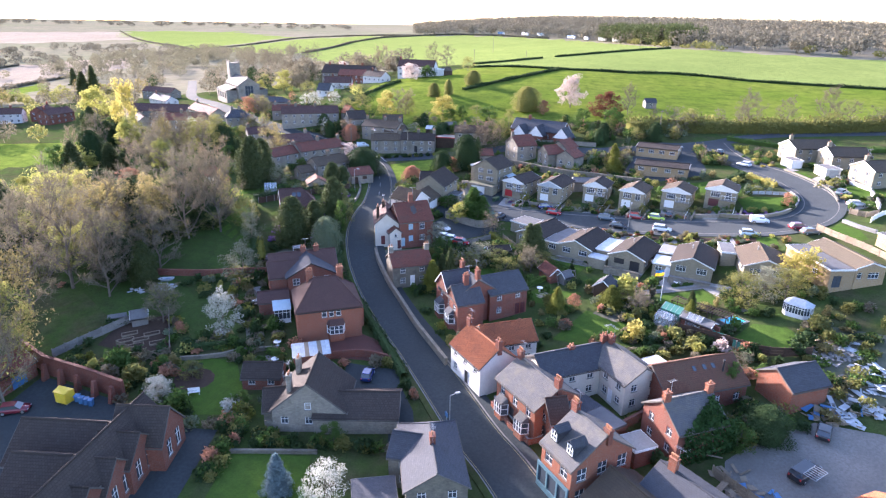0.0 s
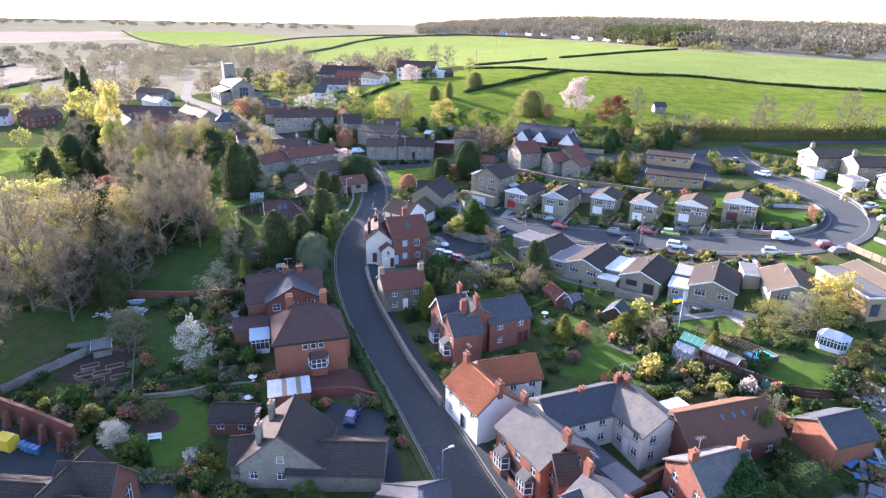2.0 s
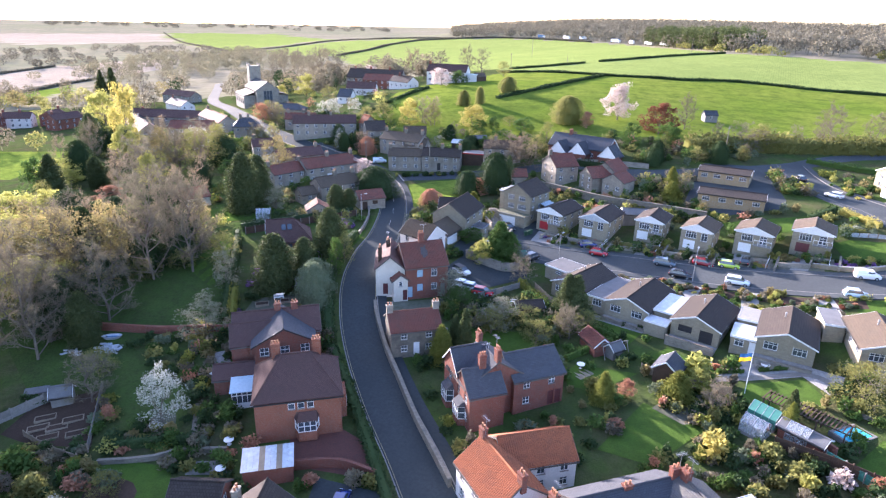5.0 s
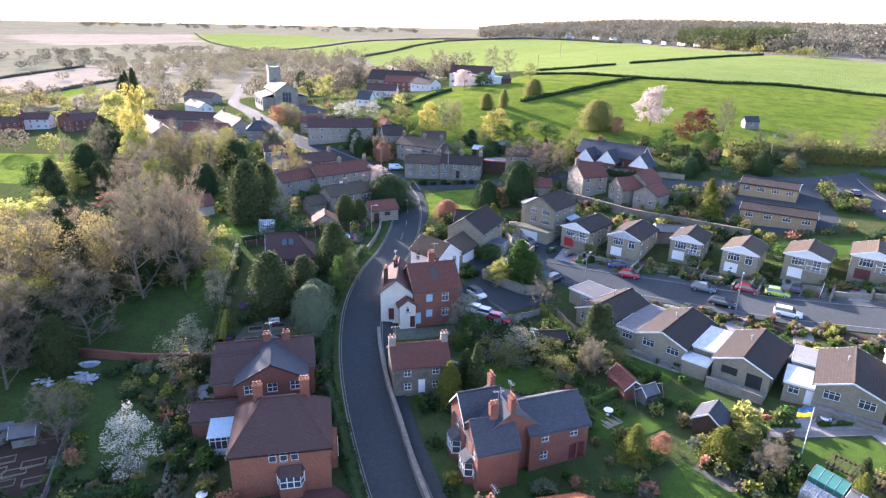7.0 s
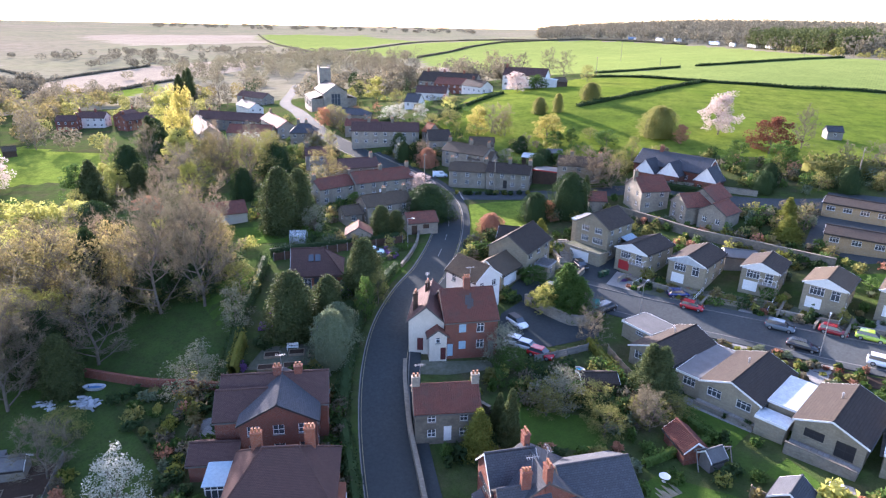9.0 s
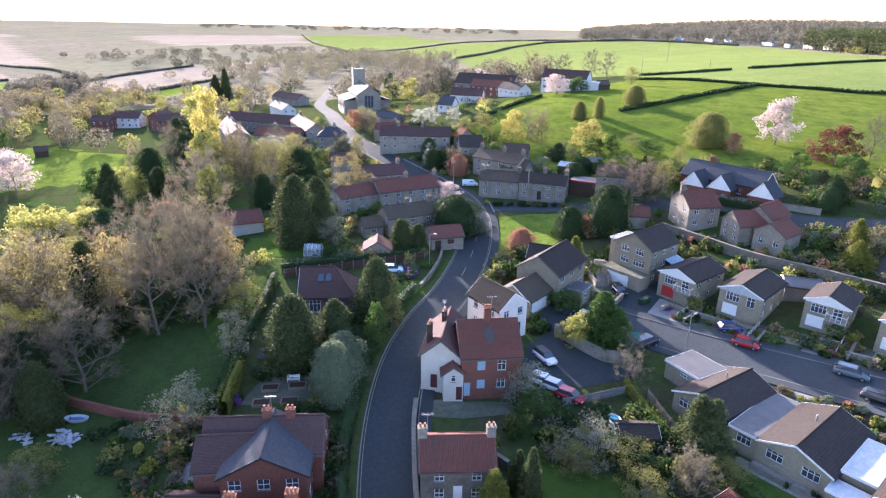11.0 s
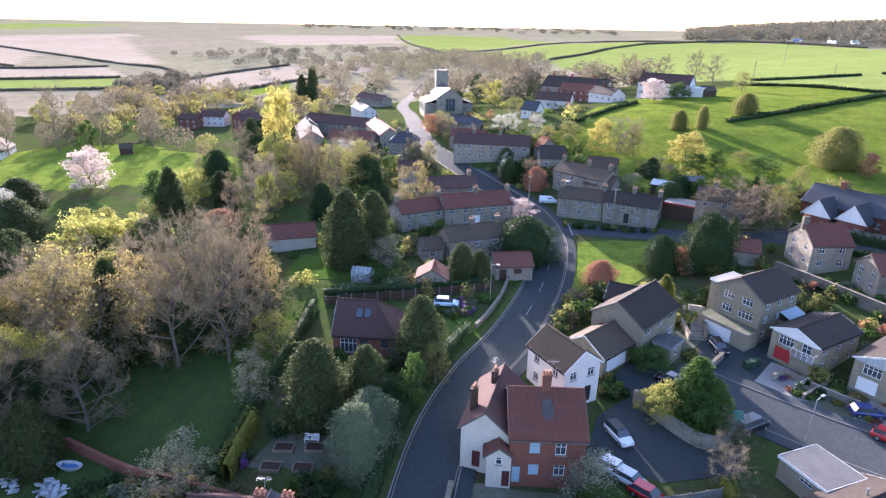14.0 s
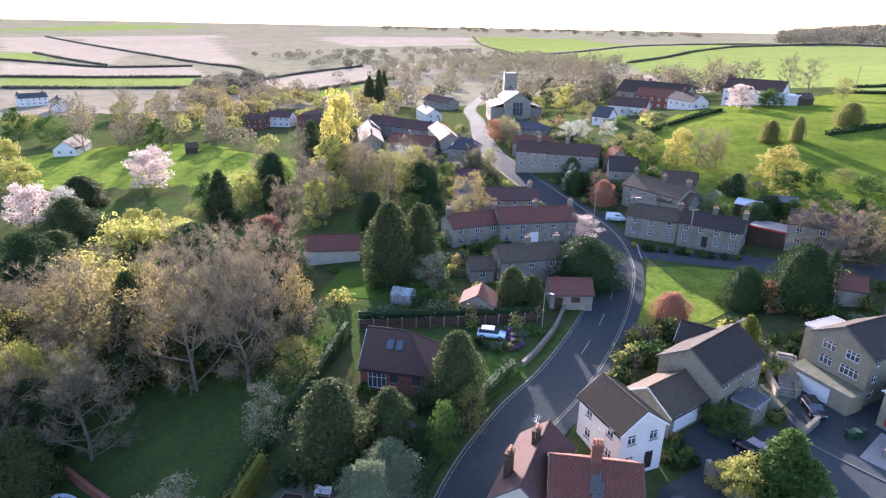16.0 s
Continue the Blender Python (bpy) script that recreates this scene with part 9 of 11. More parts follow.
for lx, ly, ln_, mt in ((-11, 860, 16, "blue_paint"), (20, 831, 14, "white"), (39, 816, 14, "pale_blue"), (72, 757, 16, "blue_paint"), (86, 727, 7, "white"), (100, 703, 12, "white"), (111, 680, 11, "white")):
    lo_ = thing("lorry", "lorry with a long box trailer on the far road", "lorry", lx, ly, None, -62, "lorries on the far road")
    bm = bmesh.new()
    slab(bm, -ln_ / 2, ln_ / 2 - 2.4, -1.25, 1.25, 1.1, 4.2)
    part("trailer", bm, mt, lo_)
    bm = bmesh.new()
    v = slab(bm, ln_ / 2 - 2.2, ln_ / 2, -1.2, 1.2, 0.7, 3.4)
    bmesh.ops.bevel(bm, geom=bm.edges[:], offset=0.2, segments=2, affect="EDGES")
    part("cab", bm, "white", lo_)
    for wx in (-ln_ / 2 + 1.2, -ln_ / 2 + 2.5, ln_ / 2 - 1.2):
        for sy in (-1, 1):
            bm = bmesh.new()
            tube(bm, (wx, sy * 0.95, 0.5), (wx, sy * 1.22, 0.5), 0.5, 0.5, 10)
            part("wheel", bm, "tyre", lo_)

# ---- ivy, shrubs, woods ----
rng_i = np.random.default_rng(3)
iv = rng_i.uniform(size=(1500, 3))
u_i = (iv[:, 0] - 0.35) * 8.0
pts_i = np.column_stack([26.9 + 0.906 * u_i + 0.10, 62.05 + 0.423 * u_i - 0.2, 1.0 + iv[:, 1] * 5.2]) + rng_i.normal(size=(1500, 3)) * [0.12, 0.16, 0.15]
iv2 = rng_i.uniform(size=(1300, 2))
u_r, v_r = -1.2 + iv2[:, 0] * 4.6, -3.5 + iv2[:, 1] * (0.6 + 2.4 * iv2[:, 0])
pts_r = np.column_stack([25.5 + 0.906 * u_r - 0.423 * v_r, 65.1 + 0.423 * u_r + 0.906 * v_r, land_z(25.5, 65.1) + 6.95 + v_r * 0.697]) + rng_i.normal(size=(1300, 3)) * 0.13
v_i, f_i = leaf_cards(rng_i, np.vstack([pts_i, pts_r]), 0.36)
tagged(new("ivy", raw_mesh("ivy", v_i.tolist(), f_i.tolist(), "ivy")), "thick green ivy climbing over the gabled house", "ivy")


def scatter(n, ring, kinds, hs, ws, seed, make):
    r = random.Random(seed)
    xs, ys = [p[0] for p in ring], [p[1] for p in ring]
    k, tries = 0, 0
    while k < n and tries < n * 30:
        tries += 1
        x, y = r.uniform(min(xs), max(xs)), r.uniform(min(ys), max(ys))
        if inside(np.array([x]), np.array([y]), ring)[0] and clear_of(x, y):
            make(r.choice(kinds), x, y, r.uniform(*hs), r.uniform(*ws))
            k += 1


FOOT = []
for o in scene.objects:
    if o.parent is None and o.type == "EMPTY" and o.get("category") not in (None, "tree", "wall", "fence"):
        r_ = 0.0
        for c in o.children:
            if c.type == "MESH" and c.name.split(".")[0] in ("wall", "body", "base", "masonry", "nave"):
                r_ = max(r_, max((v.co.xy.length for v in c.data.vertices), default=0) * 0.86)
        if r_:
            FOOT.append((o.location.x, o.location.y, r_ + 0.7))
FOOT = np.array(FOOT)
LINES = np.vstack([main_line, ARM, STREET])


PARK = [(-66.6, 94.7), (-86.4, 101.6), (-80, 107), (-66, 109), (-60, 114), (-56, 116), (-54.0, 113.4), (-48.1, 106.4)]
MEADOW = [(-202.6, 144.5), (-252.4, 162.4), (-241.5, 201.9), (-217.2, 218.3), (-195.9, 213.5), (-157.7, 214.6), (-141.3, 198.0), (-133.3, 186.8), (-161.1, 173.7), (-177.2, 160.9)]


def clear_of(x, y):
    if inside(np.array([x]), np.array([y]), MEADOW)[0] or inside(np.array([x]), np.array([y]), PARK)[0]:
        return False
    if any(inside(np.array([x]), np.array([y]), q)[0] for q in OPEN):
        return False
    if (np.hypot(FOOT[:, 0] - x, FOOT[:, 1] - y) < FOOT[:, 2]).any():
        return False
    return np.hypot(LINES[:, 0] - x, LINES[:, 1] - y).min() > 4.9


MIX = ["green"] * 5 + ["evergreen"] * 6 + ["olive"] * 5 + ["twig"] * 3 + ["ochre"] * 2 + ["silver"] * 2 + ["lime", "gold", "rust"]
for ring, n, hs, ws, seed in (([(-64, 62), (-30, 62), (-24, 96), (-36, 102), (-62, 92)], 55, (0.8, 2.6), (1.2, 3.2), 1), ([(-8, 84), (18, 84), (24, 100), (10, 122), (-20, 116)], 50, (0.8, 2.6), (1.2, 3.2), 2),
                              ([(14, 78), (34, 78), (62, 88), (60, 104), (24, 108)], 60, (0.7, 2.4), (1.0, 3.0), 3), ([(10, 116), (54, 104), (60, 122), (14, 138)], 40, (0.6, 1.6), (0.8, 2.2), 4),
                              ([(20, 60), (48, 70), (40, 84), (14, 80)], 24, (0.8, 2.6), (1.2, 3.4), 10), ([(-22, 60), (-8, 60), (-10, 80), (-24, 84)], 20, (0.8, 2.0), (1.0, 2.6), 11)):
    scatter(n, ring, MIX, hs, ws, seed, shrub)
scatter(45, [(-34, 104), (-30, 126), (-34, 142), (-48, 124), (-44, 106)], ["green", "evergreen", "evergreen", "olive", "silver", "purple"], (0.8, 2.4), (1.2, 3.0), 7, shrub)
spots = []
for ring, n, hs, ws, seed in (([(-2, 148), (70, 134), (66, 160), (30, 176), (-4, 182)], 130, (0.7, 2.6), (1.0, 3.0), 5), ([(-60, 136), (-36, 150), (-38, 184), (-80, 184), (-84, 150)], 90, (0.8, 3.0), (1.4, 3.6), 6),
                              ([(72, 132), (104, 138), (104, 186), (70, 190)], 70, (0.6, 2.0), (1.0, 2.6), 8), ([(-60, 196), (10, 200), (50, 188), (40, 214), (-60, 232)], 110, (1.0, 3.4), (1.6, 4.0), 9),
                              ([(-64, 62), (-30, 62), (-24, 96), (-36, 102), (-62, 92)], 60, (0.6, 1.8), (1.0, 2.6), 31), ([(-8, 84), (60, 86), (58, 106), (24, 110), (10, 124), (-20, 118)], 110, (0.6, 1.8), (0.9, 2.4), 32),
                              ([(-150, 200), (-60, 190), (-60, 240), (-130, 300)], 90, (1.0, 3.5), (2.0, 4.0), 33)):
    scatter(n, ring, MIX, hs, ws, seed, lambda *a: spots.append(a))
shrubbery("garden shrubberies", spots)
# understorey hidden behind the wood, added to keep the park lawn shaded
scatter(34, [(-100, 118), (-78, 116), (-66, 128), (-64, 136), (-84, 146), (-104, 136)], ["evergreen", "olive", "evergreen", "bare"], (6, 10), (7, 11), 41, tree)
scatter(16, [(-112, 84), (-84, 92), (-92, 118), (-116, 118)], ["evergreen", "bare", "olive", "ochre"], (8, 14), (8, 12), 43, tree)
scatter(24, [(-130, 132), (-62, 140), (-64, 200), (-150, 226)], ["bare", "bare_pink", "olive", "ochre", "green", "lime", "evergreen"], (7, 14), (6, 11), 13, tree)
scatter(14, [(-70, 206), (40, 204), (46, 214), (-60, 240)], ["green", "olive", "bare", "evergreen", "bare_pink"], (4, 8), (4, 8), 16, tree)
scatter(10, [(22, 168), (60, 176), (64, 204), (24, 200)], ["green", "olive", "gold_conifer", "bare", "evergreen"], (4, 7), (4, 6), 18, tree)
scatter(12, [(50, 208), (130, 214), (230, 220), (230, 232), (130, 226), (50, 216)], ["bare", "bare", "olive"], (6, 10), (6, 10), 19, tree)


def open_spot(x, y):
    """Whether a tree may stand there: off the roads and not just below a house."""
    if inside(np.array([x]), np.array([y]), MEADOW)[0] or inside(np.array([x]), np.array([y]), PARK)[0]:
        return False
    if np.hypot(main_line[:, 0] - x, main_line[:, 1] - y).min() < 7:
        return False
    dx, dy = FOOT[:, 0] - x, FOOT[:, 1] - y
    n = math.hypot(-20 - x, 85 - y)
    ux, uy = (x + 20) / n, (y - 85) / n
    along, side = dx * ux + dy * uy, np.abs(dx * uy - dy * ux)
    return not ((along > -FOOT[:, 2]) & (along < 26 + FOOT[:, 2]) & (side < FOOT[:, 2] + 3)).any()


def far_wood(label, ring, n, hs, ws, leaf, seed, cards=44, name="woodland", grain_s=0.36, near=False):
    """A wood far off: many crowns of loose sprays over short trunks, one object."""
    r = np.random.default_rng(seed)
    xs, ys = [p[0] for p in ring], [p[1] for p in ring]
    x = r.uniform(min(xs), max(xs), n * 4)
    y = r.uniform(min(ys), max(ys), n * 4)
    ok = inside(x, y, ring)
    if near:
        ok &= np.array([open_spot(a, b) for a, b in zip(x, y)])
    x, y = x[ok][:n], y[ok][:n]
    z = lie(x, y)
    h, w = r.uniform(*hs, len(x)), r.uniform(*ws, len(x))
    c = r.normal(size=(len(x), cards, 3))
    c /= np.linalg.norm(c, axis=2)[:, :, None]
    c *= r.uniform(0.4, 1.0, size=(len(x), cards, 1)) ** 0.5
    c = c * np.stack([w / 2, w / 2, h * 0.42], 1)[:, None, :] + np.stack([x, y, z + h * 0.58], 1)[:, None, :]
    v, f = leaf_cards(r, c.reshape(-1, 3), float(np.mean(ws)) * grain_s)
    lean = r.normal(size=(len(x), 2)) * 0.05
    t0 = np.stack([np.stack([x - 0.2, y, z - 0.3], 1), np.stack([x + 0.2, y, z - 0.3], 1), np.stack([x + lean[:, 0] * h, y + lean[:, 1] * h, z + h * 0.8], 1)], 1).reshape(-1, 3)
    f = np.vstack([f, np.arange(len(t0)).reshape(-1, 3) + len(v)])
    v = np.vstack([v, t0])
    tagged(new(name, raw_mesh(name, v.tolist(), f.tolist(), leaf)), label, "woodland", "", "stuff")


far_wood("brown budding broadleaved wood over the far ridge", [(-134, 913), (-94, 906), (-17, 860), (47, 790), (92, 720), (122, 610), (136, 530), (160, 495), (190, 470), (300, 440), (640, 450), (700, 700), (420, 1000), (200, 1250), (-60, 1330), (-190, 1300)], 2700, (10, 15), (12, 18), "far_twig", 21, 84, grain_s=0.1)
far_wood("dark conifer belt in front of the wood", [(95, 712), (118, 612), (132, 540), (172, 560), (152, 650), (128, 730)], 240, (15, 20), (6, 9), "conifer", 22, 120, grain_s=0.13)
far_wood("pale budding scrub along the foot of the wood", [(92, 708), (114, 600), (127, 520), (152, 484), (185, 462), (300, 432), (300, 444), (190, 474), (160, 498), (137, 532), (122, 612)], 60, (3, 7), (6, 10), "olive", 23, 120, grain_s=0.1)
far_wood("copse beside the pale field", [(-430, 350), (-400, 330), (-378, 345), (-400, 400), (-440, 400)], 46, (8, 13), (8, 13), "far_twig", 24, 260, grain_s=0.08)
far_wood("hedgerow trees of the plain", [(-760, 640), (-520, 560), (-380, 640), (-420, 860), (-700, 980)], 90, (6, 10), (9, 15), "far_twig", 25, 160, grain_s=0.09)
far_wood("budding trees round the far village", [(-420, 480), (-260, 440), (-215, 600), (-235, 720), (-400, 820), (-480, 720)], 190, (7, 12), (8, 13), "pale_twig", 30, 240, grain_s=0.075)
far_wood("distant tree belts of the plain", [(-1700, 1900), (-900, 2100), (-500, 2300), (-900, 2900), (-2200, 2600)], 90, (9, 14), (18, 34), "far_twig", 32, 160, grain_s=0.09)
far_wood("bare trees among the valley houses", [(-330, 190), (-120, 214), (-110, 330), (-260, 380), (-380, 330)], 55, (8, 14), (7, 12), "twig", 26, 420, grain_s=0.07, near=True)
far_wood("spring green trees among the valley houses", [(-330, 180), (-120, 208), (-110, 330), (-260, 380), (-380, 330)], 60, (5, 9), (6, 10), "olive", 27, 320, grain_s=0.08, near=True)
far_wood("budding ochre trees among the valley houses", [(-330, 180), (-120, 208), (-110, 330), (-260, 380), (-380, 330)], 30, (7, 12), (7, 11), "ochre", 31, 360, grain_s=0.08, near=True)
far_wood("bare trees round the church and hall", [(-200, 330), (-60, 300), (-60, 390), (-170, 470), (-260, 440)], 46, (9, 16), (9, 14), "twig", 28, 420, grain_s=0.07, near=True)
far_wood("dark evergreens round the church and hall", [(-200, 320), (-60, 300), (-60, 390), (-170, 470), (-260, 440)], 22, (7, 11), (6, 9), "evergreen", 29, 300, grain_s=0.09, near=True)

# ---- wings and garden things added round the houses ----


def swing_frame(x, y, yaw):
    """A timber swing frame: two leaning legs at each end and a top beam."""
    ob = thing("swing_frame", "weathered timber swing frame on the lawn", "swing", x, y, None, yaw)
    bm = bmesh.new()
    tube(bm, (-2.2, 0, 2.1), (2.2, 0, 2.1), 0.07, 0.07, 6)
    part("beam", bm, "fence_grey", ob)
    for sx in (-2.0, 2.0):
        for sy in (-1, 1):
            bm = bmesh.new()
            tube(bm, (sx, sy * 1.1, -0.05), (sx, 0, 2.12), 0.06, 0.06, 6)
            part("leg", bm, "fence_grey", ob)


swing_frame(14.6, 108.6, 25)
# ---- plots, sheds and beds ----

post_fence("tall grey timber fence along the plots", [(-65.5, 74.3), (-64.0, 76.9), (-62.2, 79.7), (-60.3, 82.6), (-58.4, 85.3)], 1.5, 1.9, "fence_grey", "fence_grey")
post_fence("low pale post and rail fence round the plots", [(-57.6, 78.2), (-52.9, 76.7), (-48.6, 75.9)], 0.9, 1.7, "fence", "fence", 2)
post_fence("low timber fence beside the plots", [(-54.0, 87.7), (-51.4, 83.0), (-48.3, 77.3)], 1.1, 1.8, "fence", "fence_grey")
house("small grey shed on the vegetable plots", -57.4, 84.6, 30, 2.4, 2.0, 1.5, 2.3, wall="fence_grey", roof="felt", name="garden_shed", category="shed", sides=(0, 0), gables=(0, 0))
for bx, by in [(-57.4, 81.4), (-54.8, 80.2), (-53.8, 81.8), (-54.7, 78.5), (-57.0, 79.7), (-51.7, 79.7)]:
    bed = thing("raised_bed", "vegetable bed with pale timber edging", "raised bed", bx, by, None, 35, "raised vegetable beds")
    bm = bmesh.new()
    slab(bm, -1.1, 1.1, -0.5, 0.5, -0.2, 0.14)
    part("soil", bm, "soil", bed)
    for x0, x1, y0, y1 in ((-1.2, 1.2, -0.6, -0.5), (-1.2, 1.2, 0.5, 0.6), (-1.2, -1.1, -0.5, 0.5), (1.1, 1.2, -0.5, 0.5)):
        bm = bmesh.new()
        slab(bm, x0, x1, y0, y1, -0.2, 0.22)
        part("edging", bm, "fence", bed)
cold_frame = thing("cold_frame", "low grey glazed cold frame beside the fence", "cold frame", -61.9, 85.3, None, 30)
bm = bmesh.new()
slab(bm, -1.4, 1.4, -0.6, 0.6, -0.1, 0.5)
part("base", bm, "fence_grey", cold_frame)
bm = bmesh.new()
sheet(bm, [(-1.45, -0.65, 0.52), (1.45, -0.65, 0.52), (1.45, 0.65, 0.75), (-1.45, 0.65, 0.75)], 0.03)
part("lid", bm, "felt", cold_frame)
patch("flower_bed", "round dug bed with gravel under a silver tree", "flower bed", [(-41.7 + 3.0 * math.cos(k * 0.5236), 71.8 + 2.6 * math.sin(k * 0.5236)) for k in range(12)], "soil", 0.06)
shrub("gold", -60.8, 73.7, 1.5, 1.8)
shrub("gold", -59.9, 74.6, 1.4, 1.7)
shrub("gold", -48.1, 74.9, 1.6, 2)
shrub("silver", -42.5, 73.0, 2.4, 2.8)
shrub("gold", -60.6, 70.4, 1, 2)
shrub("white_blossom", -33.2, 65.6, 2.2, 3)
shrub("green", -54.4, 73.5, 3.4, 4.5)
shrub("olive", -50.6, 70.8, 2.5, 3.5)
shrub("green", -40.6, 65.5, 3, 4)
shrub("gold", -41.4, 90.7, 1.3, 2.2)
shrub("golden", 24.0, 87.9, 3.4, 3.8)
shrub("lime", 32.2, 83.3, 2.6, 2.6)
shrub("blossom", 36.0, 84.3, 2.4, 2.7)
shrub("lime", 40.7, 81.5, 1.6, 1.8)
shrub("lime", 25.5, 103.7, 3.4, 4.6)
shrub("green", 28.3, 87.5, 1.6, 2.4)
shrub("evergreen", 33.5, 82.3, 1.8, 3)
shrub("olive", 30.1, 88.1, 2, 3)
shrub("green", 25.2, 84.5, 1.2, 2)
shrub("evergreen", 48.0, 85.1, 2.5, 4)
shrub("olive", 51.5, 89.0, 2.4, 4)
garden_bench(-40.1, 68.6, 20)
tree("gold_conifer", 33.4, 92.8, 4.2, 2.6)
tree("bare_pink", 26.0, 95.8, 4.6, 3.6)
tree("bare", 36.3, 77.9, 4.5, 4)
tree("white_blossom", -44.8, 67.6, 3.4, 4.2)
post_fence("concrete-posted green garden fence", [(35.8, 88.3), (37.1, 86.8), (38.4, 85.0), (39.7, 83.5)], 1.3, 1.9, "concrete", "green_paint")
# slatted pergola along the garden wall
pergola = thing("pergola", "long dark slatted pergola on a brick wall", "pergola", 35.4, 93.8, None, -40)
for sx in (-4.5, -1.5, 1.5, 4.5):
    for sy in (-1.1, 1.1):
        bm = bmesh.new()
        slab(bm, sx - 0.07, sx + 0.07, sy - 0.07, sy + 0.07, -0.3, 2.0)
        part("post", bm, "dark_wood", pergola)
for sy in (-1.1, 1.1):
    bm = bmesh.new()
    slab(bm, -4.8, 4.8, sy - 0.05, sy + 0.05, 2.0, 2.14)
    part("beam", bm, "dark_wood", pergola)
for k in range(22):
    bm = bmesh.new()
    slab(bm, -4.7 + k * 0.44, -4.55 + k * 0.44, -1.4, 1.4, 2.14, 2.22)
    part("slat", bm, "dark_wood", pergola)

garden_wall("brick garden wall beside the glasshouses", [(32.9, 94.5), (34.8, 91.5), (36.8, 88.3)], 1.5, 0.25, "brick", coping="brick", smooth=False)
flat_block("low slate-roofed rear extension behind the terrace", 14.0, 68.2, -52, 6.5, 3.0, 2.6, "brick_orange", "slate", "extension", fascia="verge")
flat_block("flat-roofed store with patched grey sheets", 16.3, 65.4, -52, 4.0, 2.4, 2.8, "brick_orange", "felt", "extension", fascia="verge")
garden_wall("tall red brick yard wall behind the shop", [(17.7, 65.4), (21.3, 68.1), (25.0, 70.7)], 2.0, 0.3, "brick_orange", coping="brick", smooth=False)
garden_wall("low red brick front wall before the bays", [(1.8, 70.4), (3.7, 67.4), (4.2, 66.2), (6.7, 63.1), (7.6, 64.0)], 0.9, 0.22, "brick_orange", coping="brick", smooth=False)
rng_d = random.Random(5)
bm = bmesh.new()
for k in range(110):
    cx, cy = rng_d.choice([(49.9, 82.4), (51.6, 82.9), (53.3, 81.0), (53.3, 78.1), (47.4, 72.8), (42.2, 73.3)])
    cx, cy = cx + rng_d.gauss(0, 1.6), cy + rng_d.gauss(0, 1.2)
    q = bmesh.new()
    slab(q, -rng_d.uniform(0.1, 0.7), rng_d.uniform(0.1, 0.7), -0.16, 0.16, 0, rng_d.uniform(0.05, 0.25))
    q.transform(pose(cx, cy, land_z(cx, cy) + rng_d.uniform(0, 0.25), rng_d.uniform(-14, 14), rng_d.uniform(-14, 14), rng_d.uniform(0, 180)))
    me_d = bpy.data.meshes.new("plank")
    q.to_mesh(me_d)
    q.free()
    bm.from_mesh(me_d)
    bpy.data.meshes.remove(me_d)
tagged(part("rubble", bm, "concrete", None), "scattered pale boards and rubble in the scrap yard", "rubble", "", "stuff")
extra_spots = []
for ring_s, n_s, hs_s, ws_s, seed_s in (([(23.8, 101.7), (32.9, 100.0), (36.4, 84.3), (21.7, 83.1)], 60, (0.5, 1.6), (0.8, 2.2), 51), ([(52.4, 95.1), (62.5, 94.1), (53.8, 76.4), (49.5, 82.4)], 16, (0.5, 1.6), (1.0, 2.4), 52), ([(-63.9, 73.1), (-47.1, 77.7), (-53.2, 89.1), (-43.7, 97.4), (-34.5, 79.4), (-39.8, 64.0), (-51.0, 69.5)], 70, (0.5, 1.6), (0.9, 2.4), 53)):
    scatter(n_s, ring_s, MIX, hs_s, ws_s, seed_s, lambda *a: extra_spots.append(a))
shrubbery("mixed garden borders", extra_spots)

estate_spots = []
for ring_s, n_s, hs_s, ws_s, seed_s in (([(0, 150), (50, 136), (54, 142), (4, 160)], 70, (0.4, 1.3), (0.6, 1.8), 61), ([(-20, 150), (-4, 150), (-6, 172), (-22, 170)], 40, (0.6, 2.2), (1.0, 2.8), 62), ([(76, 136), (100, 140), (96, 176), (72, 182)], 60, (0.4, 1.4), (0.8, 2.2), 63),
                                        ([(10, 128), (54, 114), (60, 122), (20, 136)], 60, (0.4, 1.2), (0.6, 1.6), 64), ([(-66, 216), (-42, 212), (-54, 262), (-72, 300)], 40, (1.0, 4.0), (2.0, 5.0), 65), ([(-130, 225), (-64, 212), (-70, 290), (-120, 300)], 60, (1.0, 4.0), (2.0, 4.5), 66)):
    scatter(n_s, ring_s, MIX, hs_s, ws_s, seed_s, lambda *a: estate_spots.append(a))
shrubbery("estate gardens and lane borders", estate_spots)

upper_spots = []
for ring_s, n_s, hs_s, ws_s, seed_s in (([(20, 176), (64, 172), (66, 192), (24, 190)], 70, (0.8, 3.2), (1.4, 3.4), 71), ([(0, 163), (40, 152), (60, 150), (40, 166), (4, 180)], 60, (0.6, 2.2), (1.0, 2.6), 72), ([(40, 198), (64, 200), (60, 212), (30, 212)], 40, (1.0, 4.0), (2.0, 4.4), 73),
                                        ([(-16, 176), (0, 178), (0, 192), (-12, 190)], 24, (0.8, 3.0), (1.2, 3.2), 74), ([(-80, 94), (-46, 96), (-40, 104), (-74, 100)], 40, (0.5, 1.8), (1.0, 3.0), 75), ([(-30, 88), (-36, 104), (-28, 108), (-20, 94)], 24, (0.6, 2.0), (1.0, 2.6), 76)):
    scatter(n_s, ring_s, MIX, hs_s, ws_s, seed_s, lambda *a: upper_spots.append(a))
shrubbery("hillside gardens", upper_spots)

wood_spots = []
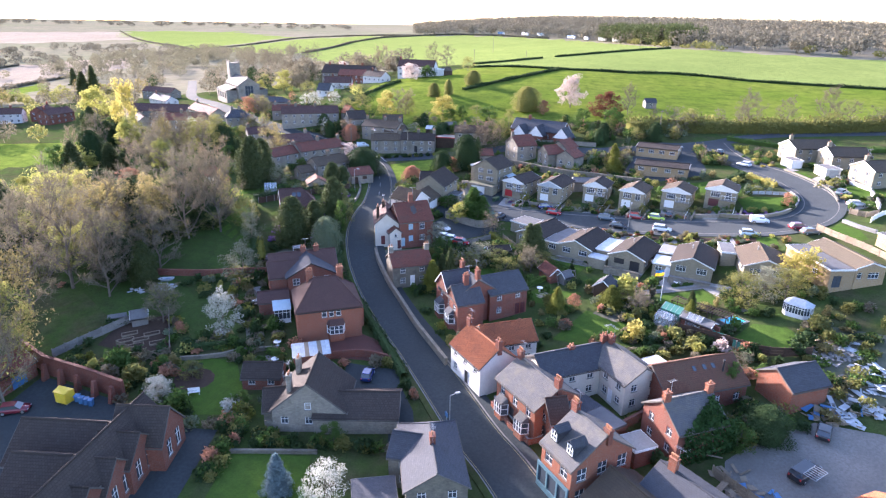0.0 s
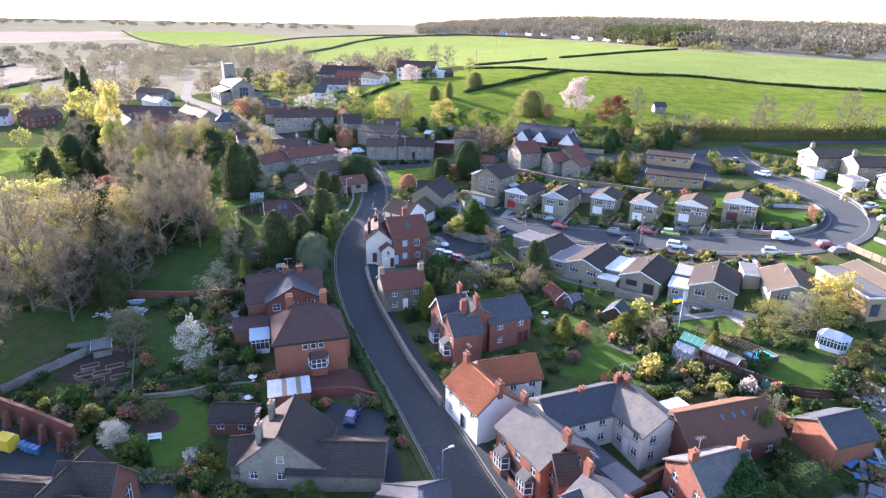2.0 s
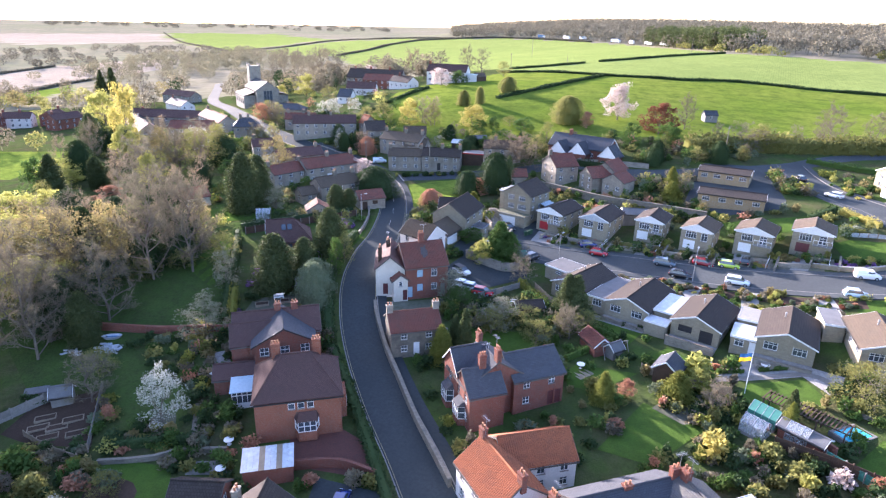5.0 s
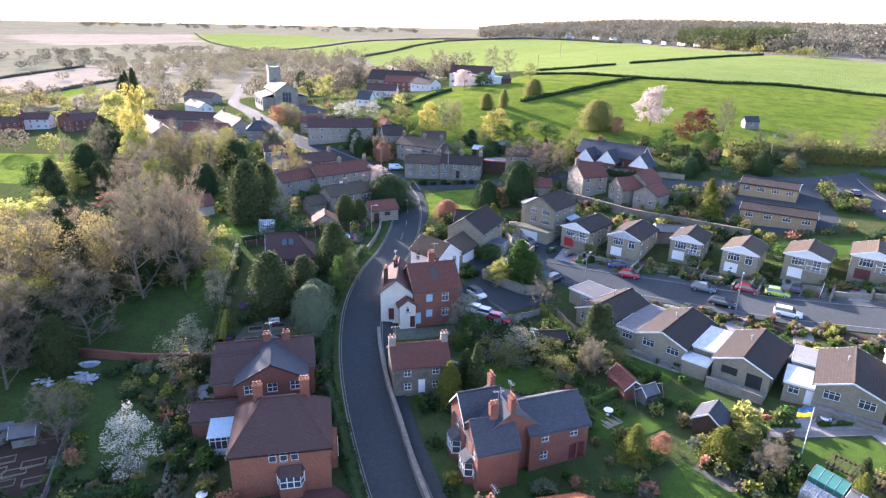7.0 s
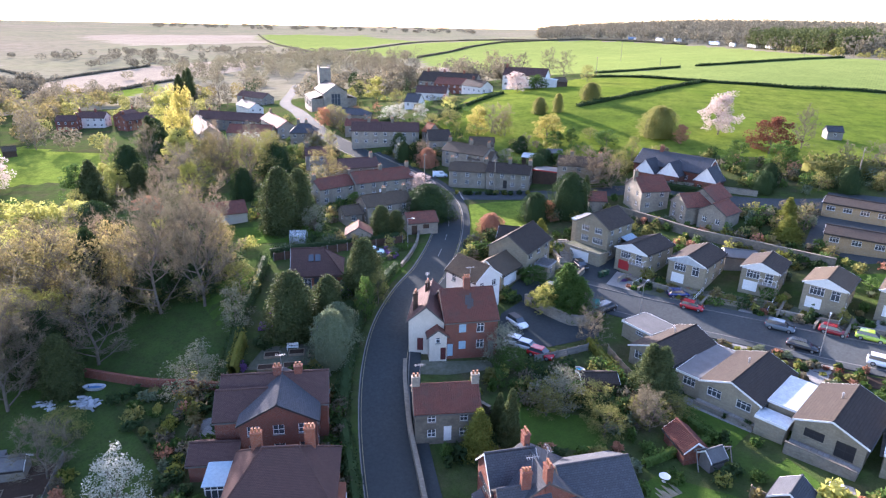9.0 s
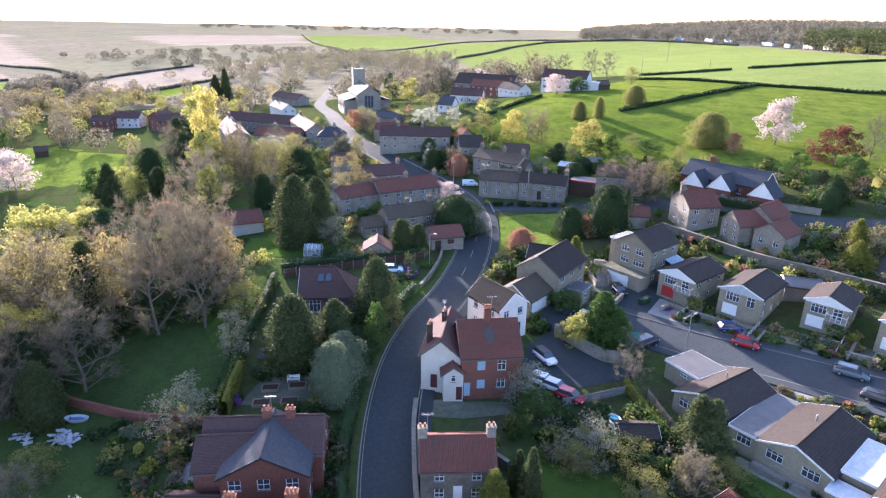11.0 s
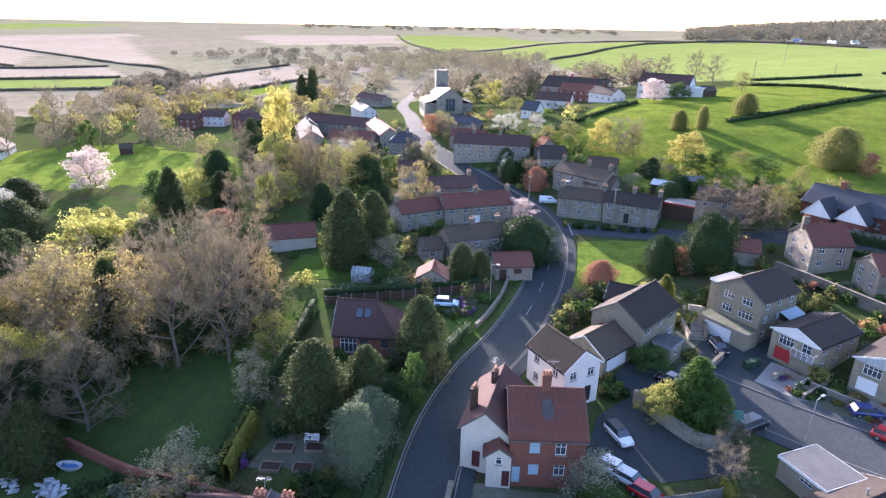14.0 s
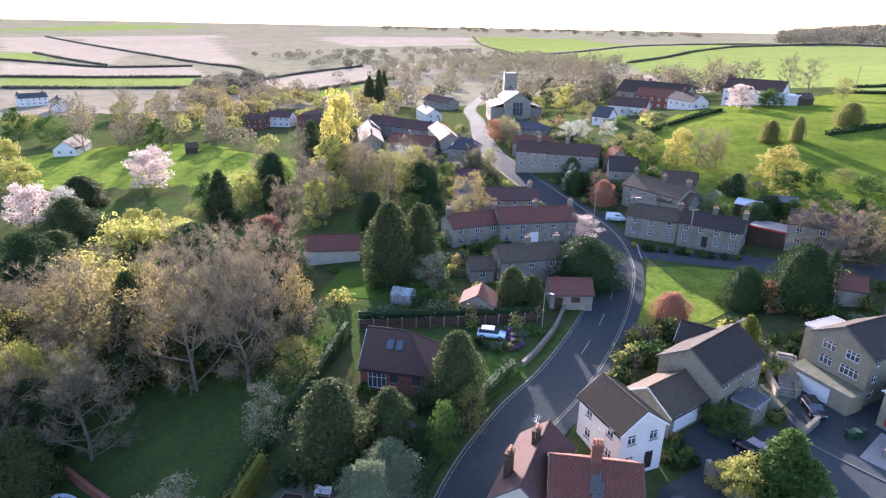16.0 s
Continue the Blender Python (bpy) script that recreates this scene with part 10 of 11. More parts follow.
for ring_s, n_s, hs_s, ws_s, kinds_s, seed_s in (([(-62, 127), (-60, 134), (-80, 130), (-92, 114), (-88, 104), (-77, 113), (-67, 119)], 110, (2.0, 4.5), (2.6, 5.0), ["twig", "olive", "twig", "twig", "evergreen"], 81), ([(-100, 92), (-84, 98), (-90, 116), (-110, 112)], 60, (1.5, 4.0), (2.6, 5.0), ["twig", "olive", "twig"], 82)):
    scatter(n_s, ring_s, kinds_s, hs_s, ws_s, seed_s, lambda *a: wood_spots.append(a))
shrubbery("undergrowth below the bare wood", wood_spots)

scrub_spots = []
for ring_s, n_s, hs_s, ws_s, seed_s in (([(44.8, 82.0), (52.5, 87.5), (59.7, 88.4), (50.8, 70.4), (45.0, 70.3)], 26, (0.5, 1.6), (1.0, 3.0), 91), ([(29.4, 70.0), (35.6, 72.2), (39.7, 70.3), (34.9, 66.3), (28.9, 66.0)], 30, (0.6, 2.4), (1.2, 3.2), 92)):
    scatter(n_s, ring_s, ["olive", "evergreen", "twig", "green", "olive", "ochre"], hs_s, ws_s, seed_s, lambda *a: scrub_spots.append(a))
shrubbery("rough scrub round the scrap yard", scrub_spots)

paddling = thing("paddling_pool", "round white-rimmed paddling pool on a deck", "paddling pool", -1.2, 121.4)
bm = bmesh.new()
rim = [[bm.verts.new((math.cos(k * 0.3142) * r, math.sin(k * 0.3142) * r, z)) for k in range(20)] for r, z in ((1.0, 0.0), (1.05, 0.55), (0.85, 0.55), (0.85, 0.1))]
for a, b in zip(rim, rim[1:]):
    for k in range(20):
        bm.faces.new((a[k], a[(k + 1) % 20], b[(k + 1) % 20], b[k]))
bm.faces.new(rim[0][::-1])
part("rim", bm, "white", paddling)
bm = bmesh.new()
tube(bm, (0, 0, 0.12), (0, 0, 0.4), 0.84, 0.84, 20)
part("water", bm, "water", paddling)

# ---- steps, front gardens, thickets and the scrap yard ----


def garden_steps(label, a, b, n, w, rise=0.17, material="stone"):
    """A flight of steps from a up to b, each tread a part."""
    a, b = Vector(a), Vector(b)
    run = (b - a).length / n
    z0 = land_z(a.x, a.y)
    ob = thing("garden_steps", label, "steps", a.x, a.y, z0, math.degrees(math.atan2(b.y - a.y, b.x - a.x)), "garden steps")
    lift = max(rise, (land_z(b.x, b.y) - z0) / n)
    for i in range(n):
        bm = bmesh.new()
        slab(bm, i * run, (i + 1) * run + 0.04, -w / 2, w / 2, i * lift - 0.6, (i + 1) * lift)
        part("tread", bm, material, ob)
    return ob


def hand_rail(label, a, b, h, material="white"):
    """A thin rail on posts that follows the land."""
    ax, ay, bx, by = *a, *b
    z0 = land_z(ax, ay)
    ob = thing("rail", label, "rail", ax, ay, z0)
    n = max(2, int(math.hypot(bx - ax, by - ay) / 1.2))
    pts = [(ax + (bx - ax) * i / n, ay + (by - ay) * i / n) for i in range(n + 1)]
    for x, y in pts:
        bm = bmesh.new()
        g = land_z(x, y) - z0
        tube(bm, (x - ax, y - ay, g - 0.2), (x - ax, y - ay, g + h), 0.03, 0.03, 6)
        part("post", bm, material, ob)
    for (x, y), (u, v) in zip(pts, pts[1:]):
        for k in (h, h * 0.55):
            bm = bmesh.new()
            tube(bm, (x - ax, y - ay, land_z(x, y) - z0 + k), (u - ax, v - ay, land_z(u, v) - z0 + k), 0.028, 0.028, 6)
            part("bar", bm, material, ob)


garden_steps("flight of worn stone steps beside the tall house", (-6.9, 156.2), (-8.7, 163.4), 13, 1.8)
garden_wall("stone wall beside the garden steps", [(-5.9, 156.6), (-7.0, 160.4), (-7.6, 163.8)], 1.5, 0.35, "stone", coping="stone_grey", smooth=False)
garden_wall("stone wall along the outer side of the steps", [(-8.0, 155.6), (-9.8, 159.4), (-10.2, 164.0)], 1.0, 0.35, "stone", coping="stone_grey", smooth=False)
garden_wall("low stone wall between two drives", [(-5.2, 146.2), (-4.4, 149.6), (-3.4, 153.0)], 0.9, 0.35, "stone", coping="stone_grey", smooth=False)
front_plants = []
# each house above the street: steps beside its garage, a rail, terrace walls
for hx, hy, yw, hw in ((6.8, 158.5, 58.9, 6.2), (15.6, 155.4, 64.3, 6.2), (26, 153.4, 67.6, 5.6), (34.4, 148.4, 64.2, 5.8), (43.9, 145.7, 64.8, 6.4), (53.3, 144.2, 66.5, 6.5)):
    cu, su = math.cos(radians(yw)), math.sin(radians(yw))

    def front_at(along, across):
        """A place before the house's front: along its ridge from its middle, and across it."""
        return (hx + cu * along - su * across, hy + su * along + cu * across)

    garden_steps("concrete steps up to a front door", front_at(-8.6, -hw / 2 - 0.9), front_at(-4.4, -hw / 2 - 0.9), 9, 1.0, 0.06, "stone")
    hand_rail("white metal rail beside the steps", front_at(-8.6, -hw / 2 - 0.2), front_at(-4.4, -hw / 2 - 0.2), 0.95)
    garden_wall("rubble stone terrace wall in a front garden", [front_at(-6.4, -hw / 2 - 0.2), front_at(-6.6, -0.7), front_at(-8.8, -0.6)], 0.9, 0.3, "stone", coping="stone_grey", smooth=False)
    garden_wall("low stone wall beside the drive", [front_at(-9.2, -hw / 2 - 1.7), front_at(-4.2, -hw / 2 - 1.7)], 0.7, 0.28, "stone", coping="stone_grey", smooth=False)
    planting = random.Random(int(hx * 10))
    for k in range(7):
        px, py = front_at(planting.uniform(-9.0, -5.0), -planting.uniform(0.8, hw / 2 + 0.2))
        front_plants.append((planting.choice(["evergreen", "gold", "lime", "rust", "purple", "green", "copper"]), px, py, planting.uniform(0.4, 0.9), planting.uniform(0.6, 1.3)))

# front gardens of the bungalows
front_line = STREET[(STREET[:, 0] > 15) & (STREET[:, 0] < 56) & (STREET[:, 1] < 142)]
strip("flower_bed", "dug flower beds in front of the bungalows", "flower bed", front_line, 2.6, "soil", 0.055, offset=-6.6)
planting = random.Random(17)
tangent = np.gradient(front_line, axis=0)
tangent /= np.linalg.norm(tangent, axis=1)[:, None]
for k in range(64):
    i = planting.randrange(len(front_line))
    off = planting.uniform(-8.2, -5.5)
    px, py = front_line[i] + np.array([-tangent[i][1], tangent[i][0]]) * off
    front_plants.append((planting.choice(["evergreen", "evergreen", "green", "gold", "rust", "lime", "copper", "olive"]), float(px), float(py), planting.uniform(0.3, 0.8), planting.uniform(0.5, 1.2)))
shrubbery("front garden beds along the street", front_plants, 0.16)

# thicket below the green and round the white house
thicket = []
for ring_s, n_s, hs_s, ws_s, kinds_s, seed_s in (([(-28.6, 161.5), (-23.6, 167), (-20.2, 158), (-21.5, 150), (-25.4, 148.6)], 34, (1.4, 3.2), (2.0, 3.8), ["evergreen", "evergreen", "twig", "olive", "green"], 101),
                                                 ([(-12.6, 136.8), (-15.6, 135.4), (-14.8, 141.8), (-11.4, 140)], 14, (0.6, 1.6), (0.9, 2.0), ["evergreen", "green", "olive"], 102),
                                                 ([(-9.6, 104), (0, 110), (9, 116), (2, 124), (-8, 120)], 46, (1.2, 3.0), (1.8, 3.6), ["evergreen", "olive", "twig", "green", "evergreen"], 103),
                                                 ([(-39, 134), (-36, 142), (-38.6, 149), (-42, 146), (-41, 138)], 30, (0.4, 1.1), (0.7, 1.6), ["purple", "silver", "evergreen", "green", "twig"], 104),
                                                 ([(-33, 66), (-30.2, 66), (-30.0, 49), (-33, 44)], 40, (0.8, 2.0), (1.2, 2.4), ["evergreen", "rust", "gold", "green", "olive", "evergreen"], 105),
                                                 ([(-28, 62.4), (-12, 62.6), (-12, 60.2), (-28, 59.6)], 40, (0.5, 1.6), (0.9, 2.2), ["evergreen", "green", "olive", "evergreen"], 106),
                                                 ([(-29, 140), (-26, 150), (-22.8, 147.4), (-25.4, 138)], 14, (0.8, 1.8), (1.2, 2.4), ["evergreen", "olive"], 107)):
    scatter(n_s, ring_s, kinds_s, hs_s, ws_s, seed_s, lambda *a: thicket.append(a))
shrubbery("dense garden thickets", thicket)
for kind_t, tx, ty, th_, tw in (("lime", -8.3, 136.0, 5.0, 5.6), ("pale_bud", -12.0, 120.6, 6.0, 7.0), ("pale_bud", -3.0, 113.6, 5.0, 7.4), ("bare", 8.2, 112.4, 5.6, 5.2), ("conifer", 9.2, 119.2, 7.6, 5.6), ("olive", 3.0, 110.0, 4.2, 6.4), ("gold_conifer", -12.8, 108.4, 5.6, 2.4)):
    tree(kind_t, tx, ty, th_, tw)
# green oil tank beside the retaining wall
tank = thing("oil_tank", "dark green plastic oil tank beside the wall", "tank", -1.4, 137.2, None, 62)
bm = bmesh.new()
slab(bm, -1.2, 1.2, -0.8, 0.8, 0.1, 1.5)
bmesh.ops.bevel(bm, geom=bm.edges[:], offset=0.2, segments=3, affect="EDGES")
part("body", bm, "green_paint", tank)
bm = bmesh.new()
tube(bm, (0, 0, 1.48), (0, 0, 1.62), 0.25, 0.25, 12)
part("cap", bm, "black", tank)
bm = bmesh.new()
slab(bm, -1.3, 1.3, -0.9, 0.9, -0.2, 0.12)
part("plinth", bm, "concrete", tank)

patch("yard", "pale trodden ground of the scrap yard", "yard", [(44.6, 72.5), (50.2, 70.2), (57.5, 75.5), (61.0, 86.5), (53.0, 90.0), (47.6, 82.0)], "gravel_dark", 0.048)
# heaps of boards, sheets and timber round the scrap yard
heap_rng = random.Random(23)
for label_h, mt, n_h, spots_h in (("heap of pale sheets and broken boards in the scrap yard", "sheet", 90, ((53.5, 83.8), (54.2, 78.7), (53.6, 75.2), (50.6, 71.2), (47.2, 70.2))), ("heap of old timber in the scrap yard", "fence", 80, ((45.4, 69.6), (49.4, 70.8), (51.4, 86.4), (31.0, 60.4), (30.2, 57.8))),
                                  ("blue sheeting and scrap beside the car park", "blue_paint", 14, ((45.2, 70.6), (33.0, 56.8), (48.0, 71.4)))):
    verts_h, faces_h = [], []
    for k in range(n_h):
        cx, cy = heap_rng.choice(spots_h)
        cx, cy = cx + heap_rng.gauss(0, 1.3), cy + heap_rng.gauss(0, 0.9)
        at = pose(cx, cy, land_z(cx, cy) + heap_rng.uniform(0.05, 0.5), heap_rng.uniform(-22, 22), heap_rng.uniform(-22, 22), heap_rng.uniform(0, 180))
        lx, wx, tx = heap_rng.uniform(0.3, 1.3), heap_rng.uniform(0.06, 0.5), 0.04
        base_h = len(verts_h)
        verts_h += [tuple(at @ Vector((sx * lx, sy * wx, sz * tx))) for sx in (-1, 1) for sy in (-1, 1) for sz in (-1, 1)]
        faces_h += [tuple(base_h + q for q in f) for f in ((0, 1, 3, 2), (4, 6, 7, 5), (0, 4, 5, 1), (2, 3, 7, 6), (0, 2, 6, 4), (1, 5, 7, 3))]
    tagged(new("scrap_heap", raw_mesh("scrap_heap", verts_h, faces_h, mt)), label_h, "scrap heap", "", "stuff")
post_fence("rough timber yard fence behind the shops", [(27.8, 59.6), (29.6, 57.4), (31.4, 55.2), (33.4, 53.0)], 1.5, 1.4, "fence", "fence")

# rooflights and a flue on the long barn
barn_slope = (5.6 - 3.2) / 3.75
for u in (-0.6, 1.0, 2.4):
    bm = bmesh.new()
    y0, y1 = -1.5, -0.9
    sheet(bm, [(u - 0.24, y0, 5.6 + y0 * barn_slope + 0.2), (u + 0.24, y0, 5.6 + y0 * barn_slope + 0.2), (u + 0.24, y1, 5.6 + y1 * barn_slope + 0.2), (u - 0.24, y1, 5.6 + y1 * barn_slope + 0.2)], 0.12)
    part("roof_window", bm, "glass", long_barn)
bm = bmesh.new()
tube(bm, (3.4, -2.0, 4.2), (3.4, -2.0, 6.0), 0.12, 0.12, 8)
tube(bm, (3.4, -2.0, 5.95), (3.4, -2.0, 6.15), 0.19, 0.15, 8)
part("flue", bm, "black", long_barn)

# terraces, paths and steps of the bungalow gardens
patch("path", "pale paved path along the front of a bungalow", "path", [(11.4, 119.5), (12.6, 120.5), (20.2, 116.3), (19.5, 114.9)], "paving", 0.06)


def raised_terrace(label, x, y, yaw, L, W, depth, parapet=0.55):
    """A paved terrace at floor level before a house's lower gable, held by a rough stone wall."""
    ob = thing("raised_terrace", label, "terrace", x, y, None, yaw)
    x1 = -L / 2 - 0.02
    x0 = x1 - depth
    bm = bmesh.new()
    slab(bm, x0, x1, -W / 2, W / 2, -2.2, -0.12)
    part("base", bm, "stone", ob)
    n = max(2, int(W / 0.9))
    for i in range(n):
        for j in range(2):
            bm = bmesh.new()
            slab(bm, x0 + 0.32 + (depth - 0.34) * j / 2, x0 + 0.3 + (depth - 0.34) * (j + 1) / 2, -W / 2 + W * i / n + 0.01, -W / 2 + W * (i + 1) / n - 0.01, -0.13, -0.06)
            part("paving_slab", bm, "paving", ob)
    bm = bmesh.new()
    slab(bm, x0, x0 + 0.28, -W / 2, W / 2, -0.12, parapet)
    part("parapet", bm, "stone", ob)
    bm = bmesh.new()
    slab(bm, x0 - 0.04, x0 + 0.32, -W / 2 - 0.04, W / 2 + 0.04, parapet, parapet + 0.07)
    part("coping", bm, "stone_grey", ob)


raised_terrace("grey paved terrace before dark glazed doors", 28.9, 116.9, 61.3, 10.4, 7.0, 2.2)
raised_terrace("grey paved terrace before a bungalow's windows", 39, 111.8, 68.1, 10.3, 7.2, 1.6, 0.0)
raised_terrace("narrow paved terrace before a bungalow", 49.8, 108.7, 79.4, 9.9, 7.4, 1.4, 0.0)
raised_terrace("narrow paved path before a bungalow", 19.9, 122.9, 59.4, 11, 7.2, 1.2, 0.0)
patch("terrace", "small pale paved square in the lawn", "terrace", [(25.1, 106.9), (26.5, 108.4), (28.1, 107.8), (28.0, 105.3)], "paving", 0.06)
hatch = thing("garden_table", "low white square table on paving", "table", 26.4, 107.2, None, 30)
bm = bmesh.new()
slab(bm, -0.55, 0.55, -0.55, 0.55, 0.62, 0.68)
part("tabletop", bm, "white", hatch)
for sx in (-0.45, 0.45):
    for sy in (-0.45, 0.45):
        bm = bmesh.new()
        slab(bm, sx - 0.04, sx + 0.04, sy - 0.04, sy + 0.04, -0.05, 0.62)
        part("leg", bm, "white", hatch)
garden_steps("stone steps between two bungalows", (32.4, 113.0), (35.6, 121.6), 16, 1.2, 0.05, "concrete")
patch("terrace", "grey paved terrace with garden furniture", "terrace", [(31.7, 107.1), (33.5, 109.2), (38.6, 107.1), (37.6, 104.6), (32.0, 105.4)], "concrete", 0.062)
round_table(34.6, 106.2, 0.7, "fence_grey", "round grey timber garden table on the terrace")
for ang in (20, 110, 200, 290):
    cxr, cyr = 34.6 + 1.2 * math.cos(radians(ang)), 106.2 + 1.2 * math.sin(radians(ang))
    seat_t = thing("garden_chair", "grey timber garden chair round a table", "chair", cxr, cyr, None, ang, "chairs round the garden table")
    bm = bmesh.new()
    slab(bm, -0.25, 0.25, -0.25, 0.25, 0.42, 0.47)
    part("seat", bm, "fence_grey", seat_t)
    bm = bmesh.new()
    slab(bm, 0.21, 0.25, -0.25, 0.25, 0.47, 0.95)
    part("backrest", bm, "fence_grey", seat_t)
    for sx in (-0.21, 0.21):
        for sy in (-0.21, 0.21):
            bm = bmesh.new()
            slab(bm, sx - 0.025, sx + 0.025, sy - 0.025, sy + 0.025, -0.05, 0.42)
            part("leg", bm, "fence_grey", seat_t)
patch("yard", "brown trodden ground and decking between gardens", "yard", [(18.4, 96.4), (21.7, 93.4), (28.0, 95.1), (25.3, 99.6), (21.0, 99.2)], "gravel_dark", 0.048)
garden_bench(23.5, 94.7, -30, "fence", "pale timber garden bench on trodden ground")

# gardens of the brick houses
patch("terrace", "pale paved terrace beside the plum-roofed house", "terrace", [(-41.6, 94.2), (-43.1, 97.3), (-41.5, 98.3), (-39.2, 95.1)], "paving", 0.06)
strip("path", "curving stone garden path", "path", spline([(-39.9, 87.4), (-38.6, 84.4), (-37.7, 82.4), (-37.3, 80.0)], 0.8), 0.8, "stone_grey", 0.06)
garden_wall("low rubble wall across the gardens", [(-45.9, 75.8), (-42.4, 76.7), (-39.9, 77.6), (-37.7, 79.1), (-32.3, 80.3)], 0.6, 0.3, "stone_grey", coping="stone_grey", smooth=False)
patch("terrace", "pale gravelled terrace with a white table", "terrace", [(-35.2, 76.1), (-35.7, 78.0), (-30.9, 79.3), (-30.1, 77.2)], "gravel", 0.055)
junk_rng = random.Random(31)
verts_j, faces_j = [], []
for k in range(60):
    cx, cy = junk_rng.choice(((-59.0, 95.1), (-58.2, 95.6), (-62.9, 93.8)))
    cx, cy = cx + junk_rng.gauss(0, 0.9), cy + junk_rng.gauss(0, 0.4)
    at = pose(cx, cy, land_z(cx, cy) + junk_rng.uniform(0.1, 0.7), junk_rng.uniform(-30, 30), junk_rng.uniform(-30, 30), junk_rng.uniform(0, 180))
    dims = (junk_rng.uniform(0.1, 0.6), junk_rng.uniform(0.05, 0.3), junk_rng.uniform(0.02, 0.12))
    base_j = len(verts_j)
    verts_j += [tuple(at @ Vector((sx * dims[0], sy * dims[1], sz * dims[2]))) for sx in (-1, 1) for sy in (-1, 1) for sz in (-1, 1)]
    faces_j += [tuple(base_j + q for q in f) for f in ((0, 1, 3, 2), (4, 6, 7, 5), (0, 4, 5, 1), (2, 3, 7, 6), (0, 2, 6, 4), (1, 5, 7, 3))]
tagged(new("junk_heap", raw_mesh("junk_heap", verts_j, faces_j, "sheet")), "heap of pale grey odds and ends on the grass", "junk heap", "", "stuff")
for kind_t, tx, ty, th_, tw in (("rust_bush", -52.2, 207.8, 5.6, 5.8), ("pale_bud", -31.1, 211.7, 5.4, 6.0), ("olive", -47.0, 216.4, 4.6, 6.0), ("green", -56.6, 214.8, 3.8, 5.4), ("olive", -63.4, 232.0, 5.2, 7.0), ("pale_bud", -90.5, 214.0, 6.4, 7.6), ("green", -94.0, 207.0, 5.0, 6.0),
                                ("pale_bud", -75.0, 186.4, 5.2, 6.4), ("olive", -78.6, 178.4, 4.4, 6.0), ("green", -58.0, 171.6, 3.8, 4.8), ("pale_bud", -57.4, 152.0, 5.8, 7.2), ("olive", -72.0, 163.8, 5.0, 6.6), ("evergreen", -20.4, 215.0, 3.8, 6.0), ("olive", -13.0, 213.6, 4.2, 6.4), ("green", -2.6, 212.0, 4.6, 6.4)):
    tree(kind_t, tx, ty, th_, tw)


# ---- gardens at the bend of the estate road ----
def rockery(label, ring, n, seed):
    """Rough pale stones lying on a bank, each a part."""
    rng = random.Random(seed)
    cx, cy = sum(p[0] for p in ring) / len(ring), sum(p[1] for p in ring) / len(ring)
    z0 = land_z(cx, cy)
    ob = thing("rockery", label, "rockery", cx, cy, z0)
    xs, ys = [p[0] for p in ring], [p[1] for p in ring]
    done = 0
    while done < n:
        x, y = rng.uniform(min(xs), max(xs)), rng.uniform(min(ys), max(ys))
        if not inside(np.array([x]), np.array([y]), ring)[0]:
            continue
        r = rng.uniform(0.28, 0.7)
        bm = bmesh.new()
        bmesh.ops.create_icosphere(bm, subdivisions=2, radius=r)
        for v in bm.verts:
            v.co *= rng.uniform(0.8, 1.14)
        bmesh.ops.scale(bm, vec=(rng.uniform(0.9, 1.5), rng.uniform(0.8, 1.2), 0.7), verts=bm.verts)
        bmesh.ops.translate(bm, vec=(x - cx, y - cy, land_z(x, y) - z0 + 0.12 * r), verts=bm.verts)
        part("stone", bm, "stone_pale", ob)
        done += 1
    return ob


rockery("rock garden of pale stones on a bank", [(76.9, 150.6), (77.4, 153.0), (80.8, 155.6), (84.0, 156.6), (84.6, 152.0), (82.4, 150.2), (79.6, 149.4)], 46, 81)
bend_rng = random.Random(82)
bend_plants = []
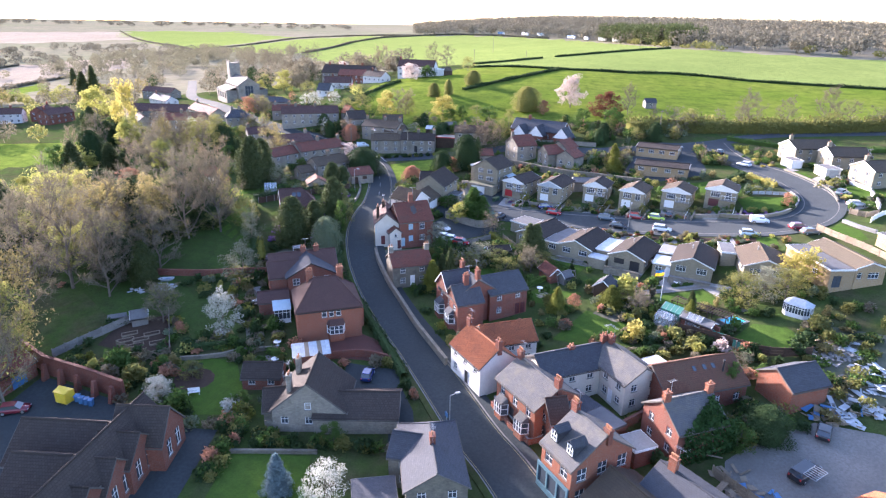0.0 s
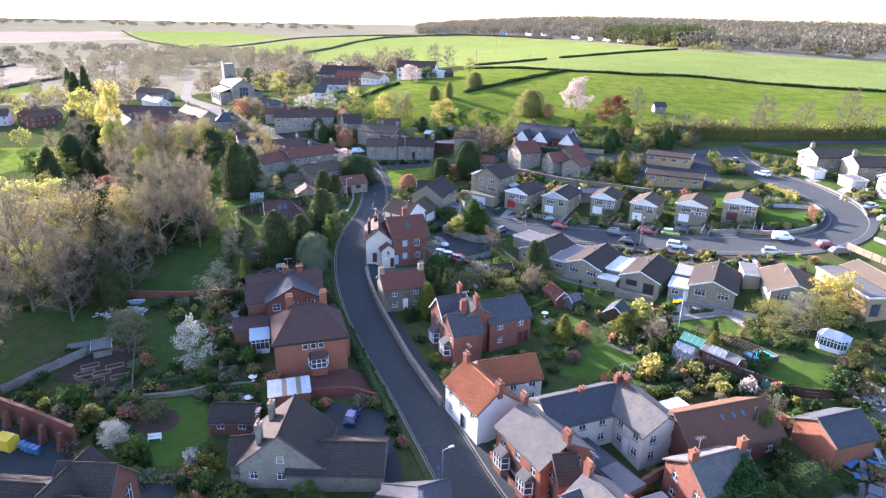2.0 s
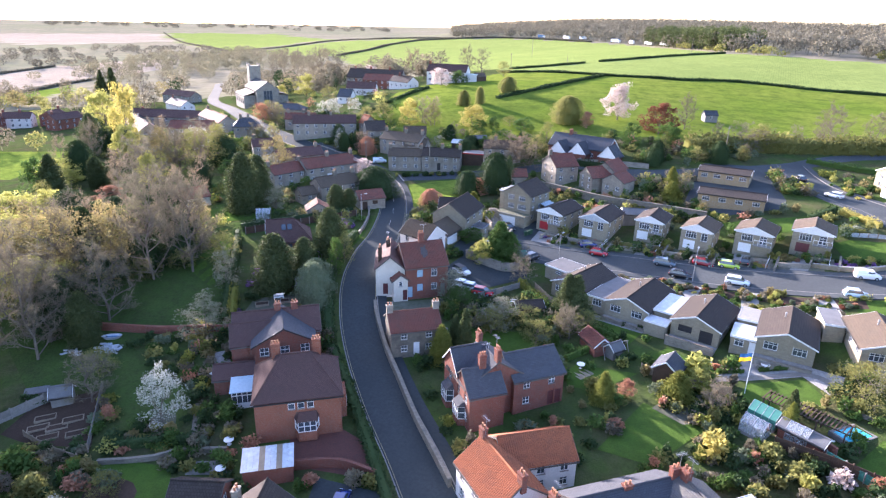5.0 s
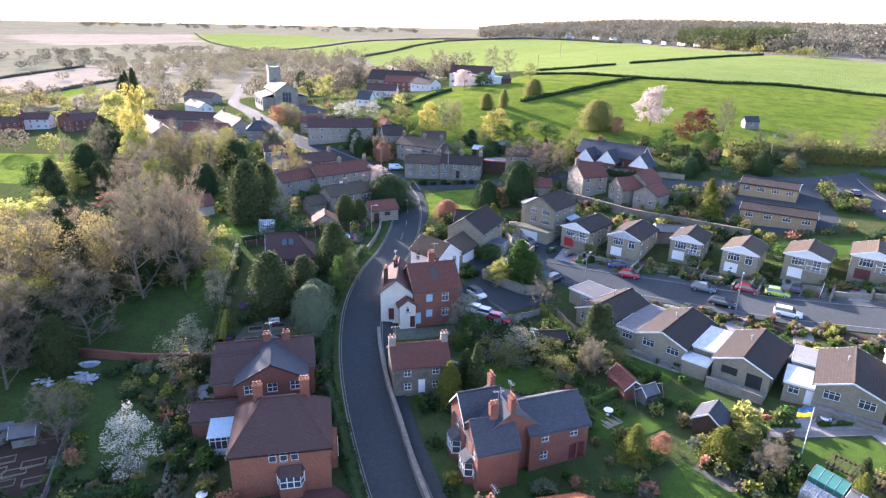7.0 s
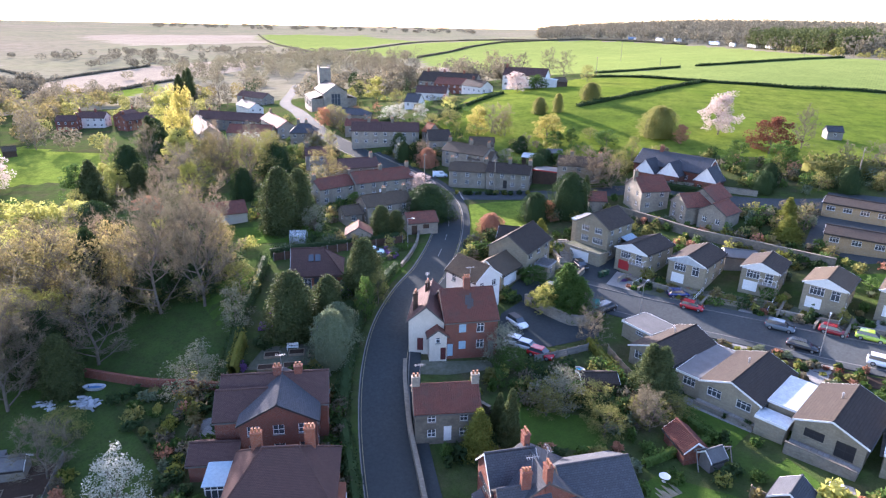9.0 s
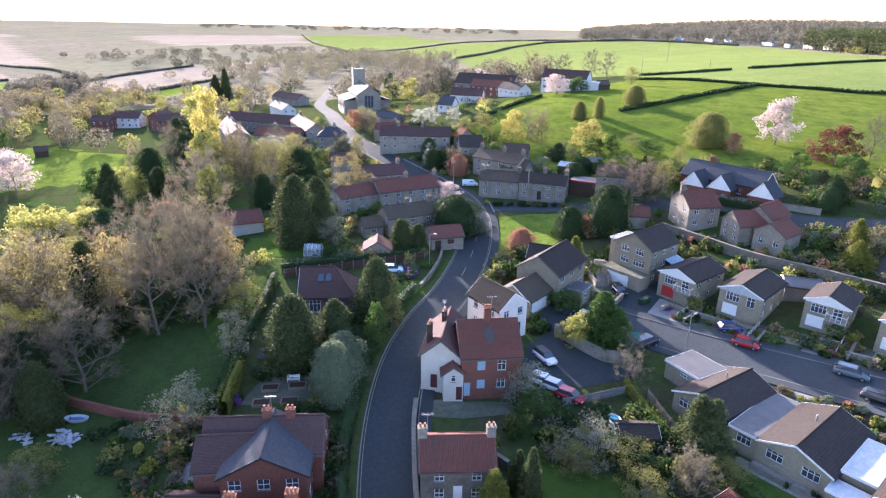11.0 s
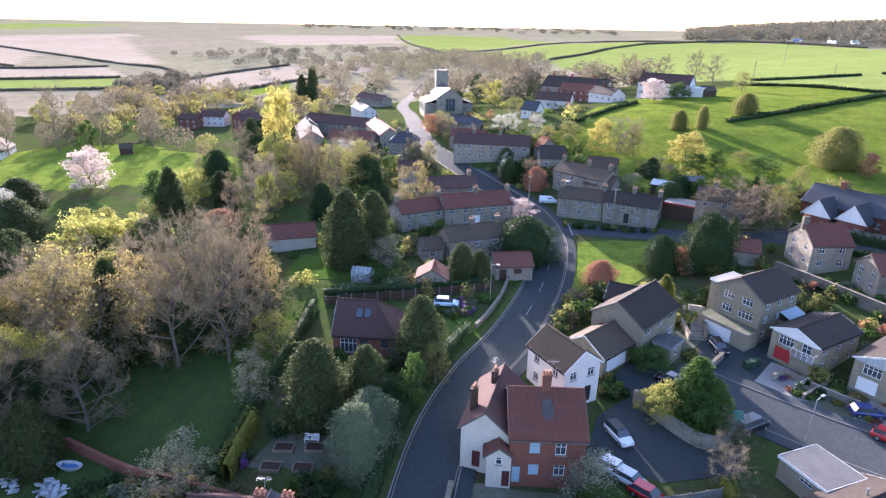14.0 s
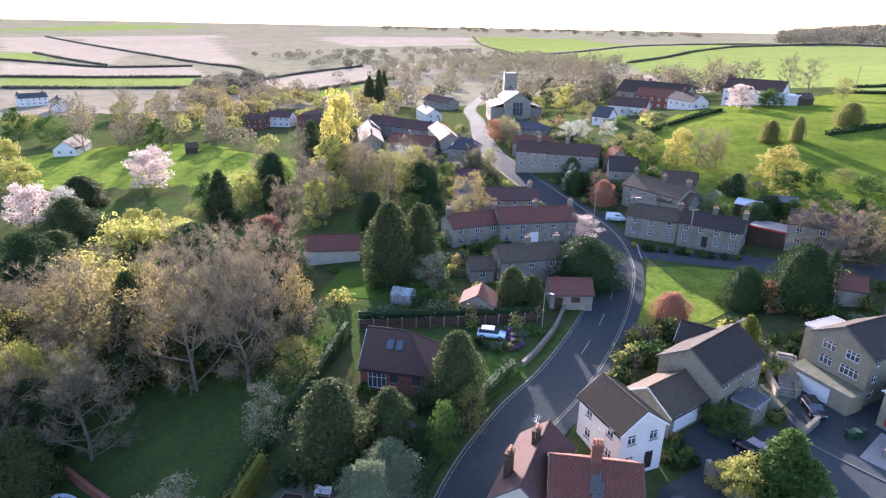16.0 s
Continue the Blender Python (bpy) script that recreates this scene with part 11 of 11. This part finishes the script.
for kind, n, ring in (("purple", 16, [(53.4, 136.0), (55.6, 134.8), (60.6, 134.4), (63.0, 135.4), (61.0, 136.6), (55.0, 137.4)]),
                      ("rust", 5, [(66.2, 137.4), (68.4, 140.6), (67.4, 142.4), (65.2, 137.8)]),
                      ("green", 12, [(57.8, 134.6), (63.4, 135.2), (67.6, 139.8), (66.6, 141.2), (62.2, 137.0), (57.0, 137.2)]),
                      ("golden", 6, [(56.4, 136.0), (60.8, 135.4), (62.4, 138.2), (58.0, 138.6)]),
                      ("silver", 8, [(59.6, 150.2), (65.0, 149.0), (68.0, 147.6), (67.0, 151.4), (62.0, 153.0)]),
                      ("evergreen", 10, [(58.0, 150.2), (66.0, 148.8), (67.6, 151.4), (63.0, 155.6), (58.6, 154.0)]),
                      ("white_blossom", 3, [(62.4, 151.0), (65.4, 150.0), (65.8, 152.4), (63.0, 153.0)]),
                      ("olive", 14, [(76.9, 150.6), (77.4, 153.0), (80.8, 155.6), (84.0, 156.6), (84.6, 152.0), (79.6, 149.4)]),
                      ("golden", 6, [(71.0, 168.6), (75.4, 169.0), (75.8, 176.0), (70.4, 177.4)]),
                      ("green", 12, [(70.6, 168.6), (75.6, 169.0), (75.8, 178.0), (69.8, 180.4)]),
                      ("lime", 4, [(50.8, 124.4), (57.6, 122.6), (58.4, 121.4), (52.0, 123.0)]),
                      ("rust", 1, [(58.0, 119.4), (59.0, 119.4), (58.6, 120.4)])):
    xs_, ys_ = [p[0] for p in ring], [p[1] for p in ring]
    left_n, tries = n, 0
    while left_n and tries < 400:
        tries += 1
        x, y = bend_rng.uniform(min(xs_), max(xs_)), bend_rng.uniform(min(ys_), max(ys_))
        if inside(np.array([x]), np.array([y]), ring)[0]:
            hgt = bend_rng.uniform(0.5, 1.2) * (0.6 if kind == "purple" else 1.0) * (1.35 if kind == "rust" else 1.0)
            wide = hgt * bend_rng.uniform(1.2, 1.8)
            bend_plants.append((kind, x, y, hgt, wide))
            left_n -= 1
shrubbery("gardens round the bend", bend_plants, 0.2)

# gardens between the church lane and the cottages
lane_plants = []
for ring, n, hs, ws, seed in (([(-73.7, 217.3), (-61.4, 223.2), (-53.2, 207.3), (-57.5, 205.5)], 26, (0.8, 2.4), (1.4, 3.0), 91), ([(-60.3, 223.8), (-54.8, 227.1), (-49.7, 214.0), (-53.5, 211.0)], 12, (0.8, 2.2), (1.2, 2.8), 92),
                              ([(-104.7, 220.9), (-94.4, 220.0), (-80.1, 210.0), (-92.5, 206.1)], 22, (1.0, 3.0), (1.6, 3.4), 93), ([(-130.9, 280.0), (-96.1, 246.0), (-84.6, 224.3), (-95.9, 233.4)], 22, (1.0, 3.0), (1.6, 3.4), 94)):
    scatter(n, ring, ["evergreen", "green", "olive", "twig", "lime", "ochre", "evergreen"], hs, ws, seed, lambda *a: lane_plants.append(a))
row_rng = random.Random(95)
for (xa, ya), (xb, yb), n in (((-65.0, 167.6), (-56.2, 179.4), 15), ((-39.2, 190.8), (-20.6, 194.6), 20)):
    for k in range(n):
        f = row_rng.random()
        lane_plants.append((row_rng.choice(["evergreen", "green", "olive", "gold", "evergreen"]), xa + (xb - xa) * f + row_rng.uniform(-0.5, 0.5), ya + (yb - ya) * f + row_rng.uniform(-0.4, 0.4), row_rng.uniform(0.5, 1.5), row_rng.uniform(0.7, 1.8)))
shrubbery("cottage gardens beside the lane", lane_plants, 0.26)
scatter(7, [(-73.7, 217.3), (-61.4, 223.2), (-53.2, 207.3), (-57.5, 205.5)], ["white_blossom", "evergreen", "olive", "cypress", "bare_pink"], (4.0, 6.5), (3.5, 5.5), 96, tree)
scatter(7, [(-104.7, 220.9), (-94.4, 220.0), (-80.1, 210.0), (-92.5, 206.1)], ["bare_pink", "olive", "evergreen", "bare"], (5.0, 8.0), (4.5, 6.5), 97, tree)
scatter(6, [(-130.9, 280.0), (-96.1, 246.0), (-84.6, 224.3), (-95.9, 233.4)], ["bare_pink", "olive", "lime", "bare"], (5.0, 8.0), (5.0, 7.0), 98, tree)
